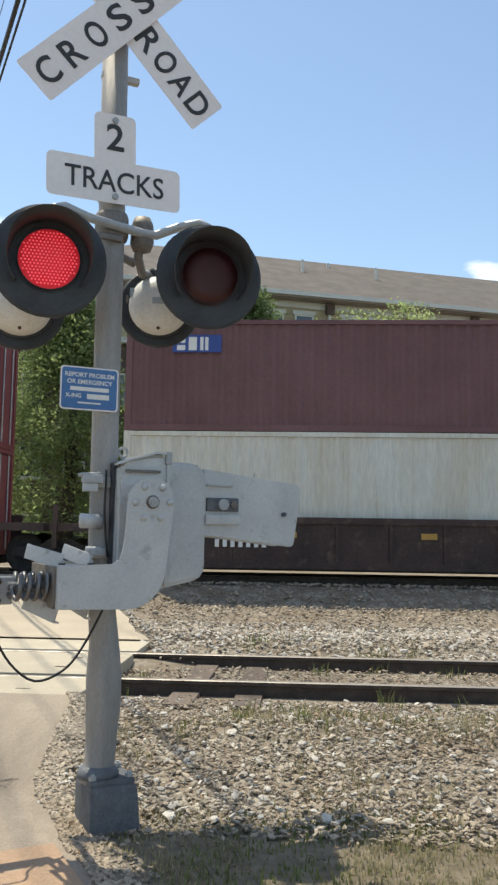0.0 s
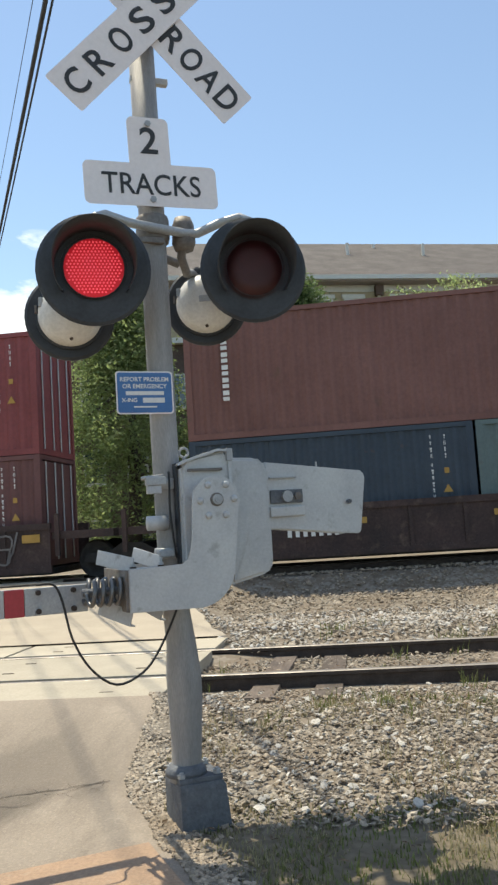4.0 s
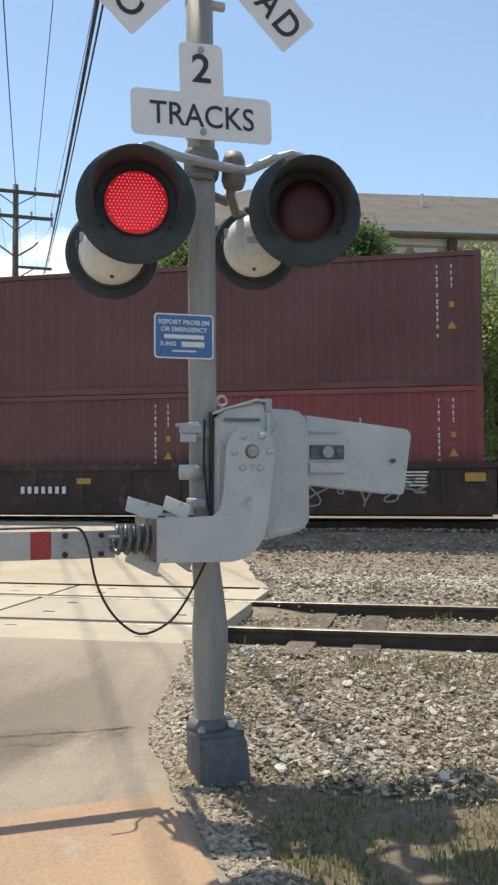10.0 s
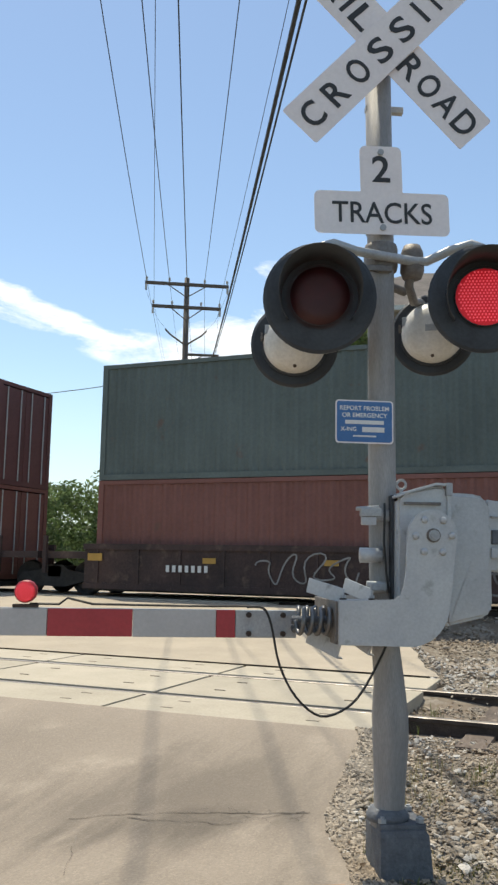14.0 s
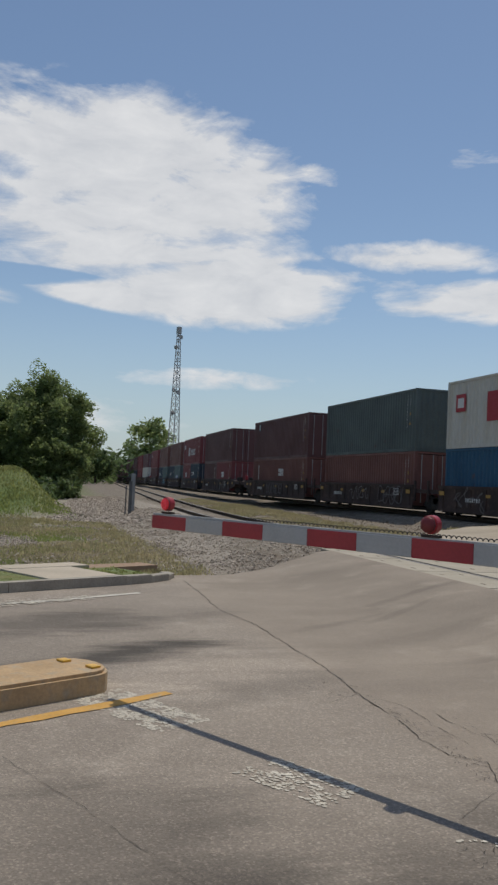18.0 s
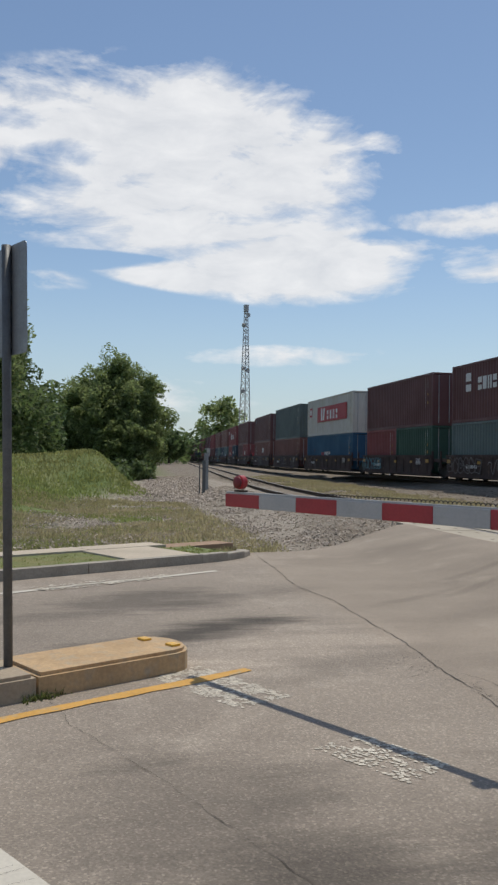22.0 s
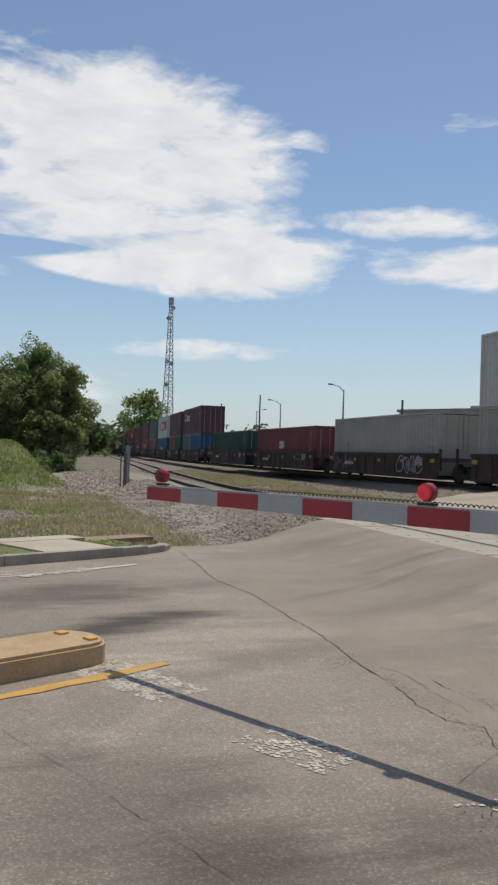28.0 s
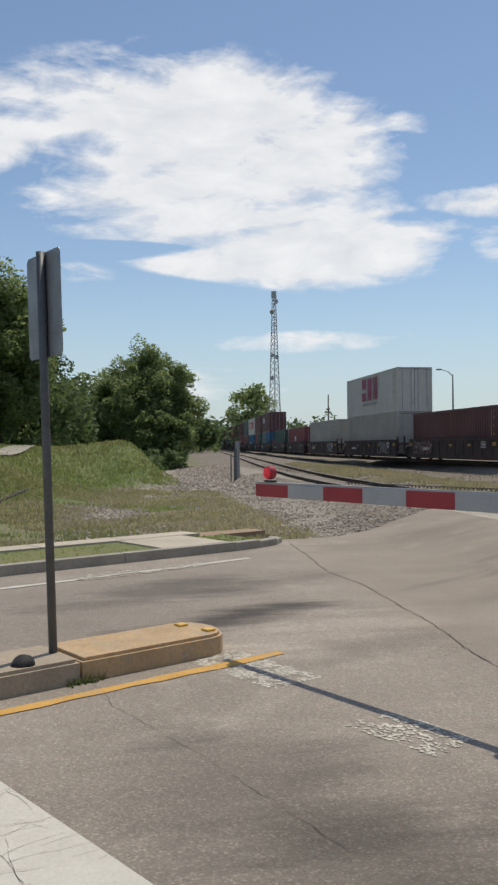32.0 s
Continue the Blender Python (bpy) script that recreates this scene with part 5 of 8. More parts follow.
def build_signal():
    sig = tagged(empty("crossing_signal", SIG), "grey railway crossing signal mast with crossbuck, red flashers and gate machine", "crossing signal")
    # mast, dented near the foot
    pts, rad = [], []
    for x, z, r in ((-0.015, -0.02, 0.074), (0.012, 0.05, 0.074), (0.016, 0.2, 0.078), (0.022, 0.40, 0.088), (0.020, 0.52, 0.090), (0.016, 0.68, 0.076), (0.0, 0.84, 0.070), (-0.012, 1.2, 0.070),
                    (-0.016, 2.0, 0.070), (-0.018, 3.0, 0.070), (-0.03, 4.05, 0.070)):
        pts.append((x, 0, z)), rad.append(r)
    part("mast", tube(pts, rad, 24), MAST, sig, "straight grey mast, dented near the foot", smooth=True)
    part("mast_cap", lathe([(0.076, 4.03), (0.076, 4.06), (0.05, 4.09), (0.0, 4.10)], 20), GALV, sig, m=pose(-0.03, 0, 0), smooth=True)
    # foot casting: a square box with a flange and four bolts
    foot = bmesh.new()
    box(-0.068, -0.13, -0.50, 0.222, 0.17, 0.012, 0.03, foot)
    for v in foot.verts:
        if v.co.z > -0.06 and v.co.x > 0.1:
            v.co.x -= 0.055 * soft_step((v.co.z + 0.06) / 0.06)
    fo = part("foundation", foot, BASE_IRON, sig, "dark cast foot half sunk in the weeds")
    part("flange", box(-0.062, -0.115, 0.006, 0.165, 0.135, 0.034, 0.010), BASE_IRON, fo)
    part("collar", lathe([(0.105, 0.03), (0.105, 0.055), (0.092, 0.07), (0.080, 0.085)], 20), BASE_IRON, fo, m=pose(0.005, 0, 0), smooth=True)
    for dx, dy in ((-0.045, -0.09), (0.14, -0.09), (-0.045, 0.11), (0.14, 0.11)):
        b = part("bolt", lathe([(0.011, 0.0), (0.011, 0.034), (0.0, 0.034)], 8), GALV, fo, m=pose(dx, dy, 0.03))
        part("nut", lathe([(0.021, 0.006), (0.021, 0.026)], 6), GALV, b)
    # crossbuck
    for ang, ex, ez, ln, y, text, first, gap in ((47.2, -0.484, 3.518, 1.42, -0.125, "CROSSING", 0.103, 0.179), (-45.6, 0.481, 3.552, 1.37, -0.105, "DAOR LIAR", 0.089, 0.139)):
        c, sn = math.cos(radians(ang)), math.sin(radians(ang))
        sgn = 1 if ang > 0 else -1
        m = pose(ex + sgn * c * ln / 2, y, ez + sgn * sn * ln / 2) @ Matrix.Rotation(radians(-ang), 4, "Y")
        blade = part("crossbuck_blade", plate(rounded(ln, 0.248, 0.012, 2), 0.004), SIGN_WHITE, sig, "white crossbuck blade with black letters", m=m)
        at = first
        for ch in text:
            if ch != " ":
                if ch == "I":
                    at -= 0.03
                part("letter", words_fit(ch, 0.024 if ch == "I" else 0.112, 0.142, SIGN_BLACK, 0.0028), None, blade, "black letter " + ch, m=pose(sgn * (at - ln / 2), -0.006, 0.0) @ UPRIGHT)
                if ch == "I":
                    at -= 0.03
            at += gap + (0.10 if ch == " " else 0.0)
    part("crossbuck_clamp", box(-0.06, -0.1, 3.96, 0.06, 0.1, 4.02, 0.01), GALV, sig)
    part("crossbuck_clamp", box(-0.10, -0.02, 3.70, 0.11, 0.02, 3.735, 0.008), GALV, sig)
    # number of tracks sign
    w, h, t, tw, rr = 0.362, 0.232, 0.256, 0.113, 0.032

    def corner(cx, cz, a0):
        return [(cx + rr * math.cos(radians(a0 + 22.5 * k)), cz + rr * math.sin(radians(a0 + 22.5 * k))) for k in range(5)]

    out = corner(w - rr, rr, -90) + corner(w - rr, h - rr, 0) + [(tw, h)] + corner(tw - rr, h + t - rr, 0) + corner(-tw + rr, h + t - rr, 90) + [(-tw, h)] + corner(-w + rr, h - rr, 90) + corner(-w + rr, rr, 180)
    board = part("tracks_sign", plate(out, 0.004), SIGN_WHITE, sig, "white inverted-T sign for two tracks", m=pose(-0.03, -0.095, 2.968) @ Matrix.Rotation(radians(-1.6), 4, "Y"))
    part("letters", words_fit("TRACKS", 0.536, 0.116, SIGN_BLACK, 0.0012), None, board, "black letters TRACKS", m=pose(0, -0.006, 0.118) @ UPRIGHT)
    part("letters", words_fit("2", 0.096, 0.146, SIGN_BLACK, 0.003), None, board, "black figure 2", m=pose(0, -0.006, h + 0.128) @ UPRIGHT)
    for z in (0.036, h + t - 0.036):
        part("bolt", lathe([(0.017, -0.012), (0.017, 0.0)], 8, "Y"), GALV, board, m=pose(0.0, -0.004, z))
    part("band", lathe([(0.076, 3.01), (0.076, 3.04)], 20), GALV, sig, m=pose(-0.02, 0, 0))
    part("band", lathe([(0.076, 3.37), (0.076, 3.40)], 20), GALV, sig, m=pose(-0.02, 0, 0))
    # blue notice
    note = part("notice_plate", plate(rounded(0.30, 0.222, 0.018), 0.003), SIGN_WHITE, sig, "small blue emergency notice with white rim", m=pose(-0.128, -0.083, 1.973))
    part("notice_face", plate(rounded(0.286, 0.208, 0.014), 0.001), SIGN_BLUE, note, m=pose(0, -0.0035, 0))
    for text, z, s in (("REPORT PROBLEM", 0.068, 0.0315), ("OR EMERGENCY", 0.032, 0.0315), ("X-ING", -0.040, 0.029)):
        part("letters", words(text, s, LETTER, 0.0004, 0.0006), None, note, "white letters " + text, m=pose(-0.082 if text == "X-ING" else 0.0, -0.0056, z) @ UPRIGHT)
    for x, z, ww, hh in ((0.0, -0.003, 0.20, 0.020), (0.045, -0.040, 0.115, 0.026), (0.0, -0.074, 0.12, 0.008)):
        part("bar", plate([(x - ww / 2, z - hh / 2), (x + ww / 2, z - hh / 2), (x + ww / 2, z + hh / 2), (x - ww / 2, z + hh / 2)], 0.0008), LETTER, note, m=pose(0, -0.0052, 0))
    # light bracket and four light heads
    arm = part("light_bracket", tube([(-0.375, -0.19, 2.80), (-0.36, -0.185, 2.855), (-0.31, -0.17, 2.875), (-0.18, -0.11, 2.865), (0.0, -0.10, 2.845), (0.14, -0.05, 2.85), (0.22, -0.04, 2.855), (0.33, -0.10, 2.90), (0.42, -0.18, 2.91), (0.46, -0.19, 2.895), (0.468, -0.19, 2.83)], 0.025, 12), GALV, sig, "bent grey pipe that carries the lights", smooth=True)
    part("elbow", lathe([(0.05, -0.09), (0.065, -0.05), (0.06, 0.05), (0.045, 0.09)], 14), BRACKET, arm, m=pose(0.155, 0.0, 2.86), smooth=True)
    part("elbow", tube([(0.15, 0.0, 2.83), (0.145, 0.03, 2.74), (0.20, 0.12, 2.68), (0.25, 0.18, 2.70), (0.30, 0.20, 2.66)], 0.025, 10), BRACKET, arm, smooth=True)
    part("clamp", lathe([(0.084, 2.80), (0.09, 2.82), (0.09, 2.92), (0.084, 2.94)], 20), BRACKET, arm, m=pose(-0.017, 0, 0), smooth=True)
    part("clamp_bolt", box(-0.12, -0.10, 2.77, 0.02, -0.07, 2.80, 0.006), BRACKET, arm)
    part("rear_bracket", tube([(-0.43, 0.20, 2.62), (-0.30, 0.18, 2.70), (-0.1, 0.13, 2.76), (0.0, 0.10, 2.78), (0.16, 0.14, 2.74)], 0.024, 10), BRACKET, sig, smooth=True)
    light_head(sig, -0.388, -0.22, 2.571, -9, 0, tilt=2)
    light_head(sig, 0.465, -0.22, 2.612, -13, 1, tilt=2)
    light_head(sig, -0.442, 0.22, 2.435, 172, 0, front=False, size=0.84)
    light_head(sig, 0.338, 0.22, 2.525, 160, 1, front=False, size=0.82)
    build_gate_machine(sig)
    return sig


def upright_slab(outline, thick, bevel):
    """A rounded upright body from an outline in x, z; its face at y = -thick."""
    bm = slab(outline, 0, thick)
    bmesh.ops.bevel(bm, geom=bm.edges[:], offset=bevel, segments=3, affect="EDGES")
    bmesh.ops.rotate(bm, verts=bm.verts[:], cent=(0, 0, 0), matrix=Matrix.Rotation(radians(90), 3, "X"))
    return bm


def build_gate_machine(sig):
    # housing with a sloping lid, behind the crank plate
    out = [(0.010, 1.00), (0.016, 1.585), (0.06, 1.606), (0.215, 1.652), (0.272, 1.646), (0.290, 1.60), (0.290, 0.97), (0.05, 0.97)]
    box_ = part("gate_machine", upright_slab(out, 0.24, 0.016), SILVER, sig, "silver painted gate machine housing", m=pose(0, 0.08, 0))
    # broad cover beside it, rounded at the corners
    out = [(0.296, 1.628), (0.47, 1.622), (0.510, 1.606), (0.530, 1.575), (0.540, 1.53), (0.540, 1.055), (0.532, 1.025), (0.505, 1.002), (0.307, 0.957), (0.296, 0.965)]
    part("cover", upright_slab(out, 0.28, 0.018), SILVER, box_, "broad rounded silver cover", m=pose(0, 0.14, 0))
    part("seam", box(0.270, -0.252, 0.985, 0.288, -0.236, 1.645, 0.004), SILVER, box_)
    part("seam_latch", box(0.262, -0.262, 1.60, 0.296, -0.230, 1.665, 0.006), GALV, box_)
    lid = bmesh.new()
    pts = [(0.004, 1.596), (0.06, 1.618), (0.215, 1.664), (0.262, 1.660)]
    for (xa, za), (xb, zb) in zip(pts, pts[1:]):
        vs = [lid.verts.new(p) for p in ((xa, -0.262, za), (xb, -0.262, zb), (xb, 0.01, zb), (xa, 0.01, za), (xa, -0.262, za - 0.012), (xb, -0.262, zb - 0.012), (xb, 0.01, zb - 0.012), (xa, 0.01, za - 0.012))]
        for q in ((0, 1, 2, 3), (7, 6, 5, 4), (0, 4, 5, 1), (1, 5, 6, 2), (2, 6, 7, 3), (3, 7, 4, 0)):
            lid.faces.new([vs[k] for k in q])
    part("lid", lid, SILVER, box_, "sloping lid of the gate machine")
    part("lid_handle", box(0.05, -0.262, 1.552, 0.235, -0.243, 1.566, 0.004), BRACKET, box_)
    eye = bmesh.new()
    tube([(0.095 + 0.024 * math.cos(a), -0.05, 1.668 + 0.024 * math.sin(a)) for a in (2 * math.pi * k / 16 for k in range(17))], 0.007, 8, eye)
    tube([(0.095, -0.05, 1.60), (0.095, -0.05, 1.646)], 0.010, 8, eye)
    part("lifting_eye", eye, GALV, box_)
    part("shadow_gap", box(0.0, -0.20, 1.06, 0.012, -0.05, 1.60, 0.0), LAMP_BLACK, box_)
    # crank plate: upright arm with a round head, and a foot towards the gate
    out = []
    for k in range(17):
        a = math.pi * k / 16
        out.append((0.151 + 0.123 * math.cos(a), 1.399 + 0.122 * math.sin(a)))
    out += [(0.018, 1.22), (0.010, 1.16), (-0.006, 1.115), (-0.04, 1.092), (-0.305, 1.088), (-0.305, 0.884)]
    for k in range(11):
        a = radians(-90 + 82 * k / 10)
        out.append((0.035 + 0.195 * math.cos(a), 1.078 + 0.20 * math.sin(a)))
    crank = part("crank_plate", plate(out, 0.016, 0.004), SILVER, sig, "silver L-shaped crank plate with six bolts", m=pose(0, -0.285, 0))
    part("hub", lathe([(0.026, -0.020), (0.026, -0.008), (0.016, -0.008), (0.016, -0.026), (0.0, -0.026)], 20, "Y"), GALV, crank, m=pose(0.153, -0.016, 1.399))
    part("hub_ring", lathe([(0.034, -0.006), (0.034, 0.0)], 24, "Y"), BRACKET, crank, m=pose(0.153, -0.0165, 1.399))
    for dx, dz in ((-0.043, 0.073), (0.049, 0.073), (-0.087, -0.004), (0.090, 0.0), (-0.046, -0.078), (0.044, -0.078)):
        part("bolt", lathe([(0.017, -0.001), (0.017, -0.008), (0.011, -0.013), (0.0, -0.014)], 12, "Y"), SILVER, crank, m=pose(0.153 + dx, -0.016, 1.399 + dz), smooth=True)
    part("shaft", lathe([(0.07, -0.28), (0.07, 0.0)], 16, "Y"), GALV, sig, m=pose(0.153, 0, 1.399))
    # second crank plate on the far side, and the cross frame between them
    part("crank_plate", plate(out, 0.014, 0.003), SILVER, sig, "silver crank plate on the far side", m=pose(0, 0.24, 0))
    part("arm_bracket", box(-0.318, -0.28, 0.886, -0.304, 0.24, 1.084, 0.003), BRACKET, sig)
    part("arm_bracket", box(-0.30, -0.27, 1.074, -0.09, -0.16, 1.089, 0.003), SILVER, sig)
    # bent channels above and below the foot
    for p0, p1, ww in (((-0.40, -0.02, 1.150), (-0.27, -0.23, 1.105), 0.036), ((-0.19, 0.10, 1.150), (-0.10, -0.12, 1.100), 0.036), ((-0.40, -0.02, 0.905), (-0.285, -0.22, 0.850), 0.038), ((-0.17, 0.06, 0.905), (-0.10, -0.10, 0.850), 0.036)):
        d = Vector(p1) - Vector(p0)
        q = Vector((1, 0, 0)).rotation_difference(d.normalized()).to_matrix().to_4x4()
        ch = part("channel", box(0, -0.004, -ww, d.length, 0.004, ww, 0.003), SILVER, sig, m=Matrix.Translation(p0) @ q)
        part("flange", box(0, 0.004, -ww, d.length, 0.034, -ww + 0.007, 0.002), SILVER, ch)
    for x in (-0.268, -0.128):
        b = part("bolt", lathe([(0.013, 0.0), (0.013, 0.022), (0.006, 0.022), (0.006, 0.045), (0.0, 0.045)], 6), GALV, sig, m=pose(x, -0.225, 1.089))
        part("nut", lathe([(0.017, 0.0), (0.017, 0.008)], 6), RUST, b)
    # clamps on the mast
    for z in (1.50, 1.145):
        part("mast_clamp", lathe([(0.080, z - 0.028), (0.083, z - 0.02), (0.083, z + 0.02), (0.080, z + 0.028)], 22), GALV, sig, m=pose(-0.014, 0, 0), smooth=True)
    cl = part("clamp_ear", box(-0.155, -0.125, 1.492, -0.050, -0.085, 1.536, 0.008), GALV, sig)
    part("clamp_bolt", tube([(-0.175, -0.105, 1.530), (-0.06, -0.105, 1.540)], 0.010, 8), GALV, cl, smooth=True)
    part("clamp_bolt", box(-0.150, -0.118, 1.450, -0.075, -0.09, 1.492, 0.006), SILVER, cl)
    part("clamp_ear", box(-0.105, -0.135, 1.130, -0.03, -0.09, 1.165, 0.008), GALV, sig)
    part("pipe_stub", tube([(-0.150, -0.08, 1.302), (-0.045, -0.085, 1.302)], 0.037, 16), SILVER, sig, "short silver pipe stub", smooth=True)
    part("cable", tube([(-0.03, -0.10, 1.56), (-0.036, -0.125, 1.50), (-0.040, -0.122, 1.37), (-0.028, -0.12, 1.22), (-0.012, -0.115, 1.12)], 0.006, 8), CABLE, sig)
    # counterweight arm
    out = [(0.53, 1.597), (1.112, 1.531), (1.130, 1.512), (1.136, 1.49), (1.092, 1.20), (1.084, 1.184), (1.066, 1.178), (0.53, 1.238)]
    cw = part("counterweight_arm", plate(out, 0.016, 0.004), SILVER, sig, "silver counterweight plate with a slot", m=pose(0, -0.02, 0))
    part("counterweight_arm", plate(out, 0.016, 0.004), SILVER, sig, "silver counterweight plate with a slot", m=pose(0, 0.16, 0))
    part("weight", box(0.548, -0.030, 1.368, 0.738, 0.0, 1.442, 0.006), BASE_IRON, cw, "dark slot with the clamp of the weights")
    part("bracket", box(0.54, -0.038, 1.296, 0.742, -0.016, 1.350, 0.008), SILVER, cw)
    part("bolt", lathe([(0.032, -0.030), (0.032, 0.0)], 8, "Y"), GALV, cw, m=pose(0.640, -0.022, 1.405))
    part("bolt", lathe([(0.022, -0.014), (0.022, 0.0)], 6, "Y"), BRACKET, cw, m=pose(0.705, -0.03, 1.405))
    part("pin", box(0.545, -0.034, 1.505, 0.705, -0.018, 1.513), GALV, cw)
    part("pin", tube([(0.845, 0.0, 1.555), (0.845, 0.0, 1.59)], 0.005, 6), GALV, cw)
    part("bolt", lathe([(0.012, -0.024), (0.012, 0.0)], 8, "Y"), BASE_IRON, cw, m=pose(1.02, -0.016, 1.36))
    # springs between the bracket and the gate arm
    for y in (-0.20, -0.05):
        pts = [(-0.318 - 0.165 * k / 72, y + 0.05 * math.cos(k * 0.35), 0.985 + 0.058 * math.sin(k * 0.35)) for k in range(73)]
        part("spring", tube(pts, 0.011, 8), SPRING, sig, "dark coil spring", smooth=True)
    part("spring_rod", tube([(-0.318, -0.12, 0.985), (-0.50, -0.12, 0.985)], 0.02, 10), BASE_IRON, sig)


def build_gate_arm():
    """The lowered arm: red and white stripes, three lamps, cable and a zigzag lace along the top."""
    a0 = Vector((-0.771, -0.311, 0.956))
    yaw = 208.64
    arm = tagged(empty("gate_arm", pose(a0.x, a0.y, a0.z, 0, 0, yaw - 180)), "lowered gate arm with red and white stripes and three lamps", "gate arm")
    step, h = 0.4064, 0.066
    # local -x runs to the tip
    edges = [0.40, 0.095, 0.0] + [-step * k for k in range(1, 15)]
    kinds = ["plain", "red"] + ["white" if k % 2 == 0 else "red" for k in range(14)]
    for k, (a, b) in enumerate(zip(edges, edges[1:])):
        ma = {"plain": GALV, "red": STRIPE_RED, "white": STRIPE_WHITE}[kinds[k]]
        shrink = 1 - 0.25 * max(0, k - 2) / 13
        part("stripe" if k else "butt_plate", box(b + 0.001, -0.02, -h * shrink, a - 0.001, 0.02, h * shrink + 0.001, 0.004), ma, arm, kinds[k] + " band" if k else "grey butt plate of the arm")
    for x in (0.16, 0.33):
        for z in (-0.045, 0.045):
            part("bolt", lathe([(0.014, -0.018), (0.014, 0.0)], 8, "Y"), RUST, arm, m=pose(x, -0.02, z))
    part("top_rail", box(-5.69, -0.012, h * 0.8, 0.09, 0.012, h * 0.8 + 0.016, 0.003), STRIPE_WHITE, arm)
    # spiral lace on top
    pts = [(-1.05 - 3.6 * k / 620, 0.008 * math.cos(k * 1.1), h + 0.018 + 0.008 * math.sin(k * 1.1)) for k in range(621)]
    part("lace", tube(pts, 0.0035, 4), CABLE, arm, "black spiral wrap along the top")
    pts = [(0.17, -0.02, h + 0.02), (-0.15, -0.01, h + 0.018), (-0.6, -0.01, h + 0.022), (-0.72, -0.012, h + 0.05), (-0.76, -0.01, h + 0.02), (-0.9, 0.0, h + 0.02)]
    part("lamp_cable", tube(pts, 0.006, 6), CABLE, arm)
    for x, beat in ((-0.92, 1), (-3.13, 3), (-5.52, 2)):
        lamp = part("arm_lamp", lathe([(0.049, 0.026), (0.054, 0.02), (0.054, -0.02), (0.049, -0.026)], 24, "Y"), STRIPE_RED, arm, "small round red gate lamp", m=pose(x, 0.0, h * 0.9 + 0.085))
        part("foot", box(-0.06, -0.02, -0.075, 0.06, 0.02, -0.06, 0.005), RUST, lamp)
        flasher(lamp, 0.048, beat, pose(0, -0.034, 0))
    # hanging cable back to the mast
    p = [SIG @ Vector(q) for q in ((-0.72, -0.15, 1.045), (-0.64, -0.15, 1.04), (-0.60, -0.15, 0.96), (-0.56, -0.15, 0.78), (-0.48, -0.15, 0.63), (-0.36, -0.15, 0.54), (-0.23, -0.15, 0.58), (-0.14, -0.15, 0.68), (-0.04, -0.14, 0.86), (-0.02, -0.12, 0.92))]
    fine = []
    for k in range(len(p) - 1):
        p0, p1, p2, p3 = (Vector(p[max(min(k + j, len(p) - 1), 0)]) for j in (-1, 0, 1, 2))
        for t in (0, 0.25, 0.5, 0.75):
            fine.append(0.5 * ((2 * p1) + (p2 - p0) * t + (2 * p0 - 5 * p1 + 4 * p2 - p3) * t * t + (3 * p1 - p0 - 3 * p2 + p3) * t ** 3))
    fine.append(Vector(p[-1]))
    tagged(part("hanging_cable", tube(fine, 0.006, 8), CABLE, smooth=True), "thin black cable sagging from the gate arm to the mast", "cable")
    return arm


build_signal()
build_gate_arm()

# ---- the train ----
SPEED = 9.1
TRAIN_Y = TRAIN_SIDE + 1.22
MOVERS = []       # (thing, distance along the train, height)


def paint(name, color, **k):
    return mat(name, color, 0.6, 0.0, 0.18, 0.5, 14, 0.05, second=tuple(c * 0.78 for c in color), wear=(0.13, 0.07, 0.05), wear_amount=-0.1, **k)


COAT = {
    "red": paint("container_red", (0.245, 0.058, 0.060)), "maroon": paint("container_maroon", (0.142, 0.058, 0.056)), "brown": paint("container_brown", (0.205, 0.090, 0.074)),
    "purple": paint("container_purple", (0.168, 0.078, 0.083)), "white": mat("container_white", (0.63, 0.62, 0.57), 0.6, 0, 0.18, 0.9, 14, 0.05, second=(0.56, 0.53, 0.45), wear=(0.38, 0.30, 0.20), wear_amount=-0.1, stretch=(1.6, 1.6, 0.22)), "navy": paint("container_navy", (0.035, 0.055, 0.080)),
    "grey": paint("container_grey", (0.105, 0.135, 0.130)), "blue": paint("container_blue", (0.020, 0.105, 0.20)), "teal": paint("container_teal", (0.12, 0.17, 0.17)),
    "green": paint("container_green", (0.030, 0.085, 0.060)), "silver": paint("container_silver", (0.46, 0.43, 0.375)), "rust": paint("container_rust", (0.198, 0.078, 0.064)),
}
COLOUR_WORD = {"purple": "dull purple", "navy": "dark navy", "grey": "dark grey-green", "teal": "grey-teal", "silver": "pale grey", "rust": "rusty red"}
MAGENTA = mat("magenta_letters", (0.34, 0.035, 0.11), 0.6, 0, 0.1)
LOGO_RED = mat("logo_red", (0.42, 0.03, 0.04), 0.6, 0, 0.1)
LOGO_BLUE = mat("logo_blue", (0.03, 0.07, 0.28), 0.6, 0, 0.1)
MARK_YELLOW = mat("marker_yellow", (0.46, 0.27, 0.06), 0.6, 0, 0.15)
SHELLS = {}


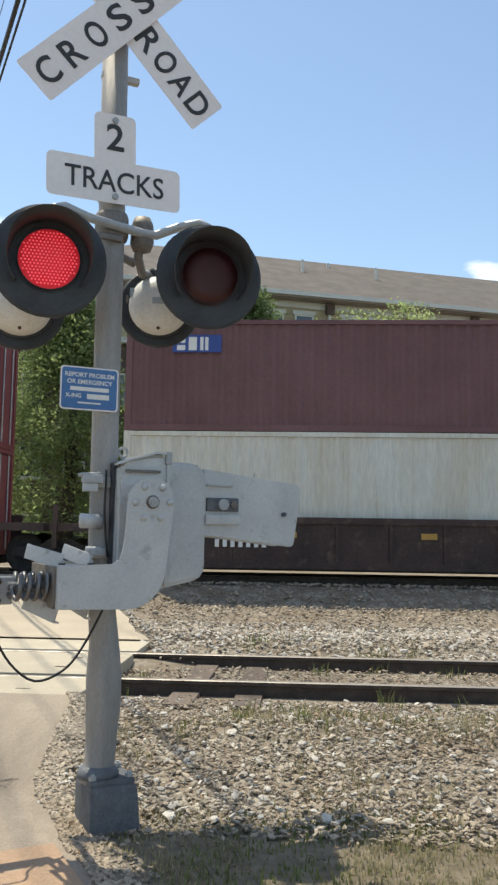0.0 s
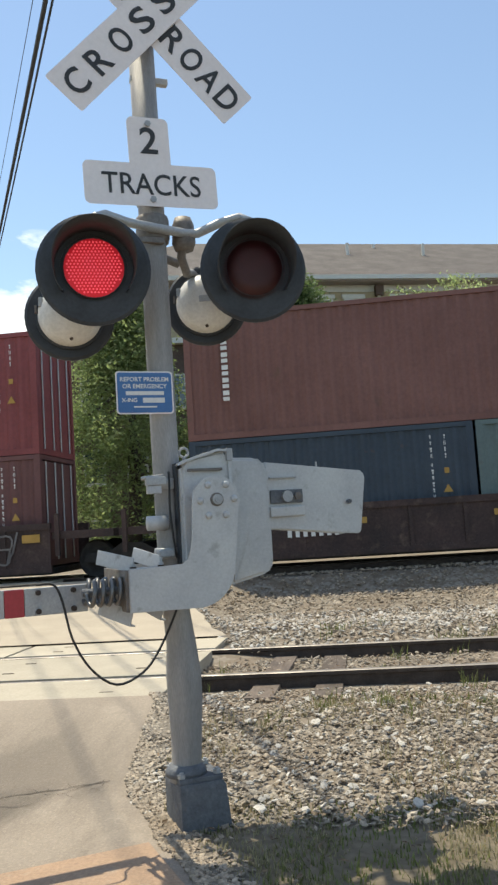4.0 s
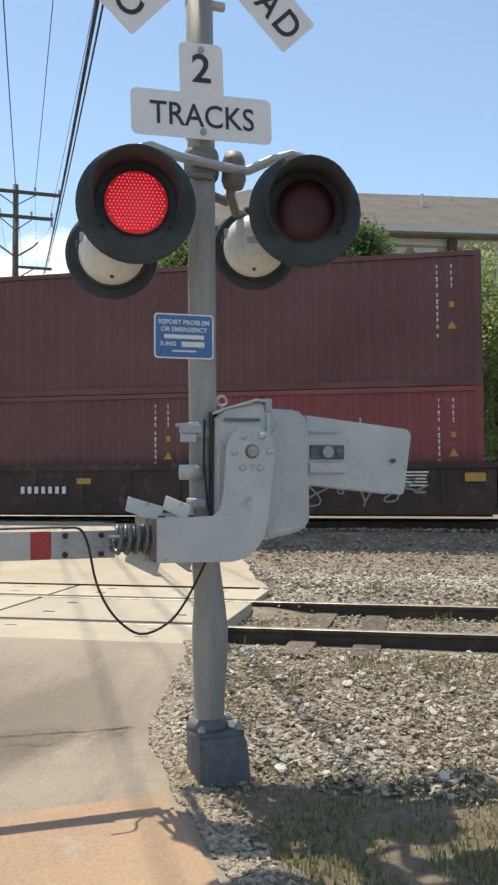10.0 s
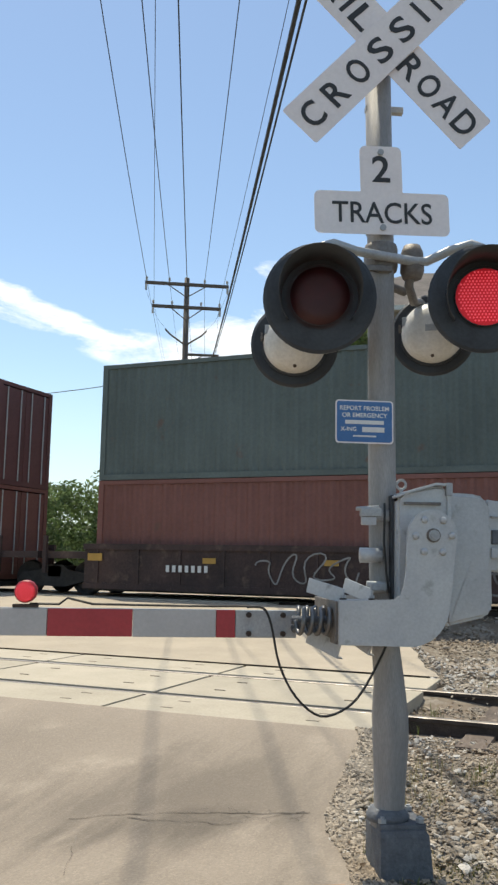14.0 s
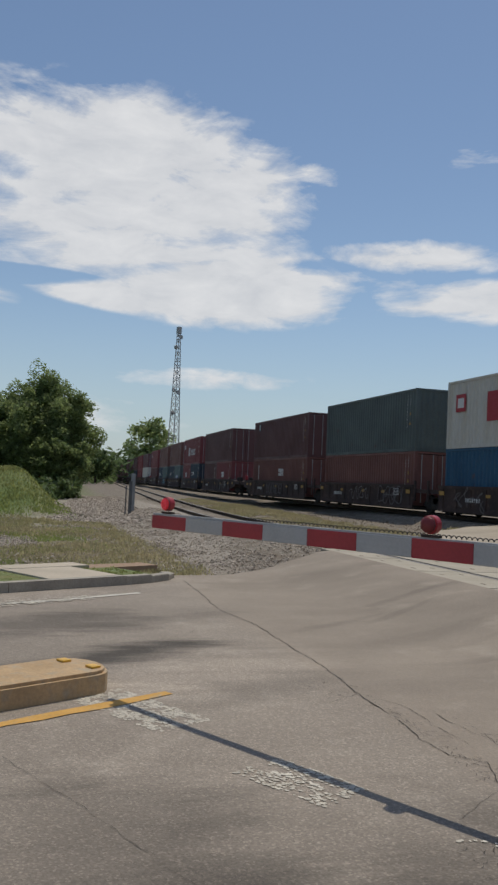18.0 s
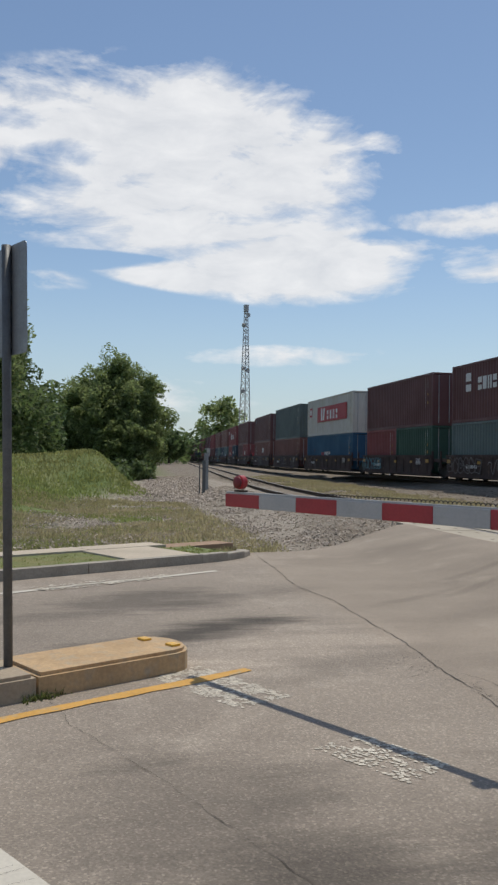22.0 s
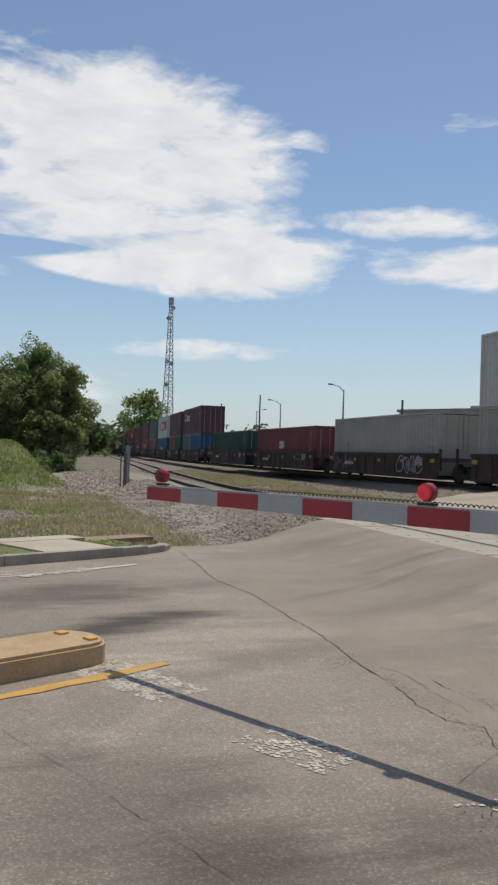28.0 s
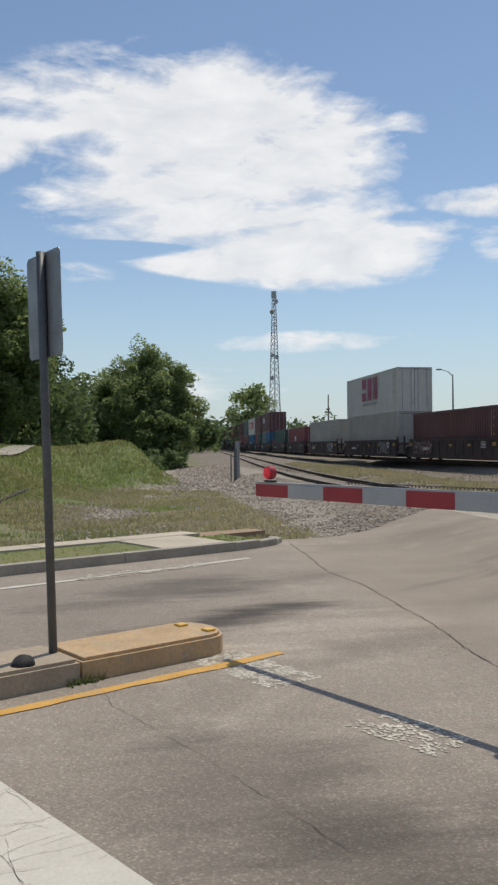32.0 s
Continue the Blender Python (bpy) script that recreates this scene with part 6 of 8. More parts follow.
def corrugated(length, height, pitch=0.28, depth=0.036):
    """A trapezoid-ribbed panel in x, z, facing -y."""
    bm = bmesh.new()
    n_r = int(length / pitch)
    p = length / n_r
    pts = []
    for k in range(n_r):
        x = -length / 2 + k * p
        pts += [(x, 0.0), (x + p * 0.25, 0.0), (x + p * 0.5, depth), (x + p * 0.75, depth)]
    pts.append((length / 2, 0.0))
    low = [bm.verts.new((x, y, 0)) for x, y in pts]
    high = [bm.verts.new((x, y, height)) for x, y in pts]
    for k in range(len(pts) - 1):
        bm.faces.new((low[k], low[k + 1], high[k + 1], high[k]))
    return bm


def shell_meshes(length, height, coat):
    key = (round(length, 2), round(height, 2), coat)
    if key in SHELLS:
        return SHELLS[key]
    ma, w = COAT[coat], 1.22
    side = mesh_of("side_panel", corrugated(length - 0.30, height - 0.26), ma)
    frame_bm = bmesh.new()
    for x in (-length / 2, length / 2 - 0.15):
        for y in (-w, w - 0.15):
            box(x, y, 0, x + 0.15, y + 0.15, height, 0.0, frame_bm)
    for z, t in ((0.0, 0.15), (height - 0.11, 0.11)):
        for y in (-w + 0.004, w - 0.104):
            box(-length / 2 + 0.15, y, z + 0.004, length / 2 - 0.15, y + 0.10, z + t - 0.004, 0.0, frame_bm)
        for x in (-length / 2 + 0.004, length / 2 - 0.104):
            box(x, -w + 0.15, z + 0.004, x + 0.10, w - 0.15, z + t - 0.004, 0.0, frame_bm)
    frame_me = mesh_of("frame", frame_bm, ma)
    roof = mesh_of("roof", box(-length / 2 + 0.1, -w + 0.08, height - 0.05, length / 2 - 0.1, w - 0.08, height - 0.012), ma)
    floor_me = mesh_of("underside", box(-length / 2 + 0.1, -w + 0.08, 0.05, length / 2 - 0.1, w - 0.08, 0.10), UNDER)
    end = mesh_of("end_panel", corrugated(2 * w - 0.30, height - 0.26, 0.27, 0.045), ma)
    door = mesh_of("door", box(-0.53, -0.02, 0, 0.53, 0.03, height - 0.28, 0.012), ma)
    rod = mesh_of("lock_rod", tube([(0, -0.05, 0.0), (0, -0.05, height - 0.28)], 0.02, 8), GALV)
    cast = mesh_of("corner_casting", box(-0.09, -0.082, -0.06, 0.09, 0.082, 0.06, 0.01), ma)
    SHELLS[key] = (side, frame_me, roof, floor_me, end, door, rod, cast)
    return SHELLS[key]


def flat_mark(parent, x, z, w, h, material, y=-1.226, name="mark", label=""):
    """A painted block on a container's near side; overlapping ones lie 2 mm above each other."""
    return part(name, box(x - w / 2, y - 0.002, z - h / 2, x + w / 2, y + 0.004, z + h / 2), material, parent, label)


def letter_bars(parent, x0, z, h, count, material, y=-1.228, skew=0.0, gap=0.35):
    """Plain blocks in place of lettering, one for each character."""
    w = h * 0.62
    for k in range(count):
        bm = bmesh.new()
        x = x0 + k * (w * (1 + gap))
        t = h * 0.2
        parts = [(0, w, 0, h * 0.38), (0, w, h * 0.55, h)] if k % 3 == 0 else ([(0, w, 0, h)] if k % 3 == 1 else [(0, w * 0.4, 0, h), (w * 0.6, w, 0, h)])
        for a, b, c, d in parts:
            box(x + a, y, z + c, x + b, y + 0.004, z + d, 0.0, bm)
        part("lettering", bm, material, parent)


CODES = {}


def code_mesh(column, dark):
    """A column of tiny painted blocks in place of a container's code."""
    if (column, dark) not in CODES:
        rnd = random.Random(column + 3)
        bm = bmesh.new()
        z = 0.0
        for k in range(4 if column == 0 else 11):
            w, t = rnd.uniform(0.028, 0.05), rnd.uniform(0.07, 0.10)
            if rnd.random() < 0.3:
                box(-w / 2, 0, z - t, -w / 2 + 0.012, 0.003, z, 0.0, bm), box(w / 2 - 0.012, 0, z - t, w / 2, 0.003, z, 0.0, bm)
            else:
                box(-w / 2, 0, z - t * 0.42, w / 2, 0.003, z, 0.0, bm), box(-w / 4, 0, z - t, w / 3, 0.003, z - t * 0.55, 0.0, bm)
            z -= 0.135 + (0.07 if k in (3, 9) else 0)
        CODES[(column, dark)] = mesh_of("code_column", bm, SIGN_BLACK if dark else LETTER)
    return CODES[(column, dark)]


def container(s0, s1, z, height, coat, label, doors=True, marks=None, ribbed=True):
    length = s1 - s0
    side, frame_me, roof, floor_me, end, door, rod, cast = shell_meshes(length, height, coat)
    c = tagged(empty("shipping_container"), label, "container", "containers on the train")
    part("side_panel", side, None, c, m=pose(0, -1.19, 0.15))
    part("side_panel", side, None, c, m=pose(0, 1.19, 0.15, 0, 0, 180))
    part("frame", frame_me, None, c)
    part("roof", roof, None, c)
    part("underside", floor_me, None, c)
    part("end_panel", end, None, c, m=pose(-length / 2 + 0.04, 0, 0.15, 0, 0, -90))
    if doors:
        for y in (-0.545, 0.545):
            d = part("door", door, None, c, m=pose(length / 2 - 0.05, y, 0.14, 0, 0, 90))
            for x in (-0.3, 0.3):
                part("lock_rod", rod, None, d, m=pose(x, 0, 0))
    else:
        part("end_panel", end, None, c, m=pose(length / 2 - 0.04, 0, 0.15, 0, 0, 90))
    if marks:
        marks(c, length, height)
    # small code marks near the right end: two columns of tiny blocks
    dark_code = coat in ("white", "silver")
    for k in range(2):
        part("code_column", code_mesh(k, dark_code), None, c, m=pose(length / 2 - 0.62 - 0.30 * k, -1.228, height * 0.90))
    flat_mark(c, length / 2 - 0.62, height * 0.60, 0.10, 0.12, MARK_YELLOW, name="code_plate", label="small yellow notice")
    bm = plate([(-0.10, 0.0), (0.10, 0.0), (0.0, 0.17)], 0.004)
    part("warning_triangle", bm, MARK_YELLOW, c, "small yellow warning triangle", m=pose(length / 2 - 0.62, -1.226, height * 0.42))
    MOVERS.append((c, (s0 + s1) / 2, z))
    return c


def wheel_mesh():
    return mesh_of("wheel", lathe([(0.0, -0.05), (0.14, -0.06), (0.16, -0.03), (0.36, -0.02), (0.38, -0.06), (0.42, -0.06), (0.425, 0.03), (0.45, 0.045), (0.45, 0.07), (0.16, 0.07), (0.0, 0.08)], 24, "Y"), UNDER, True)


def bogie_frame_mesh():
    bm = bmesh.new()
    for y in (-0.98, 0.86):
        out = [(-1.15, 0.38), (-1.0, 0.55), (-0.45, 0.62), (-0.25, 0.75), (0.25, 0.75), (0.45, 0.62), (1.0, 0.55), (1.15, 0.38), (0.9, 0.34), (0.35, 0.20), (-0.35, 0.20), (-0.9, 0.34)]
        low = [bm.verts.new((x, y, z)) for x, z in out]
        high = [bm.verts.new((x, y + 0.12, z)) for x, z in out]
        bm.faces.new(low), bm.faces.new(high[::-1])
        for j in range(len(out)):
            k = (j + 1) % len(out)
            bm.faces.new((low[j], low[k], high[k], high[j]))
    box(-0.2, -0.98, 0.45, 0.2, 0.98, 0.72, 0.0, bm)
    return mesh_of("bogie_frame", bm, UNDER)


def tag_outline(seed, count, height, material):
    """Large bubble shapes sprayed in outline, without letters."""
    rnd = random.Random(seed)
    bm = bmesh.new()
    step = height * 0.74
    path = []
    for k in range(count):
        x0 = (k - (count - 1) / 2) * step
        lean, waist, ph, lobes = rnd.uniform(-0.25, 0.3), rnd.uniform(0.15, 0.4), rnd.uniform(0, 6.28), rnd.choice([2, 3, 3, 4])
        for ring in range(2 if rnd.random() < 0.6 else 1):
            s = 1.0 if ring == 0 else rnd.uniform(0.2, 0.38)
            dx, dz = (0, 0) if ring == 0 else (rnd.uniform(-0.1, 0.1), rnd.uniform(-0.15, 0.2))
            pts = []
            for i in range(25):
                a = 2 * math.pi * i / 24
                r = 1 - waist * (0.5 + 0.5 * math.cos(lobes * a + ph))
                z = s * r * math.sin(a) * height * 0.5 + dz * height
                pts.append((x0 + dx * step + s * r * math.cos(a) * step * 0.62 + lean * z, 0, z))
            path += pts
        if rnd.random() < 0.5:
            path += [(x0 + step * 0.3, 0, -height * 0.42), (x0 + step * 0.55, 0, -height * 0.1), (x0 + step * 0.75, 0, height * 0.46)]
    tube(path, 0.025, 5, bm)
    for v in bm.verts:
        v.co.y *= 0.1
    return mesh_of("graffiti", bm, material)


def tag_scrawl(seed, count, height, material):
    """One quick looping scrawl, without letters."""
    rnd = random.Random(seed)
    bm = bmesh.new()
    step, turns, lean = height * 0.62, rnd.uniform(0.25, 0.45), rnd.uniform(0.1, 0.3)
    a, b, c = (rnd.uniform(0, 6.28) for _ in range(3))
    path = []
    for k in range(count * 18 + 1):
        f = k / 18
        tall = 0.30 + 0.13 * math.sin(f * 2.3 + a) + 0.06 * math.sin(f * 5.1 + b)
        z = height * tall * math.sin(f * 6.283) + height * 0.08 * math.sin(f * 3.7 + c)
        x = (f - count / 2) * step + step * turns * math.sin(f * 12.566 + a) * (0.6 + 0.4 * math.sin(f * 1.9 + b)) + lean * z
        path.append((x, 0, z))
    tube(path, 0.021, 5, bm)
    for v in bm.verts:
        v.co.y *= 0.1
    return mesh_of("graffiti", bm, material)


def build_train():
    wheel, bogie = wheel_mesh(), bogie_frame_mesh()
    pale = mat("spray_white", (0.42, 0.41, 0.40), 0.7, 0, 0.25, 6, 40, 0.0)
    pink = mat("spray_grey_pink", (0.32, 0.22, 0.22), 0.7, 0, 0.25, 6, 40, 0.0)
    faded = mat("spray_faded_grey", (0.19, 0.175, 0.17), 0.75, 0, 0.35, 3, 40, 0.0)
    mid_grey = mat("spray_grey", (0.29, 0.28, 0.27), 0.75, 0, 0.35, 3, 40, 0.0)
    cyan = mat("spray_cyan", (0.12, 0.30, 0.36), 0.7, 0, 0.25, 6, 40, 0.0)
    tags = [tag_outline(11, 5, 0.86, mid_grey), tag_outline(12, 6, 0.82, faded), tag_outline(13, 4, 0.9, faded), tag_outline(14, 5, 0.8, pink), tag_outline(15, 4, 0.84, pale), tag_outline(16, 6, 0.8, cyan)]
    tags += [tag_scrawl(21, 4, 0.98, mid_grey), tag_scrawl(22, 5, 0.9, mid_grey), tag_scrawl(23, 4, 0.95, faded)]
    sill_long = {}

    def well_car(s0, s1, k, end_left, end_right):
        """One well of an articulated car under the containers from s0 to s1."""
        ln = s1 - s0 + 0.5
        car = tagged(empty("well_car"), "dark brown well car with graffiti and small reflectors", "railcar", "well cars of the train")
        key = round(ln, 2)
        if key not in sill_long:
            bm = bmesh.new()
            # side: bottom chord, plate, top chord and ribs
            box(-ln / 2, -0.045, 0.19, ln / 2, 0.045, 0.33, 0.0, bm)
            box(-ln / 2 + 0.02, -0.015, 0.33, ln / 2 - 0.02, 0.015, 1.16, 0.0, bm)
            box(-ln / 2, -0.06, 1.16, ln / 2, 0.06, 1.30, 0.0, bm)
            x = -ln / 2 + 0.4
            while x < ln / 2:
                box(x - 0.04, -0.05, 0.33, x + 0.04, -0.016, 1.16, 0.0, bm)
                x += 1.15
            sill_long[key] = mesh_of("side_sill", bm, CAR_STEEL)
        part("side_sill", sill_long[key], None, car, m=pose(0, -1.36, 0))
        part("side_sill", sill_long[key], None, car, m=pose(0, 1.36, 0, 0, 0, 180))
        part("well_floor", box(-ln / 2 + 0.1, -1.25, 0.14, ln / 2 - 0.1, 1.25, 0.28), UNDER, car)
        for sgn, gap in ((-1, end_left), (1, end_right)):
            x0 = sgn * ln / 2
            x1 = x0 + sgn * (gap / 2 - 0.25 - 0.06)
            a, b = min(x0, x1), max(x0, x1)
            if b - a > 0.3:
                part("end_platform", box(a, -1.30, 0.92, b, 1.30, 1.10, 0.01), CAR_STEEL, car)
                part("end_step", box(a + 0.1, -1.40, 0.55, a + 0.2, -1.31, 1.5, 0.0), CAR_STEEL, car)
            if gap > 5 or sgn > 0:
                bx = x0 + sgn * (gap / 2 if gap < 5 else 1.35)
                bo = part("bogie", bogie, None, car, m=pose(bx, 0, 0))
                for wx in (-0.88, 0.88):
                    for wy in (-0.76, 0.76):
                        part("wheel", wheel, None, bo, m=pose(wx, wy, 0.42, 0, 0, 0 if wy < 0 else 180))
            if gap > 5:
                fr = bmesh.new()
                ea = x0 + sgn * 0.02
                eb = x0 + sgn * 2.0
                vs = [fr.verts.new(v) for y in (-1.33, 1.33) for v in ((ea, y, 0.50), (eb, y, 0.74), (eb, y, 1.16), (ea, y, 1.34))]
                for q in ((0, 1, 2, 3), (7, 6, 5, 4), (0, 4, 5, 1), (1, 5, 6, 2), (2, 6, 7, 3), (3, 7, 4, 0)):
                    fr.faces.new([vs[i] for i in q])
                bmesh.ops.recalc_face_normals(fr, faces=fr.faces)
                part("end_frame", fr, CAR_STEEL, car)
                part("brake_cylinder", tube([(x0 + sgn * 0.7, -0.6, 1.40), (x0 + sgn * 1.2, -0.6, 1.40)], 0.13, 12), UNDER, car, smooth=True)
                part("brake_valve", box(min(x0 + sgn * 1.5, x0 + sgn * 1.75), -1.0, 1.18, max(x0 + sgn * 1.5, x0 + sgn * 1.75), -0.6, 1.5, 0.03), UNDER, car)
                flat_mark(car, x0 + sgn * 0.95, 0.98, 0.4, 0.16, MARK_YELLOW, y=-1.337, name="reflector", label="yellow reflector plate")
                part("coupler", box(min(x1, x1 + sgn * 0.5), -0.1, 0.72, max(x1, x1 + sgn * 0.5), 0.1, 0.95, 0.02), UNDER, car)
                if sgn < 0:
                    lamp = part("end_marker", lathe([(0.10, 0.0), (0.12, 0.04), (0.12, 0.30), (0.08, 0.36), (0.0, 0.37)], 14), STRIPE_RED, car, "small red end marker", m=pose(x0 + sgn * 2.25, -1.05, 1.30))
                    part("bracket", box(-0.05, -0.05, -0.22, 0.05, 0.05, 0.0), UNDER, lamp)
                part("brake_hose", tube([(x0 + sgn * 1.9, -0.9, 1.15), (x0 + sgn * 1.6, -0.95, 1.42), (x0 + sgn * 1.2, -0.9, 1.48), (x0 + sgn * 0.9, -0.85, 1.2)], 0.05, 8), UNDER, car, smooth=True)
                hand = bmesh.new()
                tube([(x1 - sgn * 0.1, -1.25, 1.10), (x1 - sgn * 0.1, -1.25, 2.0), (x1 - sgn * 0.1, -0.5, 2.0), (x1 - sgn * 0.1, -0.5, 1.1)], 0.02, 6, hand)
                part("handrail", hand, CAR_STEEL, car)
        rnd = random.Random(k * 7 + 1)
        for x in (-ln / 2 + 0.35, -2.6, 0.4, 2.9, ln / 2 - 0.45):
            big = abs(x) > 5
            flat_mark(car, x, 0.92 if not big else 0.97, 0.42 if big else 0.34, 0.13 if not big else 0.18, MARK_YELLOW, y=-1.425, name="reflector", label="yellow reflector plate")
        for j in range(5):
            flat_mark(car, ln / 2 - 1.7, 1.08 - j * 0.07, rnd.uniform(0.5, 0.7), 0.03, LETTER, y=-1.425, name="stencil_bar")
        for j in range(7):
            flat_mark(car, -ln / 2 + 2.4 + j * 0.17, 0.72, 0.09, 0.16, LETTER, y=-1.425, name="stencil_bar")
        for x in rnd.sample((-4.1, -0.2, 3.7), 2 if k % 3 == 0 else 1):
            part("graffiti", tags[rnd.randrange(len(tags))], None, car, m=pose(x + rnd.uniform(-0.3, 0.3), -1.428, 0.76))
        MOVERS.append((car, (s0 + s1) / 2, TRAIN_Z))

    def initial(c, x, z, w, h, material, y=-1.228):
        """An upright and a slanted painted block in place of a logo's first letter."""
        bm = bmesh.new()
        for out in (((0.0, 0.0), (0.36, 0.0), (0.36, 1.0), (0.0, 1.0)), ((0.42, 0.0), (0.78, 0.0), (1.0, 1.0), (0.64, 1.0))):
            vs = [bm.verts.new((x + a * w, yy, z + b * h)) for yy in (y, y + 0.004) for a, b in out]
            for q in ((0, 1, 2, 3), (7, 6, 5, 4), (0, 4, 5, 1), (1, 5, 6, 2), (2, 6, 7, 3), (3, 7, 4, 0)):
                bm.faces.new([vs[k] for k in q])
        bmesh.ops.recalc_face_normals(bm, faces=bm.faces)
        part("lettering", bm, material, c)

    # what each container carries on its side
    def m_flag_word(c, ln, h):
        flat_mark(c, -ln / 2 + 1.15, h * 0.70, 0.85, 0.45, LETTER, name="logo_flag")
        flat_mark(c, -ln / 2 + 1.12, h * 0.70, 0.22, 0.22, LOGO_RED, y=-1.23, name="logo_dot")
        initial(c, -2.15, h * 0.33, 1.2, 0.94, LETTER)
        letter_bars(c, -0.33, h * 0.335, 0.66, 4, LETTER, gap=1.1)

    def m_white(c, ln, h):
        flat_mark(c, -ln / 2 + 1.15, h * 0.66, 0.8, 0.75, LOGO_RED, name="logo_square")
        flat_mark(c, -ln / 2 + 1.15, h * 0.66, 0.5, 0.42, LETTER, y=-1.23, name="logo_flag")
        flat_mark(c, 0.9, h * 0.56, 8.2, 1.20, LOGO_RED, name="logo_band")
        initial(c, -2.1, h * 0.40, 1.2, 0.94, LETTER, y=-1.232)
        letter_bars(c, -0.33, h * 0.41, 0.7, 4, LETTER, y=-1.232, gap=0.9)

    def m_big_word(c, ln, h):
        letter_bars(c, -2.0, h * 0.36, 1.62, 3, MAGENTA, gap=0.42)
        flat_mark(c, 0.0, h * 0.27, 3.6, 0.16, SIGN_BACK, name="small_line")

    def m_three(c, ln, h):
        letter_bars(c, -ln / 2 + 0.72, h * 0.64, 0.52, 3, LETTER, gap=0.16)

    def m_small(c, ln, h):
        letter_bars(c, -ln / 2 + 1.6, h * 0.52, 0.9, 1, LETTER)
        letter_bars(c, -ln / 2 + 2.9, h * 0.52, 0.62, 4, LETTER, gap=0.3)

    def m_mid_three(c, ln, h):
        letter_bars(c, -0.9, h * 0.45, 0.48, 3, LETTER, gap=0.2)

    def m_down(c, ln, h):
        for j in range(6):
            letter_bars(c, -ln / 2 + 0.85, h * 0.80 - j * 0.29, 0.23, 1, LETTER)

    def m_flag(c, ln, h):
        for j in range(3):
            flat_mark(c, -ln / 2 + 1.0, h * 0.62 - j * 0.13, 0.75, 0.07, LETTER if j % 2 == 0 else LOGO_RED, name="logo_flag")
        letter_bars(c, -ln / 2 + 1.7, h * 0.52, 0.36, 3, LETTER, gap=0.3)

    def m_square(c, ln, h):
        flat_mark(c, -ln / 2 + 1.5, h * 0.84, 0.46, 0.52, COAT["navy"], name="logo_box")
        for j in range(3):
            flat_mark(c, -ln / 2 + 1.5 - 0.03 * j, h * 0.84 + 0.14 - j * 0.14, 0.34 - 0.05 * j, 0.07, LETTER, y=-1.23, name="logo_bar")

    def m_down_mid(c, ln, h):
        for j in range(6):
            letter_bars(c, -ln / 2 + 1.5, h * 0.70 - j * 0.36, 0.28, 1, LETTER)
        letter_bars(c, 0.3, h * 0.52, 0.5, 3, LETTER, gap=0.3)

    def m_blue(c, ln, h):
        letter_bars(c, -1.8, h * 0.30, 0.45, 2, LOGO_RED)
        letter_bars(c, -0.9, h * 0.30, 0.5, 4, LETTER)

    def m_box(c, ln, h):
        flat_mark(c, -ln / 2 + 1.6, h * 0.78, 1.1, 0.40, LOGO_BLUE, name="logo_box")
        letter_bars(c, -ln / 2 + 1.15, h * 0.72, 0.3, 3, LETTER, y=-1.231, gap=0.4)

    def m_three_boxes(c, ln, h):
        for j in range(3):
            flat_mark(c, -ln / 2 + 2.2 + j * 0.78, h * 0.40, 0.66, 0.62, LOGO_BLUE if j != 1 else LETTER, name="logo_box")
            letter_bars(c, -ln / 2 + 2.04 + j * 0.78, h * 0.34, 0.42, 1, LETTER if j != 1 else LOGO_BLUE, y=-1.231)

    # front and rear of each well, upper box, lower boxes
    units = [
        (-18.7, -6.2, ("red", None), [("red", None)]), (-2.9, 9.7, ("purple", m_box), [("white", None)]), (17.6, 30.1, ("red", m_three), [("maroon", None)]),
        (33.6, 46.1, ("brown", m_down), [("navy", m_flag), ("teal", None)]), (49.4, 61.8, ("brown", m_down), [("navy", m_flag), ("teal", m_three_boxes)]),
        (65.0, 77.5, ("red", m_flag_word), [("red", m_mid_three), ("navy", m_flag)]), (80.8, 93.3, ("maroon", None), [("maroon", None), ("red", m_mid_three)]),
        (100.65, 113.3, ("maroon", m_square), [("rust", m_down_mid)]), (116.6, 128.3, ("grey", None), [("rust", None)]), (131.25, 144.1, ("white", m_white), [("blue", m_blue)]),
        (147.2, 158.0, ("maroon", None), [("red", None), ("green", None)]), (160.5, 172.6, ("maroon", m_small), [("teal", None), ("blue", None)]),
        (179.3, 191.5, None, [("green", None)]), (194.6, 206.8, None, [("red", m_mid_three)]), (210.0, 222.2, None, [("silver", None)]),
        (225.4, 238.2, ("white", m_big_word), [("silver", None)]), (241.2, 253.4, None, [("maroon", None)]), (256.5, 268.7, None, [("brown", None)]), (271.7, 283.9, ("maroon", None), [("navy", None)]),
    ]
    rnd = random.Random(31)
    s, k, lead = -18.7, 0, []
    while s > -380:
        gap = 3.1 if k % 3 != 1 else 7.0
        s1 = s - gap
        s0 = s1 - 12.8
        up = rnd.choice(["maroon", "maroon", "purple", "maroon", "brown"])
        lead.insert(0, (s0, s1, (up, None), [(rnd.choice(["maroon", "maroon", "rust", "navy", "purple"]), None)]))
        s, k = s0, k + 1
    units = lead + units
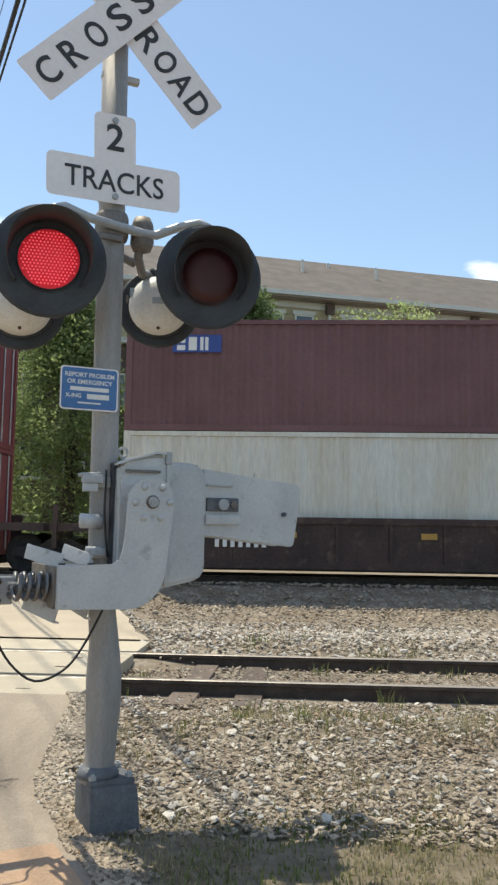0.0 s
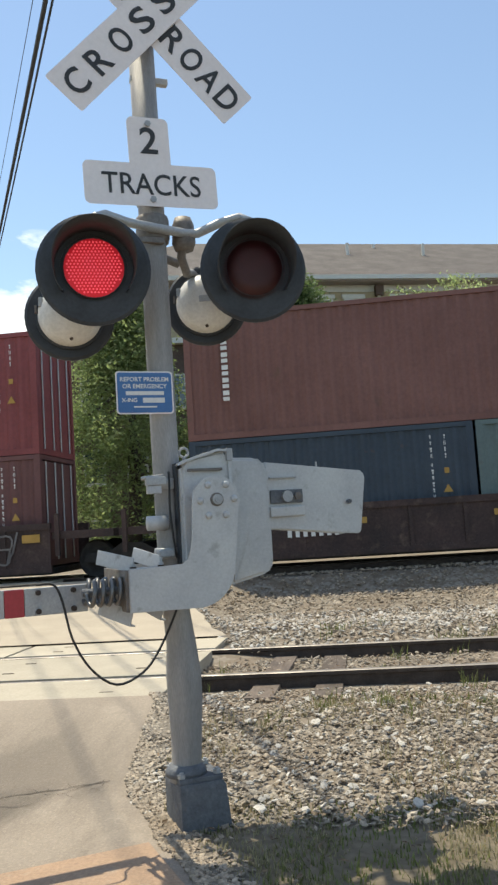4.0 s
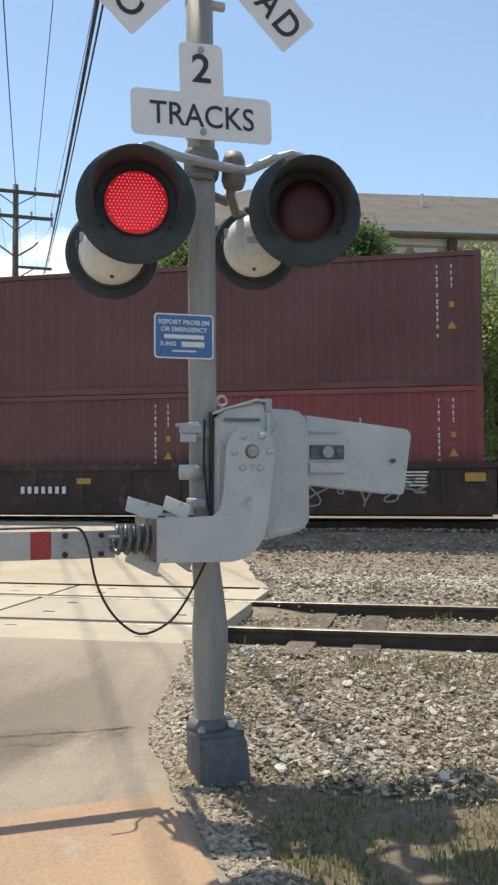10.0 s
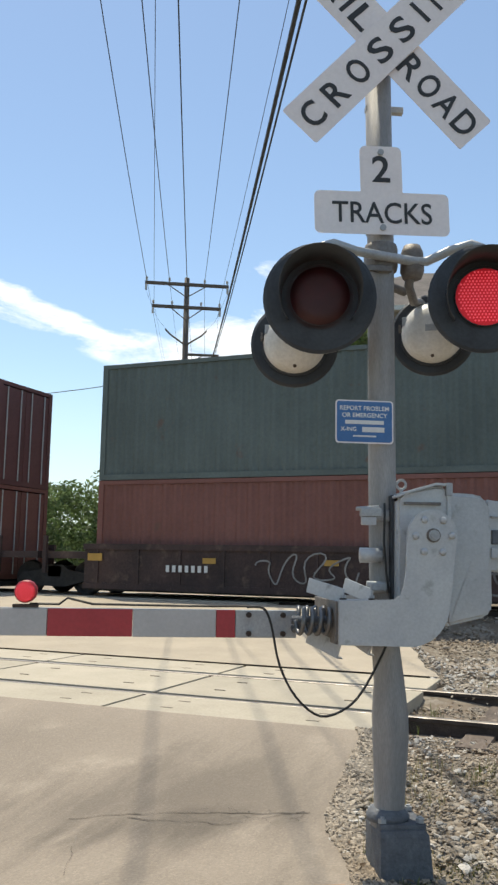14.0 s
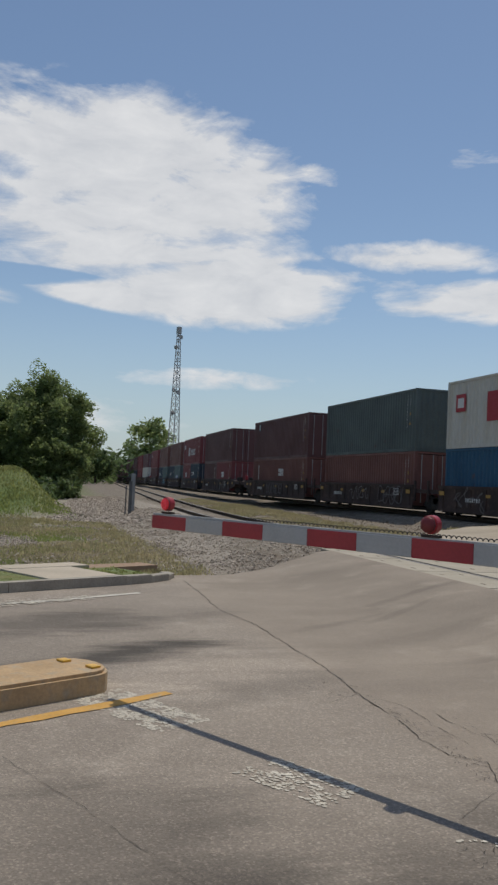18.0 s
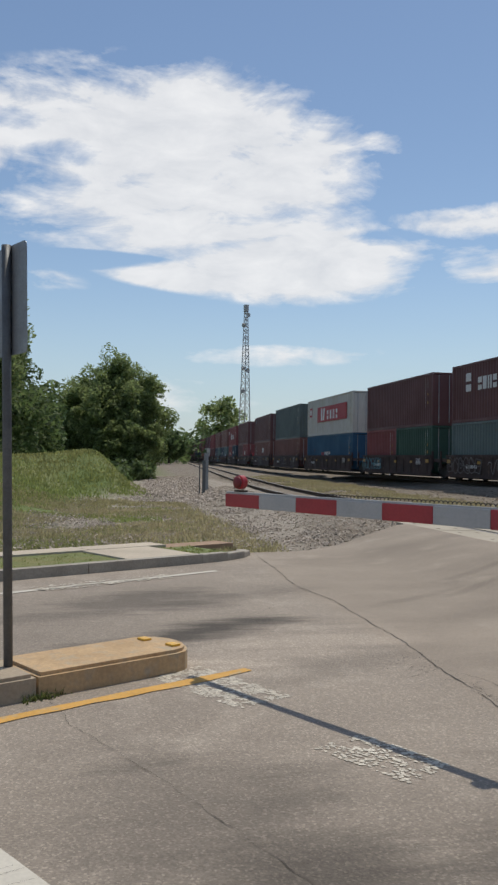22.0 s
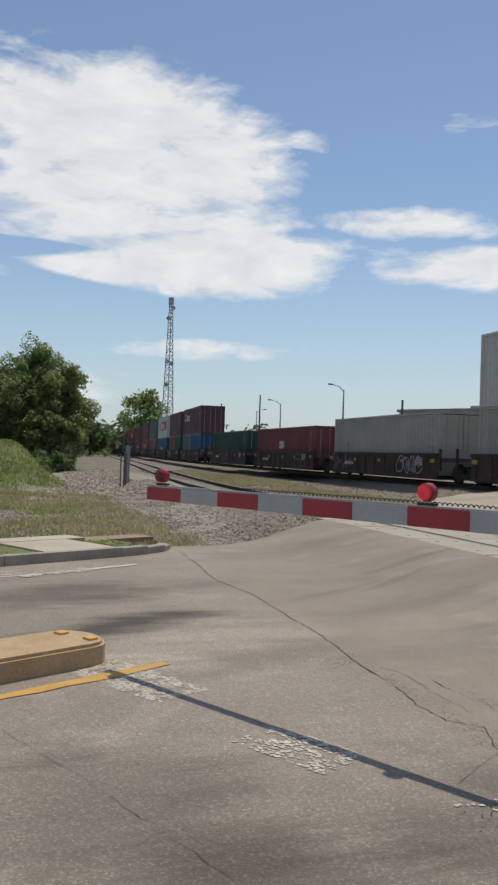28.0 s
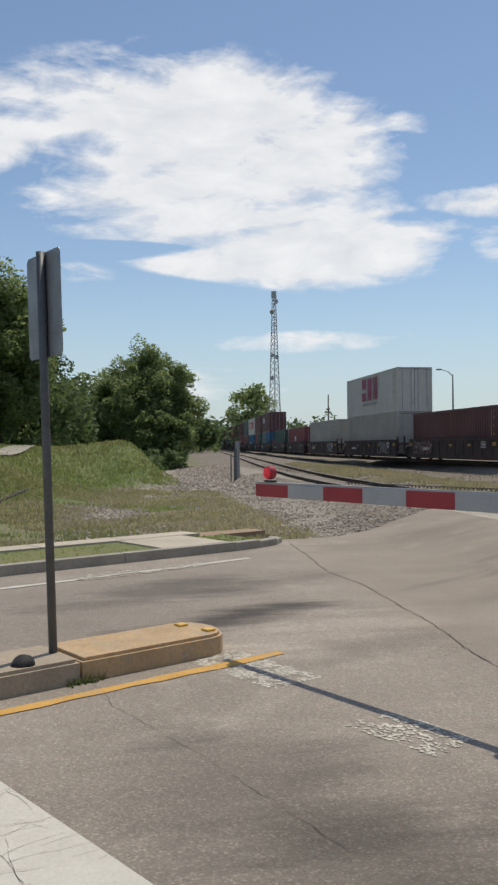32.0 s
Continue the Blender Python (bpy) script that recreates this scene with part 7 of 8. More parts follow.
    for k, (s0, s1, upper, lower) in enumerate(units):
        gl = s0 - units[k - 1][1] if k else 7.0
        gr = units[k + 1][0] - s1 if k + 1 < len(units) else 7.0
        well_car(s0, s1, k, gl, gr)
        z0, zj = TRAIN_Z + 0.32, 3.48 if 209 < s0 < 226 or -3 < s0 < -2 else 3.20
        cuts = [s0 + (s1 - s0) * j / len(lower) for j in range(len(lower) + 1)]
        for j, (coat, marks) in enumerate(lower):
            container(cuts[j] + (0.03 if j else 0), cuts[j + 1] - (0.03 if j + 1 < len(lower) else 0), z0, zj - z0, coat,
                      "%s corrugated shipping container in a well car" % COLOUR_WORD.get(coat, coat), doors=True, marks=marks)
        if upper:
            coat, marks = upper
            top = 6.0 if -3 < s0 < -2 else {"grey": 6.2, "white": 6.14}.get(coat, 6.08) + (zj - 3.2)
            container(s0, s1, zj + 0.01, top - zj, coat, "%s corrugated shipping container stacked on another" % COLOUR_WORD.get(coat, coat), doors=coat not in ("grey",), marks=marks)


build_train()

# ---- trees ----
def leaf_cloud(name, centres, per, spread, leaf, material, seed):
    """Many small leaf blades round clump centres, in one mesh."""
    rng = np.random.default_rng(seed)
    c = np.repeat(np.asarray(centres), per, 0)
    n = len(c)
    d = rng.normal(0, 1, (n, 3))
    d /= np.linalg.norm(d, axis=1)[:, None]
    p = c[:, :3] + d * (c[:, 3] * rng.uniform(0.25, 1.05, n) ** 0.6)[:, None] * spread
    base_v = [(-1, 0, 0), (0, -0.45, 0.08), (1, 0, 0), (0, 0.45, 0.08)]
    s = leaf * rng.uniform(0.6, 1.4, n)
    return many(name, base_v, [(0, 1, 2, 3)], p, np.stack([s, s, s], 1), rng.uniform(-1.2, 1.2, (n, 3)) * [1, 1, 2.6], material)


def tree(x, y, height, radius, seed, label, shape="round", material=None, leaf=0.16, clumps=150, per=42, base=None, low=0.22):
    rnd = random.Random(seed)
    z0 = (ground_z(x, y) if base is None else base) - 0.1
    t = tagged(empty("tree", pose(x, y, z0)), label, "tree")
    trunk_h = height * (0.55 if shape == "round" else 0.85)
    r0 = height * 0.022
    part("trunk", tube([(0, 0, 0), (0.02 * height * rnd.uniform(-1, 1), 0.02 * height * rnd.uniform(-1, 1), trunk_h * 0.5), (0, 0, trunk_h)], [r0 * 1.3, r0 * 0.85, r0 * 0.35], 10), BARK, t, smooth=True)
    cents = []
    for k in range(clumps):
        if shape == "cone":
            f = rnd.random() ** 0.75
            h = height * (low + (1 - low) * f)
            rr = radius * (1 - f) ** 0.75 * (0.9 + 0.2 * rnd.random()) + 0.1
            a, q = rnd.uniform(0, 6.283), rnd.random() ** 0.45
            cents.append((rr * q * math.cos(a), rr * q * math.sin(a), h - 0.25, 0.14 * height * (0.35 + 0.4 * rnd.random())))
        else:
            while True:
                p = Vector((rnd.uniform(-1, 1), rnd.uniform(-1, 1), rnd.uniform(-1, 1)))
                if 0.35 < p.length < 1:
                    break
            lump = 0.78 + 0.42 * noise.noise(p.normalized() * 2.2 + Vector((seed, 0, 0)))
            cz = height * (low + 1) / 2
            cents.append((p.x * radius * lump, p.y * radius * lump, cz + p.z * height * (1 - low) / 2 * lump, radius * rnd.uniform(0.10, 0.26)))
    for k in range(7):
        c = cents[rnd.randrange(len(cents))]
        h = trunk_h * rnd.uniform(0.35, 0.9)
        part("limb", tube([(0, 0, h), (c[0] * 0.45, c[1] * 0.45, h + (c[2] - h) * 0.6), (c[0] * 0.9, c[1] * 0.9, c[2])], [r0 * 0.5, r0 * 0.3, r0 * 0.1], 6), BARK, t)
    part("crown", leaf_cloud("crown", cents, per, 1.0, leaf, material or LEAF, seed), None, t, "leafy crown with gaps")
    return t


def build_trees():
    # before the apartment house
    tree(-1.1, 26.6, 10.1, 4.2, 21, "dense dark green pear tree beside the apartment house", "cone", LEAF, 0.075, 330, 150, 0.2, 0.04)
    tree(3.6, 26.2, 10.4, 3.4, 22, "sunlit pale green young tree beside the apartment house", "round", LEAF_PALE, 0.062, 330, 200, 0.2, 0.0)
    tree(-7.4, 26.0, 10.2, 4.0, 23, "green pear tree behind the railway", "cone", LEAF_MID, 0.075, 330, 140, 0.2, 0.03)
    tree(8.9, 27.5, 8.5, 2.4, 24, "green street tree beside the apartment house", "cone", LEAF, 0.09, 160, 80, 0.2, 0.1)
    tree(-13.4, 33.4, 7.0, 2.2, 25, "slender green tree behind the railway", "cone", LEAF_MID, 0.1, 150, 80, 0.2, 0.1)
    # left of the street
    tree(-42.0, -19.3, 17.6, 6.6, 31, "tall dark green oak on the grassy bank", "round", LEAF_MID, 0.15, 430, 160, None, 0.02)
    tree(-46.5, -14.6, 13.0, 4.6, 41, "dark green oak on the grassy bank", "round", LEAF_MID, 0.14, 330, 150, None, 0.0)
    tree(-50, -11.0, 11.0, 4.2, 32, "dark green tree on the grassy bank", "round", LEAF_MID, 0.14, 320, 150, None, 0.0)
    tree(-36, -21, 17.0, 6.5, 33, "tall dark green oak on the grassy bank", "round", LEAF_MID, 0.15, 290, 130, None, 0.10)
    tree(-58, -10.4, 10.4, 3.2, 37, "dark green tree behind the bank", "round", LEAF, 0.15, 240, 130, None, 0.02)
    tree(-66, -0.9, 10.9, 3.9, 34, "broad green tree close to the railway", "round", LEAF_MID, 0.125, 400, 190, -1.2, 0.0)
    tree(-69, -3.2, 10.4, 3.8, 35, "broad green tree close to the railway", "round", LEAF_MID, 0.125, 380, 190, -1.2, 0.0)
    tree(-63, -0.9, 6.5, 2.6, 40, "low bushy green tree close to the railway", "round", LEAF_MID, 0.125, 190, 170, -1.2, 0.0)
    tree(-76, -8.5, 7.6, 4.4, 36, "low green tree behind the bank", "round", LEAF_MID, 0.22, 200, 60, 0.1, 0.0)
    tree(-226, 32.5, 19.0, 8.0, 38, "airy tree behind the distant railway", "round", LEAF_PALE, 0.5, 120, 40, 0.0, 0.15)
    tree(-190, 15, 8.5, 5.0, 39, "distant green tree by the track", "round", LEAF, 0.4, 110, 36, 0.0, 0.05)
    rnd = random.Random(83)
    cents = []
    for k in range(420):
        yaw, d = radians(rnd.uniform(89, 124)), rnd.uniform(85, 125)
        h = 5.6 + 1.6 * noise.noise((yaw * 12, 3, 0))
        cents.append((1.0 - math.sin(yaw) * d, -4.2 + math.cos(yaw) * d, h * rnd.uniform(0.0, 1.0), rnd.uniform(0.9, 1.9)))
    for k in range(330):
        yaw, d = radians(rnd.uniform(91.5, 116)), rnd.uniform(52, 66)
        h = 5.2 + 1.4 * noise.noise((yaw * 15, 9, 0))
        cents.append((1.0 - math.sin(yaw) * d, -4.2 + math.cos(yaw) * d, 0.6 + h * rnd.uniform(0.0, 1.0), rnd.uniform(0.7, 1.3)))
    for k in range(260):
        x = -rnd.uniform(50, 170)
        cents.append((x, bend_near(x) - rnd.uniform(2.2, 10) - 0.02 * (-x - 50), rnd.uniform(-0.3, 0.7), rnd.uniform(0.4, 1.0)))
    for k in range(190):
        yaw, d = radians(rnd.uniform(6, 26)), rnd.uniform(50, 57)
        h = 4.6 + 1.0 * noise.noise((yaw * 14, 2, 0))
        cents.append((1.0 - math.sin(yaw) * d, -4.2 + math.cos(yaw) * d, h * rnd.uniform(0.0, 1.0), rnd.uniform(0.6, 1.2)))
    for k in range(260):
        yaw, d = radians(rnd.uniform(25.5, 42)), rnd.uniform(64, 82)
        h = 6.4 + 1.0 * noise.noise((yaw * 14, 6, 0))
        cents.append((1.0 - math.sin(yaw) * d, -4.2 + math.cos(yaw) * d, h * rnd.uniform(0.0, 1.0), rnd.uniform(0.7, 1.5)))
    ob = new("hedge", leaf_cloud("hedge", cents, 110, 1.0, 0.21, LEAF, 84))
    tagged(ob, "green thickets behind the bank and the railway", "hedge", kind="stuff")
    # far woods behind the railway, along the horizon
    rnd = random.Random(77)
    cents = []
    for k in range(1000):
        yaw = radians(rnd.uniform(-30, 112))
        d = rnd.uniform(200, 300)
        h = 6.5 + 2.5 * noise.noise((yaw * 9, 0, 0)) + rnd.uniform(-1, 1)
        cents.append((-math.sin(yaw) * d, math.cos(yaw) * d, h * rnd.uniform(0.1, 1.0), rnd.uniform(2.0, 4.2)))
    ob = new("far_woods", leaf_cloud("far_woods", cents, 60, 1.0, 0.8, LEAF, 78))
    tagged(ob, "distant belt of green trees along the horizon", "woods", kind="stuff")


# ---- apartment house ----
def hip_roof(x0, x1, y0, y1, z0, ridge0, ridge1, ridge_y, ridge_z, thick=0.18):
    """A hipped roof with a thick edge."""
    bm = bmesh.new()
    low = [bm.verts.new(p) for p in ((x0, y0, z0 - thick), (x1, y0, z0 - thick), (x1, y1, z0 - thick), (x0, y1, z0 - thick))]
    a = [bm.verts.new(p) for p in ((x0, y0, z0), (x1, y0, z0), (x1, y1, z0), (x0, y1, z0))]
    b = [bm.verts.new(p) for p in ((ridge0, ridge_y, ridge_z), (ridge1, ridge_y, ridge_z))]
    bm.faces.new(low[::-1])
    for k in range(4):
        bm.faces.new((low[k], low[(k + 1) % 4], a[(k + 1) % 4], a[k]))
    bm.faces.new((a[0], a[1], b[1], b[0])), bm.faces.new((a[2], a[3], b[0], b[1])), bm.faces.new((a[3], a[0], b[0])), bm.faces.new((a[1], a[2], b[1]))
    return bm


def build_house():
    """Tan sided house; local x along the front, the front face at y = 0."""
    hs = tagged(empty("apartment_house", pose(0.7, 34.5, 0.0, 0, 0, 18.5)), "tan apartment house with a brown hip roof and paired windows", "apartment house")
    part("wall", box(-5.8, 0, -0.5, 62, 13, 12.15), WALL_TAN, hs, "tan sided wall")
    part("wall", box(-12.6, -0.6, -0.5, -5.82, 12, 9.3), WALL_BROWN, hs, "dark brown brick wall")
    part("wall", box(-12.6, 0.2, 9.3, -5.82, 12, 12.15), WALL_TAN, hs, "tan upper wall")
    part("roof", hip_roof(-13.3, 63, -0.75, 13.8, 12.32, -6.6, 56, 6.0, 16.1), ROOF, hs, "brown shingle hip roof")
    part("eave", box(-13.4, -0.86, 12.10, 63, -0.755, 12.30, 0.0), TRIM, hs)
    part("soffit", box(-13.2, -0.74, 12.04, 62.9, 0.3, 12.12, 0.0), BRICK_PALE, hs)
    part("eave", box(-13.0, -0.95, 9.28, -5.7, 0.19, 9.52, 0.0), TRIM, hs, "white porch eave")
    part("frieze", box(-5.75, -0.05, 11.72, 61.9, -0.004, 12.03), TRIM, hs)
    part("corner_board", box(-5.84, -0.06, -0.4, -5.62, -0.004, 11.7), TRIM, hs)
    for x, y, h in ((-2.6, 2.6, 0.55), (1.6, 3.4, 0.6), (3.6, 5.0, 0.2), (5.6, 3.2, 0.6), (13.0, 3.0, 0.6)):
        z = 12.32 + (y + 0.75) * 3.78 / 6.75
        part("roof_vent", tube([(x, y, z - 0.05), (x, y, z + h)], 0.09, 8), TRIM, hs)
    for x in (1.78, 9.4, 17.0):
        part("downspout", box(x - 0.07, -0.16, 0, x + 0.07, -0.055, 11.7, 0.0), TRIM, hs)
        part("rain_head", box(x - 0.2, -0.3, 11.5, x + 0.2, -0.06, 11.98, 0.03), WALL_BROWN, hs)
    # siding boards as low ribs
    bm = bmesh.new()
    for k in range(60):
        z = 0.2 + k * 0.19
        box(-5.6, -0.018, z, 30, -0.001, z + 0.022, 0.0, bm)
    part("siding", bm, WALL_TAN, hs)

    frame_bm = bmesh.new()
    w, h = 0.92, 1.48
    for x0, z0, x1, z1 in ((-w / 2, 0, -w / 2 + 0.08, h), (w / 2 - 0.08, 0, w / 2, h), (-w / 2 + 0.08, 0, w / 2 - 0.08, 0.08), (-w / 2 + 0.08, h - 0.08, w / 2 - 0.08, h), (-w / 2 + 0.08, h / 2 - 0.035, w / 2 - 0.08, h / 2 + 0.035)):
        box(x0, -0.07, z0, x1, 0.03, z1, 0.0, frame_bm)
    frame_me = mesh_of("window_frame", frame_bm, TRIM)
    pane = mesh_of("pane", box(-w / 2 + 0.07, -0.03, 0.07, w / 2 - 0.07, -0.022, h - 0.07), GLASS)
    blind = mesh_of("blind", box(-w / 2 + 0.08, -0.042, h * 0.56, w / 2 - 0.08, -0.034, h - 0.08), BRICK_PALE)
    sill = mesh_of("window_sill", box(-w / 2 - 0.08, -0.12, -0.09, w / 2 + 0.08, 0.0, 0.0), TRIM)
    head = mesh_of("window_head", box(-w / 2 - 0.1, -0.10, h, w / 2 + 0.1, 0.0, h + 0.18), TRIM)
    xs = []
    for k in range(8):
        xs += [-0.92 + 3.8 * k, 0.54 + 3.8 * k]
    xs = [-4.4] + xs
    rnd = random.Random(5)
    for z in (9.92, 6.76, 3.6, 0.5):
        for x in xs:
            win = part("window", frame_me, None, hs, m=pose(x, -0.02, z))
            part("pane", pane, None, win), part("window_sill", sill, None, win), part("window_head", head, None, win)
            if rnd.random() < 0.4:
                part("blind", blind, None, win)
    for z in (6.5, 3.35, 0.4):
        for x in (-11.6, -9.8, -8.0):
            win = part("window", frame_me, None, hs, m=pose(x, -0.62, z))
            part("pane", pane, None, win), part("window_sill", sill, None, win)


# ---- poles, wires, towers ----
def utility_pole(x, y, h, turn, label, arms=((0.0, 1.95), (1.1, 1.6)), low_gear=True):
    p = tagged(empty("utility_pole", pose(x, y, 0, 0, 0, turn)), label, "utility pole")
    part("pole", tube([(0, 0, -0.5), (0, 0, h * 0.5), (0, 0, h + 0.35)], [0.19, 0.16, 0.12], 12), POLE_WOOD, p, smooth=True)
    ins = mesh_of("insulator", lathe([(0.03, 0.0), (0.03, 0.06), (0.06, 0.08), (0.045, 0.13), (0.065, 0.15), (0.04, 0.21), (0.0, 0.22)], 10), GREY_WALL)
    for drop, half in arms:
        part("crossarm", box(-half, -0.18, h - drop - 0.07, half, -0.06, h - drop + 0.07, 0.01), POLE_WOOD, p)
        for s in (-1, 1):
            part("brace", tube([(s * half * 0.45, -0.13, h - drop - 0.06), (0, -0.13, h - drop - 0.62)], 0.025, 6), POLE_WOOD, p)
            for f in (0.96, 0.42):
                part("insulator", ins, None, p, m=pose(s * half * f, -0.12, h - drop + 0.07))
            part("hanger", tube([(s * half * 0.97, -0.12, h - drop - 0.05), (s * half * 0.97, -0.12, h - drop - 0.35)], 0.05, 8), GREY_WALL, p)
    if low_gear:
        part("crossarm", box(-1.42, -0.16, h - 4.32, 1.42, -0.05, h - 4.2, 0.01), POLE_WOOD, p)
        part("crossarm", box(0.1, -0.16, h - 3.38, 1.55, -0.06, h - 3.27, 0.01), POLE_WOOD, p)
        for s in (-1, 1):
            part("brace", tube([(s * 0.7, -0.12, h - 4.3), (0, -0.12, h - 4.75)], 0.025, 6), POLE_WOOD, p)
            part("insulator", ins, None, p, m=pose(s * 1.38, -0.10, h - 4.2))
            part("jumper", tube([(s * 1.9, -0.12, h - 0.35), (s * 1.35, -0.16, h - 1.7), (s * 0.9, -0.2, h - 2.2)], 0.006, 5), CABLE, p)
        part("transformer_bracket", tube([(0.0, -0.15, h - 3.9), (0.75, -0.18, h - 3.4)], 0.03, 6), POLE_WOOD, p)
        for s in (-1, 1):
            part("bracket", tube([(0, -0.1, h - 2.9), (s * 0.7, -0.2, h - 2.45), (s * 0.95, -0.2, h - 2.2)], 0.04, 6), POLE_WOOD, p)
    return p


def wire(a, b, sag, r, label="thin dark overhead wire", n_p=24):
    pts = []
    for k in range(n_p + 1):
        f = k / n_p
        p = Vector(a).lerp(Vector(b), f)
        p.z -= 4 * sag * f * (1 - f)
        pts.append(p)
    tagged(part("overhead_wire", tube(pts, r, 6), CABLE), label, "wire", "overhead wires")


POLE_A, POLE_B = Vector((-16.4, 30.0)), Vector((6.3, -13.0))


def build_poles():
    turn = 30.0
    utility_pole(POLE_A.x, POLE_A.y, 13.9, turn, "weathered wooden utility pole with two crossarms")
    utility_pole(POLE_B.x, POLE_B.y, 13.9, turn, "weathered wooden utility pole with two crossarms", ((0.0, 3.15), (1.1, 2.2)))
    utility_pole(-41.0, 36.5, 13.2, 60, "wooden utility pole behind the train", ((0.0, 1.3), (1.1, 1.0)), False)
    q = Vector((0.866, 0.5))
    for off, far, z, sag, r in ((-1.87, -3.05, 14.1, 0.7, 0.014), (-0.82, -2.3, 14.1, 0.8, 0.014), (0.0, -1.55, 14.1, 0.8, 0.018), (0.82, 0.4, 14.1, 0.8, 0.012), (-1.5, -0.7, 13.0, 0.7, 0.008), (1.5, 1.5, 13.0, 0.7, 0.008)):
        a, b = POLE_A + q * off, POLE_B + q * far
        wire((a.x, a.y, z), (b.x, b.y, z - 0.2), sag, r)
        c = Vector((-28.2, 55.0)) + q * off
        wire((a.x, a.y, z), (c.x, c.y, z), sag * 0.4, r * 0.6, n_p=12)
    # telephone cables slung low over the crossing
    wire((-15.06, 30.0, 10.2), (6.27, -13.0, 4.4), 0.5, 0.023, "thick black overhead cable")
    wire((-15.00, 30.03, 10.24), (6.36, -13.0, 4.45), 0.48, 0.012, "black overhead cable beside a thicker one")
    a = POLE_A + q * 1.2
    wire((a.x, a.y, 10.0), (-41, 36.5, 11.0), 0.5, 0.02, "dark cable to the pole behind the train")
    utility_pole(-28.2, 55.0, 13.9, turn, "distant wooden utility pole")


def lattice(x, y, h, w0, w1, label, guyed=False):
    t = tagged(empty("radio_tower", pose(x, y, 0, 0, 0, 20)), label, "radio tower")
    n_s = 24
    feet = [(math.cos(radians(90 + 120 * k)), math.sin(radians(90 + 120 * k))) for k in range(3)]
    for c, s in feet:
        part("leg", tube([(c * w0, s * w0, 0), (c * w1, s * w1, h)], [0.16 if not guyed else 0.05, 0.08 if not guyed else 0.04], 6), TOWER, t)
    bm = bmesh.new()
    for j in range(n_s):
        f0, f1 = j / n_s, (j + 1) / n_s
        a, b = w0 + (w1 - w0) * f0, w0 + (w1 - w0) * f1
        for k in range(3):
            c, d = feet[k], feet[(k + 1) % 3]
            tube([(c[0] * a, c[1] * a, h * f0), (d[0] * b, d[1] * b, h * f1)], 0.05 if not guyed else 0.014, 4, bm, False)
            tube([(d[0] * a, d[1] * a, h * f0), (c[0] * b, c[1] * b, h * f1)], 0.05 if not guyed else 0.014, 4, bm, False)
    part("lacing", bm, TOWER, t)
    if not guyed:
        for z, a in ((h * 0.96, 0), (h * 0.90, 180), (h * 0.62, 180), (h * 0.60, 0), (h * 0.47, 180)):
            part("antenna", lathe([(0.0, 0.0), (0.45, 0.12), (0.6, 0.4), (0.55, 0.42), (0.0, 0.3)], 14), TOWER, t, m=pose(w1 * 1.6 * math.cos(radians(a)), w1 * 1.6 * math.sin(radians(a)), z, 90, 0, a + 90))
        part("panel_antenna", box(-0.5, -0.5, h * 0.985, 0.5, 0.5, h * 1.03, 0.05), TOWER, t)
    else:
        part("spike", tube([(0, 0, h), (0, 0, h * 1.05)], 0.03, 6), TOWER, t)


def street_lamp(x, y, h, turn):
    p = tagged(empty("street_lamp", pose(x, y, 0, 0, 0, turn)), "tall grey street lamp with one arm", "street lamp")
    part("pole", tube([(0, 0, 0), (0, 0, h)], [0.12, 0.07], 10), POST, p, smooth=True)
    part("arm", tube([(0, 0, h - 0.2), (0.8, 0, h + 0.25), (2.0, 0, h + 0.4)], 0.04, 8), POST, p)
    part("lamp_head", box(1.9, -0.14, h + 0.33, 2.6, 0.14, h + 0.46, 0.04), POST, p)


def at_yaw(yaw, d):
    return 1.0 - math.sin(radians(yaw)) * d, -4.2 + math.cos(radians(yaw)) * d


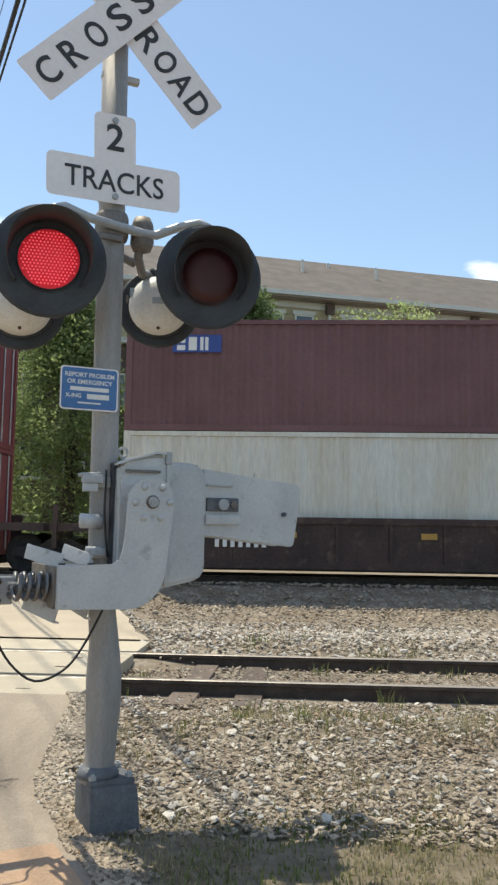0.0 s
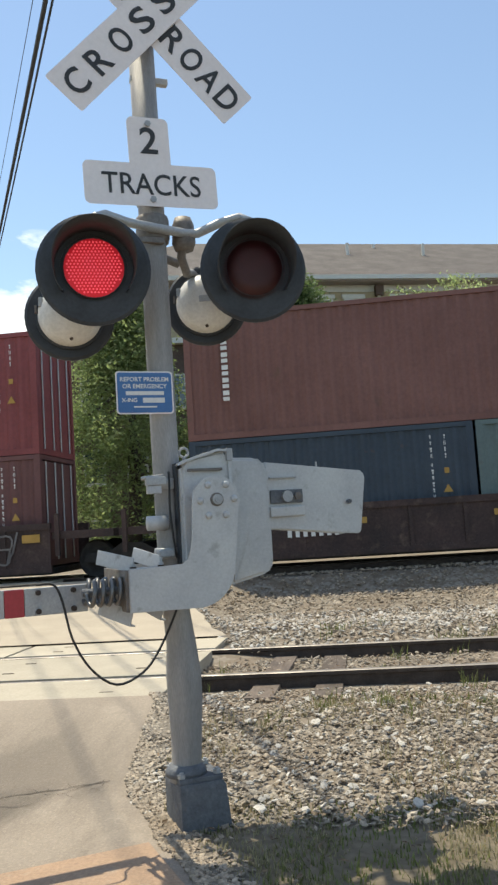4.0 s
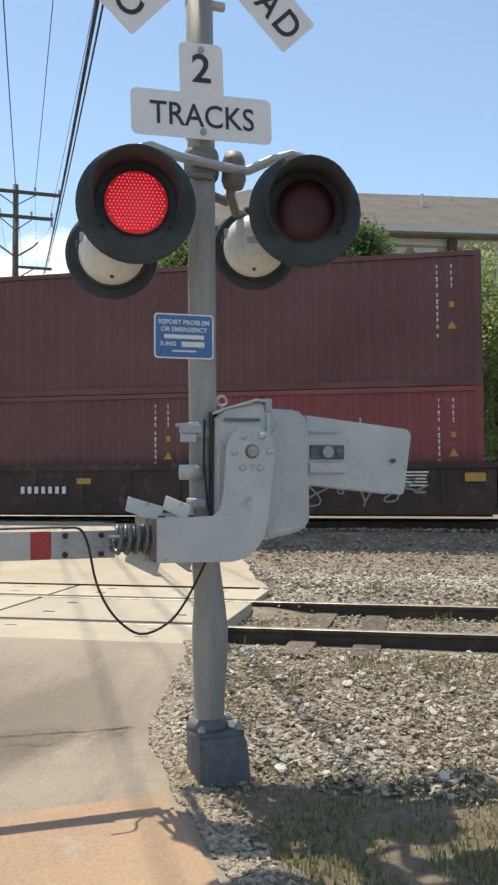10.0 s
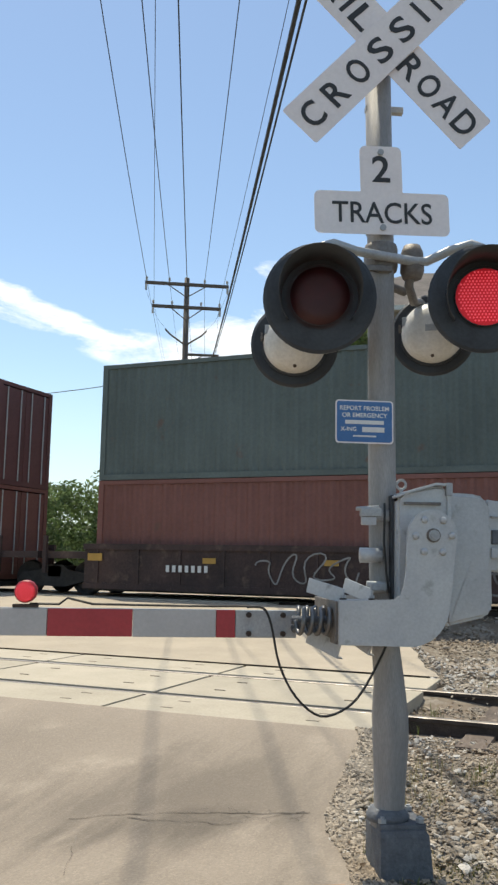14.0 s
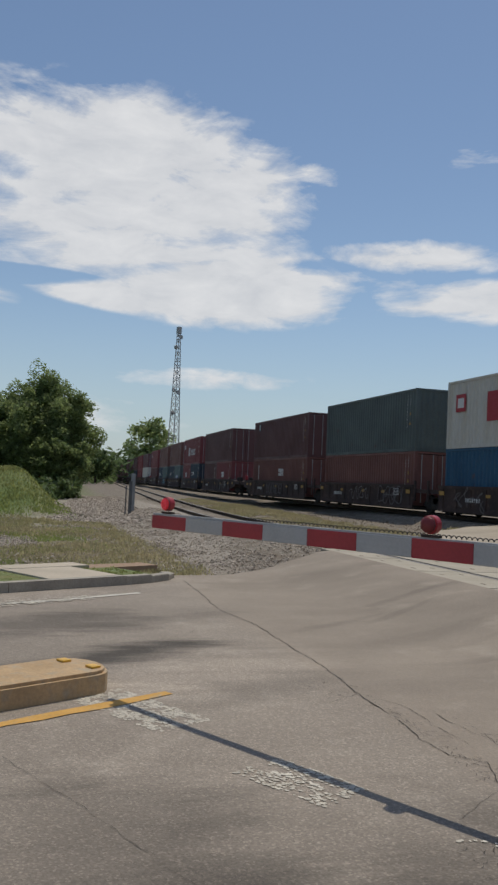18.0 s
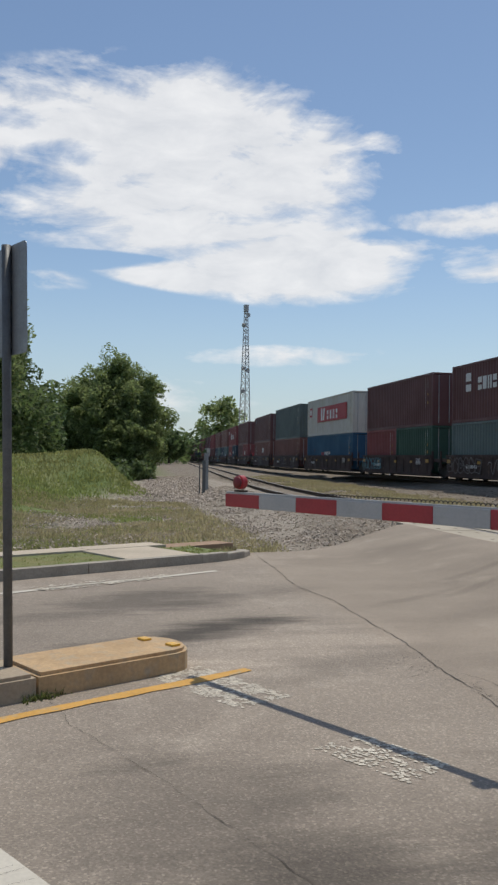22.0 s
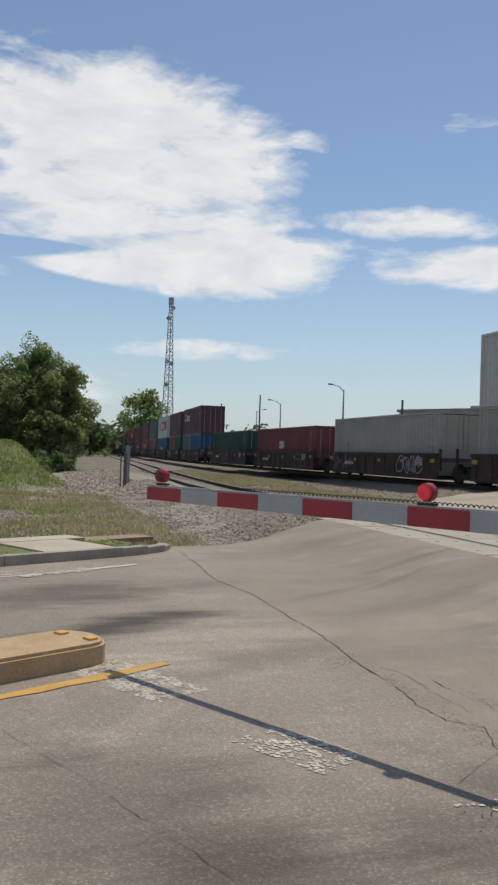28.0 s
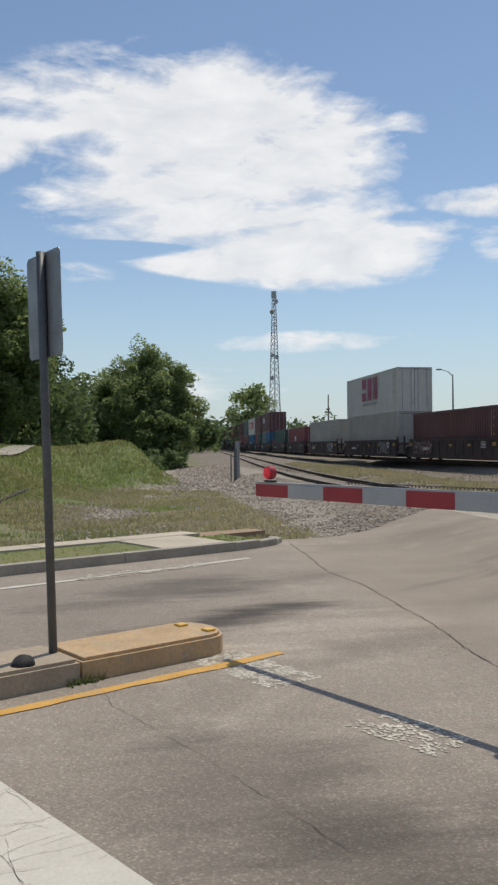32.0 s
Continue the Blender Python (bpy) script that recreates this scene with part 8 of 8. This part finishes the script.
def build_far():
    x, y = at_yaw(79.2, 220)
    lattice(x, y, 40.0, 2.0, 0.5, "tall grey lattice radio tower with dishes")
    x, y = at_yaw(55.25, 150)
    lattice(x, y, 50.0, 0.22, 0.22, "slender guyed radio mast", True)
    for yaw, d, h, turn in ((67.4, 92, 8.6, -60), (71.6, 120, 8.6, -60), (57.2, 62, 8.0, 120), (73.2, 150, 9.0, 120)):
        x, y = at_yaw(yaw, d)
        street_lamp(x, y, h, turn)
    for yaw, d, h in ((75.6, 140, 9.5), (73.0, 130, 10.5), (63.5, 80, 6.8)):
        x, y = at_yaw(yaw, d)
        tagged(part("telegraph_pole", tube([(x, y, -0.3), (x, y, h)], [0.16, 0.1], 8), POLE_WOOD), "plain dark pole behind the train", "pole")
    # terraced brick houses behind the railway, each a step farther along the street
    for j, (yaw, d) in enumerate(((22.9, 57), (23.4, 62), (23.85, 67), (24.25, 72), (24.6, 77), (24.95, 82), (25.25, 88))):
        x, y = at_yaw(yaw, d)
        b = tagged(empty("brick_house", pose(x, y, 0, 0, 0, 28)), "pale brick town house behind the railway", "house", "terraced houses")
        part("wall", box(0.0, 0, -0.3, 4.6, 8, 8.0), BRICK_PALE, b)
        part("roof", box(-0.15, -0.15, 8.0, 4.75, 8.15, 8.3, 0.03), ROOF, b)
        part("chimney", box(3.6, 2.0, 8.3, 4.3, 2.8, 9.2, 0.02), BRICK_PALE, b)
        for wz in (1.2, 4.9):
            for wx in (1.2, 3.4):
                win = part("window", box(wx - 0.5, -0.06, wz, wx + 0.5, -0.01, wz + 1.6), GLASS, b)
                part("window_sill", box(wx - 0.6, -0.12, wz - 0.12, wx + 0.6, -0.005, wz - 0.002), TRIM, win)
    # flat-roofed buildings behind the train
    for yaw, d, wdt, dep, h, label in ((57.0, 112, 22, 14, 7.4, "low flat-roofed pale warehouse"), (44.0, 66, 7, 8, 5.2, "small flat-roofed pale workshop")):
        x, y = at_yaw(yaw, d)
        b = tagged(empty("warehouse", pose(x, y, 0, 0, 0, 28)), label, "warehouse")
        part("wall", box(-wdt / 2, -dep / 2, -0.3, wdt / 2, dep / 2, h), GREY_WALL, b)
        part("roof", box(-wdt / 2 - 0.25, -dep / 2 - 0.25, h, wdt / 2 + 0.25, dep / 2 + 0.25, h + 0.35, 0.03), KERB, b)
        part("roof_unit", box(-3, -3, h + 0.35, -1.6, -2, h + 0.95, 0.05), GALV, b)
        part("roof_pipe", tube([(3, -dep / 2 + 2, h + 0.3), (3, -dep / 2 + 2, h + 1.8)], 0.12, 8), POST, b)
        for k in range(int(wdt / 4)):
            wx = -wdt / 2 + 2 + 4 * k
            win = part("window", box(wx - 0.8, -dep / 2 - 0.05, 2.0, wx + 0.8, -dep / 2 - 0.01, 3.4), GLASS, b)
            part("window_frame", box(wx - 0.9, -dep / 2 - 0.09, 3.4, wx + 0.9, -dep / 2 - 0.005, 3.52), TRIM, win)


def build_roadside():
    # sign on the median, seen from behind
    x, y = -5.18, -4.645
    s = tagged(empty("road_sign", pose(x, y, -0.165, 1.3, 0, 0)), "rectangular road sign seen from behind on a steel post", "road sign")
    part("post", tube([(0, 0, -0.2), (0, 0, 2.0), (0, 0, 2.9)], 0.032, 10), POST, s, smooth=True)
    m = pose(0, 0, 2.52, 0, 0, 30)
    board = part("board", plate(rounded(0.54, 0.76, 0.04), 0.004), SIGN_BACK, s, "bare metal back of the sign", m=m @ pose(-0.03, 0.036, 0))
    part("face", plate(rounded(0.53, 0.75, 0.04), 0.001), SIGN_WHITE, board, m=pose(0, 0.003, 0))
    part("brace", box(-0.02, 0.032, -0.36, 0.02, 0.040, 0.36), POST, s, m=m)
    # worn path over the bank
    line = [(-42, -18.0), (-37, -15.0), (-32.6, -12.4), (-28.9, -10.4), (-28.2, -9.2), (-31.5, -8.3), (-38, -8.0)]
    for _ in range(3):
        line = [line[0]] + [(a[0] * (1 - f) + b[0] * f, a[1] * (1 - f) + b[1] * f) for a, b in zip(line, line[1:]) for f in (0.25, 0.75)] + [line[-1]]
    verts = []
    for (xa, ya), (xb, yb) in zip(line, line[1:]):
        nx, ny = yb - ya, xa - xb
        ln = math.hypot(nx, ny)
        for w in (-0.45, 0.45):
            x, y = xa + nx / ln * w, ya + ny / ln * w
            verts.append((x, y, ground_z(x, y) + 0.06))
    tagged(new("bank_path", joined("bank_path", verts, [(2 * k, 2 * k + 1, 2 * k + 3, 2 * k + 2) for k in range(len(verts) // 2 - 1)], KERB)), "pale path over the grassy bank", "path", kind="structure")
    verts = [(-20.2 - 0.84 * k, -7.9 + 0.18 * k, soil_z(-20.2 - 0.84 * k, -7.9 + 0.18 * k) + 0.04) for k in range(7)]
    tagged(part("old_pipe", tube(verts, 0.06, 8), RUST, smooth=True), "old rusty pipe lying in the grass", "pipe")
    # marker posts by the near track
    for px, py, h, w, label in ((-36.9, 1.2, 1.45, 0.13, "dark square marker post beside the track"), (-37.0, 1.02, 1.25, 0.05, "thin dark rod beside the track"), (-39.0, 1.60, 1.75, 0.20, "grey relay post beside the track")):
        p = tagged(part("marker_post", box(px - w / 2, py - w / 2, ground_z(px, py) - 0.2, px + w / 2, py + w / 2, ground_z(px, py) + h, 0.01), POST if w < 0.2 else SIGN_BACK), label, "post")


build_trees()
build_house()
build_poles()
build_far()
build_roadside()


# ---- what moves ----
def train_place(s, z, t):
    x = s - SPEED * t
    turn = math.degrees(math.atan2(bend_train(x + 1.0) - bend_train(x - 1.0), 2.0))
    return pose(x, TRAIN_Y + bend_train(x), z, 0, 0, turn)


BEAT, FIRST = 1.22, 1.13      # the left light comes on at 1.13 s and every 1.22 s


def flash_rows(beat, centre):
    """Half turns of a lamp insert, each within a tenth of a second: glowing face out (0) or dull face out (180)."""
    if beat < 2:
        steps, t = [], FIRST - 2 * BEAT + beat * BEAT / 2
        while t < 32.5:
            steps += [(t, 0.0), (t + BEAT / 2 - 0.03, 180.0)]
            t += BEAT
    elif beat == 3:
        # the middle arm lamp is seen in the left light's beat
        steps, t = [(-1.0, 180.0), (16.25, 0.0), (16.36, 180.0), (16.88, 0.0), (17.2, 180.0)], FIRST + 14 * BEAT
        while t < 32.5:
            steps += [(t, 0.0), (t + BEAT / 2 - 0.06, 180.0)]
            t += BEAT
    else:
        steps = [(-1.0, 180.0), (17.35, 0.0), (18.35, 180.0), (31.15, 0.0)]
    state, rows, tick = 180.0, [], 1.0 / 30
    for t, a in steps:
        # whole ticks, and never half turned on a full second
        k = round((t - 0.03) / tick)
        whole = round(t)
        if 0 < whole * 30 - k < 3:
            k = whole * 30 if t > whole else whole * 30 - 3
        if k <= 0:
            state = a
            continue
        if k > 955:
            break
        if not rows:
            rows.append((0, state))
        if k > rows[-1][0]:
            rows.append((k, state))
        rows += [(k + f, state + (a - state) * f / 3) for f in (1, 2, 3)]
        state = a
    if rows[-1][0] < 960:
        rows.append((960, state))
    # straight holds: a second row just before each turn keeps the insert still between turns
    return [(k * tick, pose(centre.x, centre.y, centre.z, 0, 0, a)) for k, a in rows]


def motions():
    times = [0, 2, 4, 6, 8, 10, 12, 14, 16, 18, 20, 22, 24, 26, 28, 30, 32]
    for thing, s, z in MOVERS:
        walk(thing, [(float(t), train_place(s, z, t)) for t in times])
    for disc, beat, centre in FLASH:
        walk(disc, flash_rows(beat, centre))


motions()
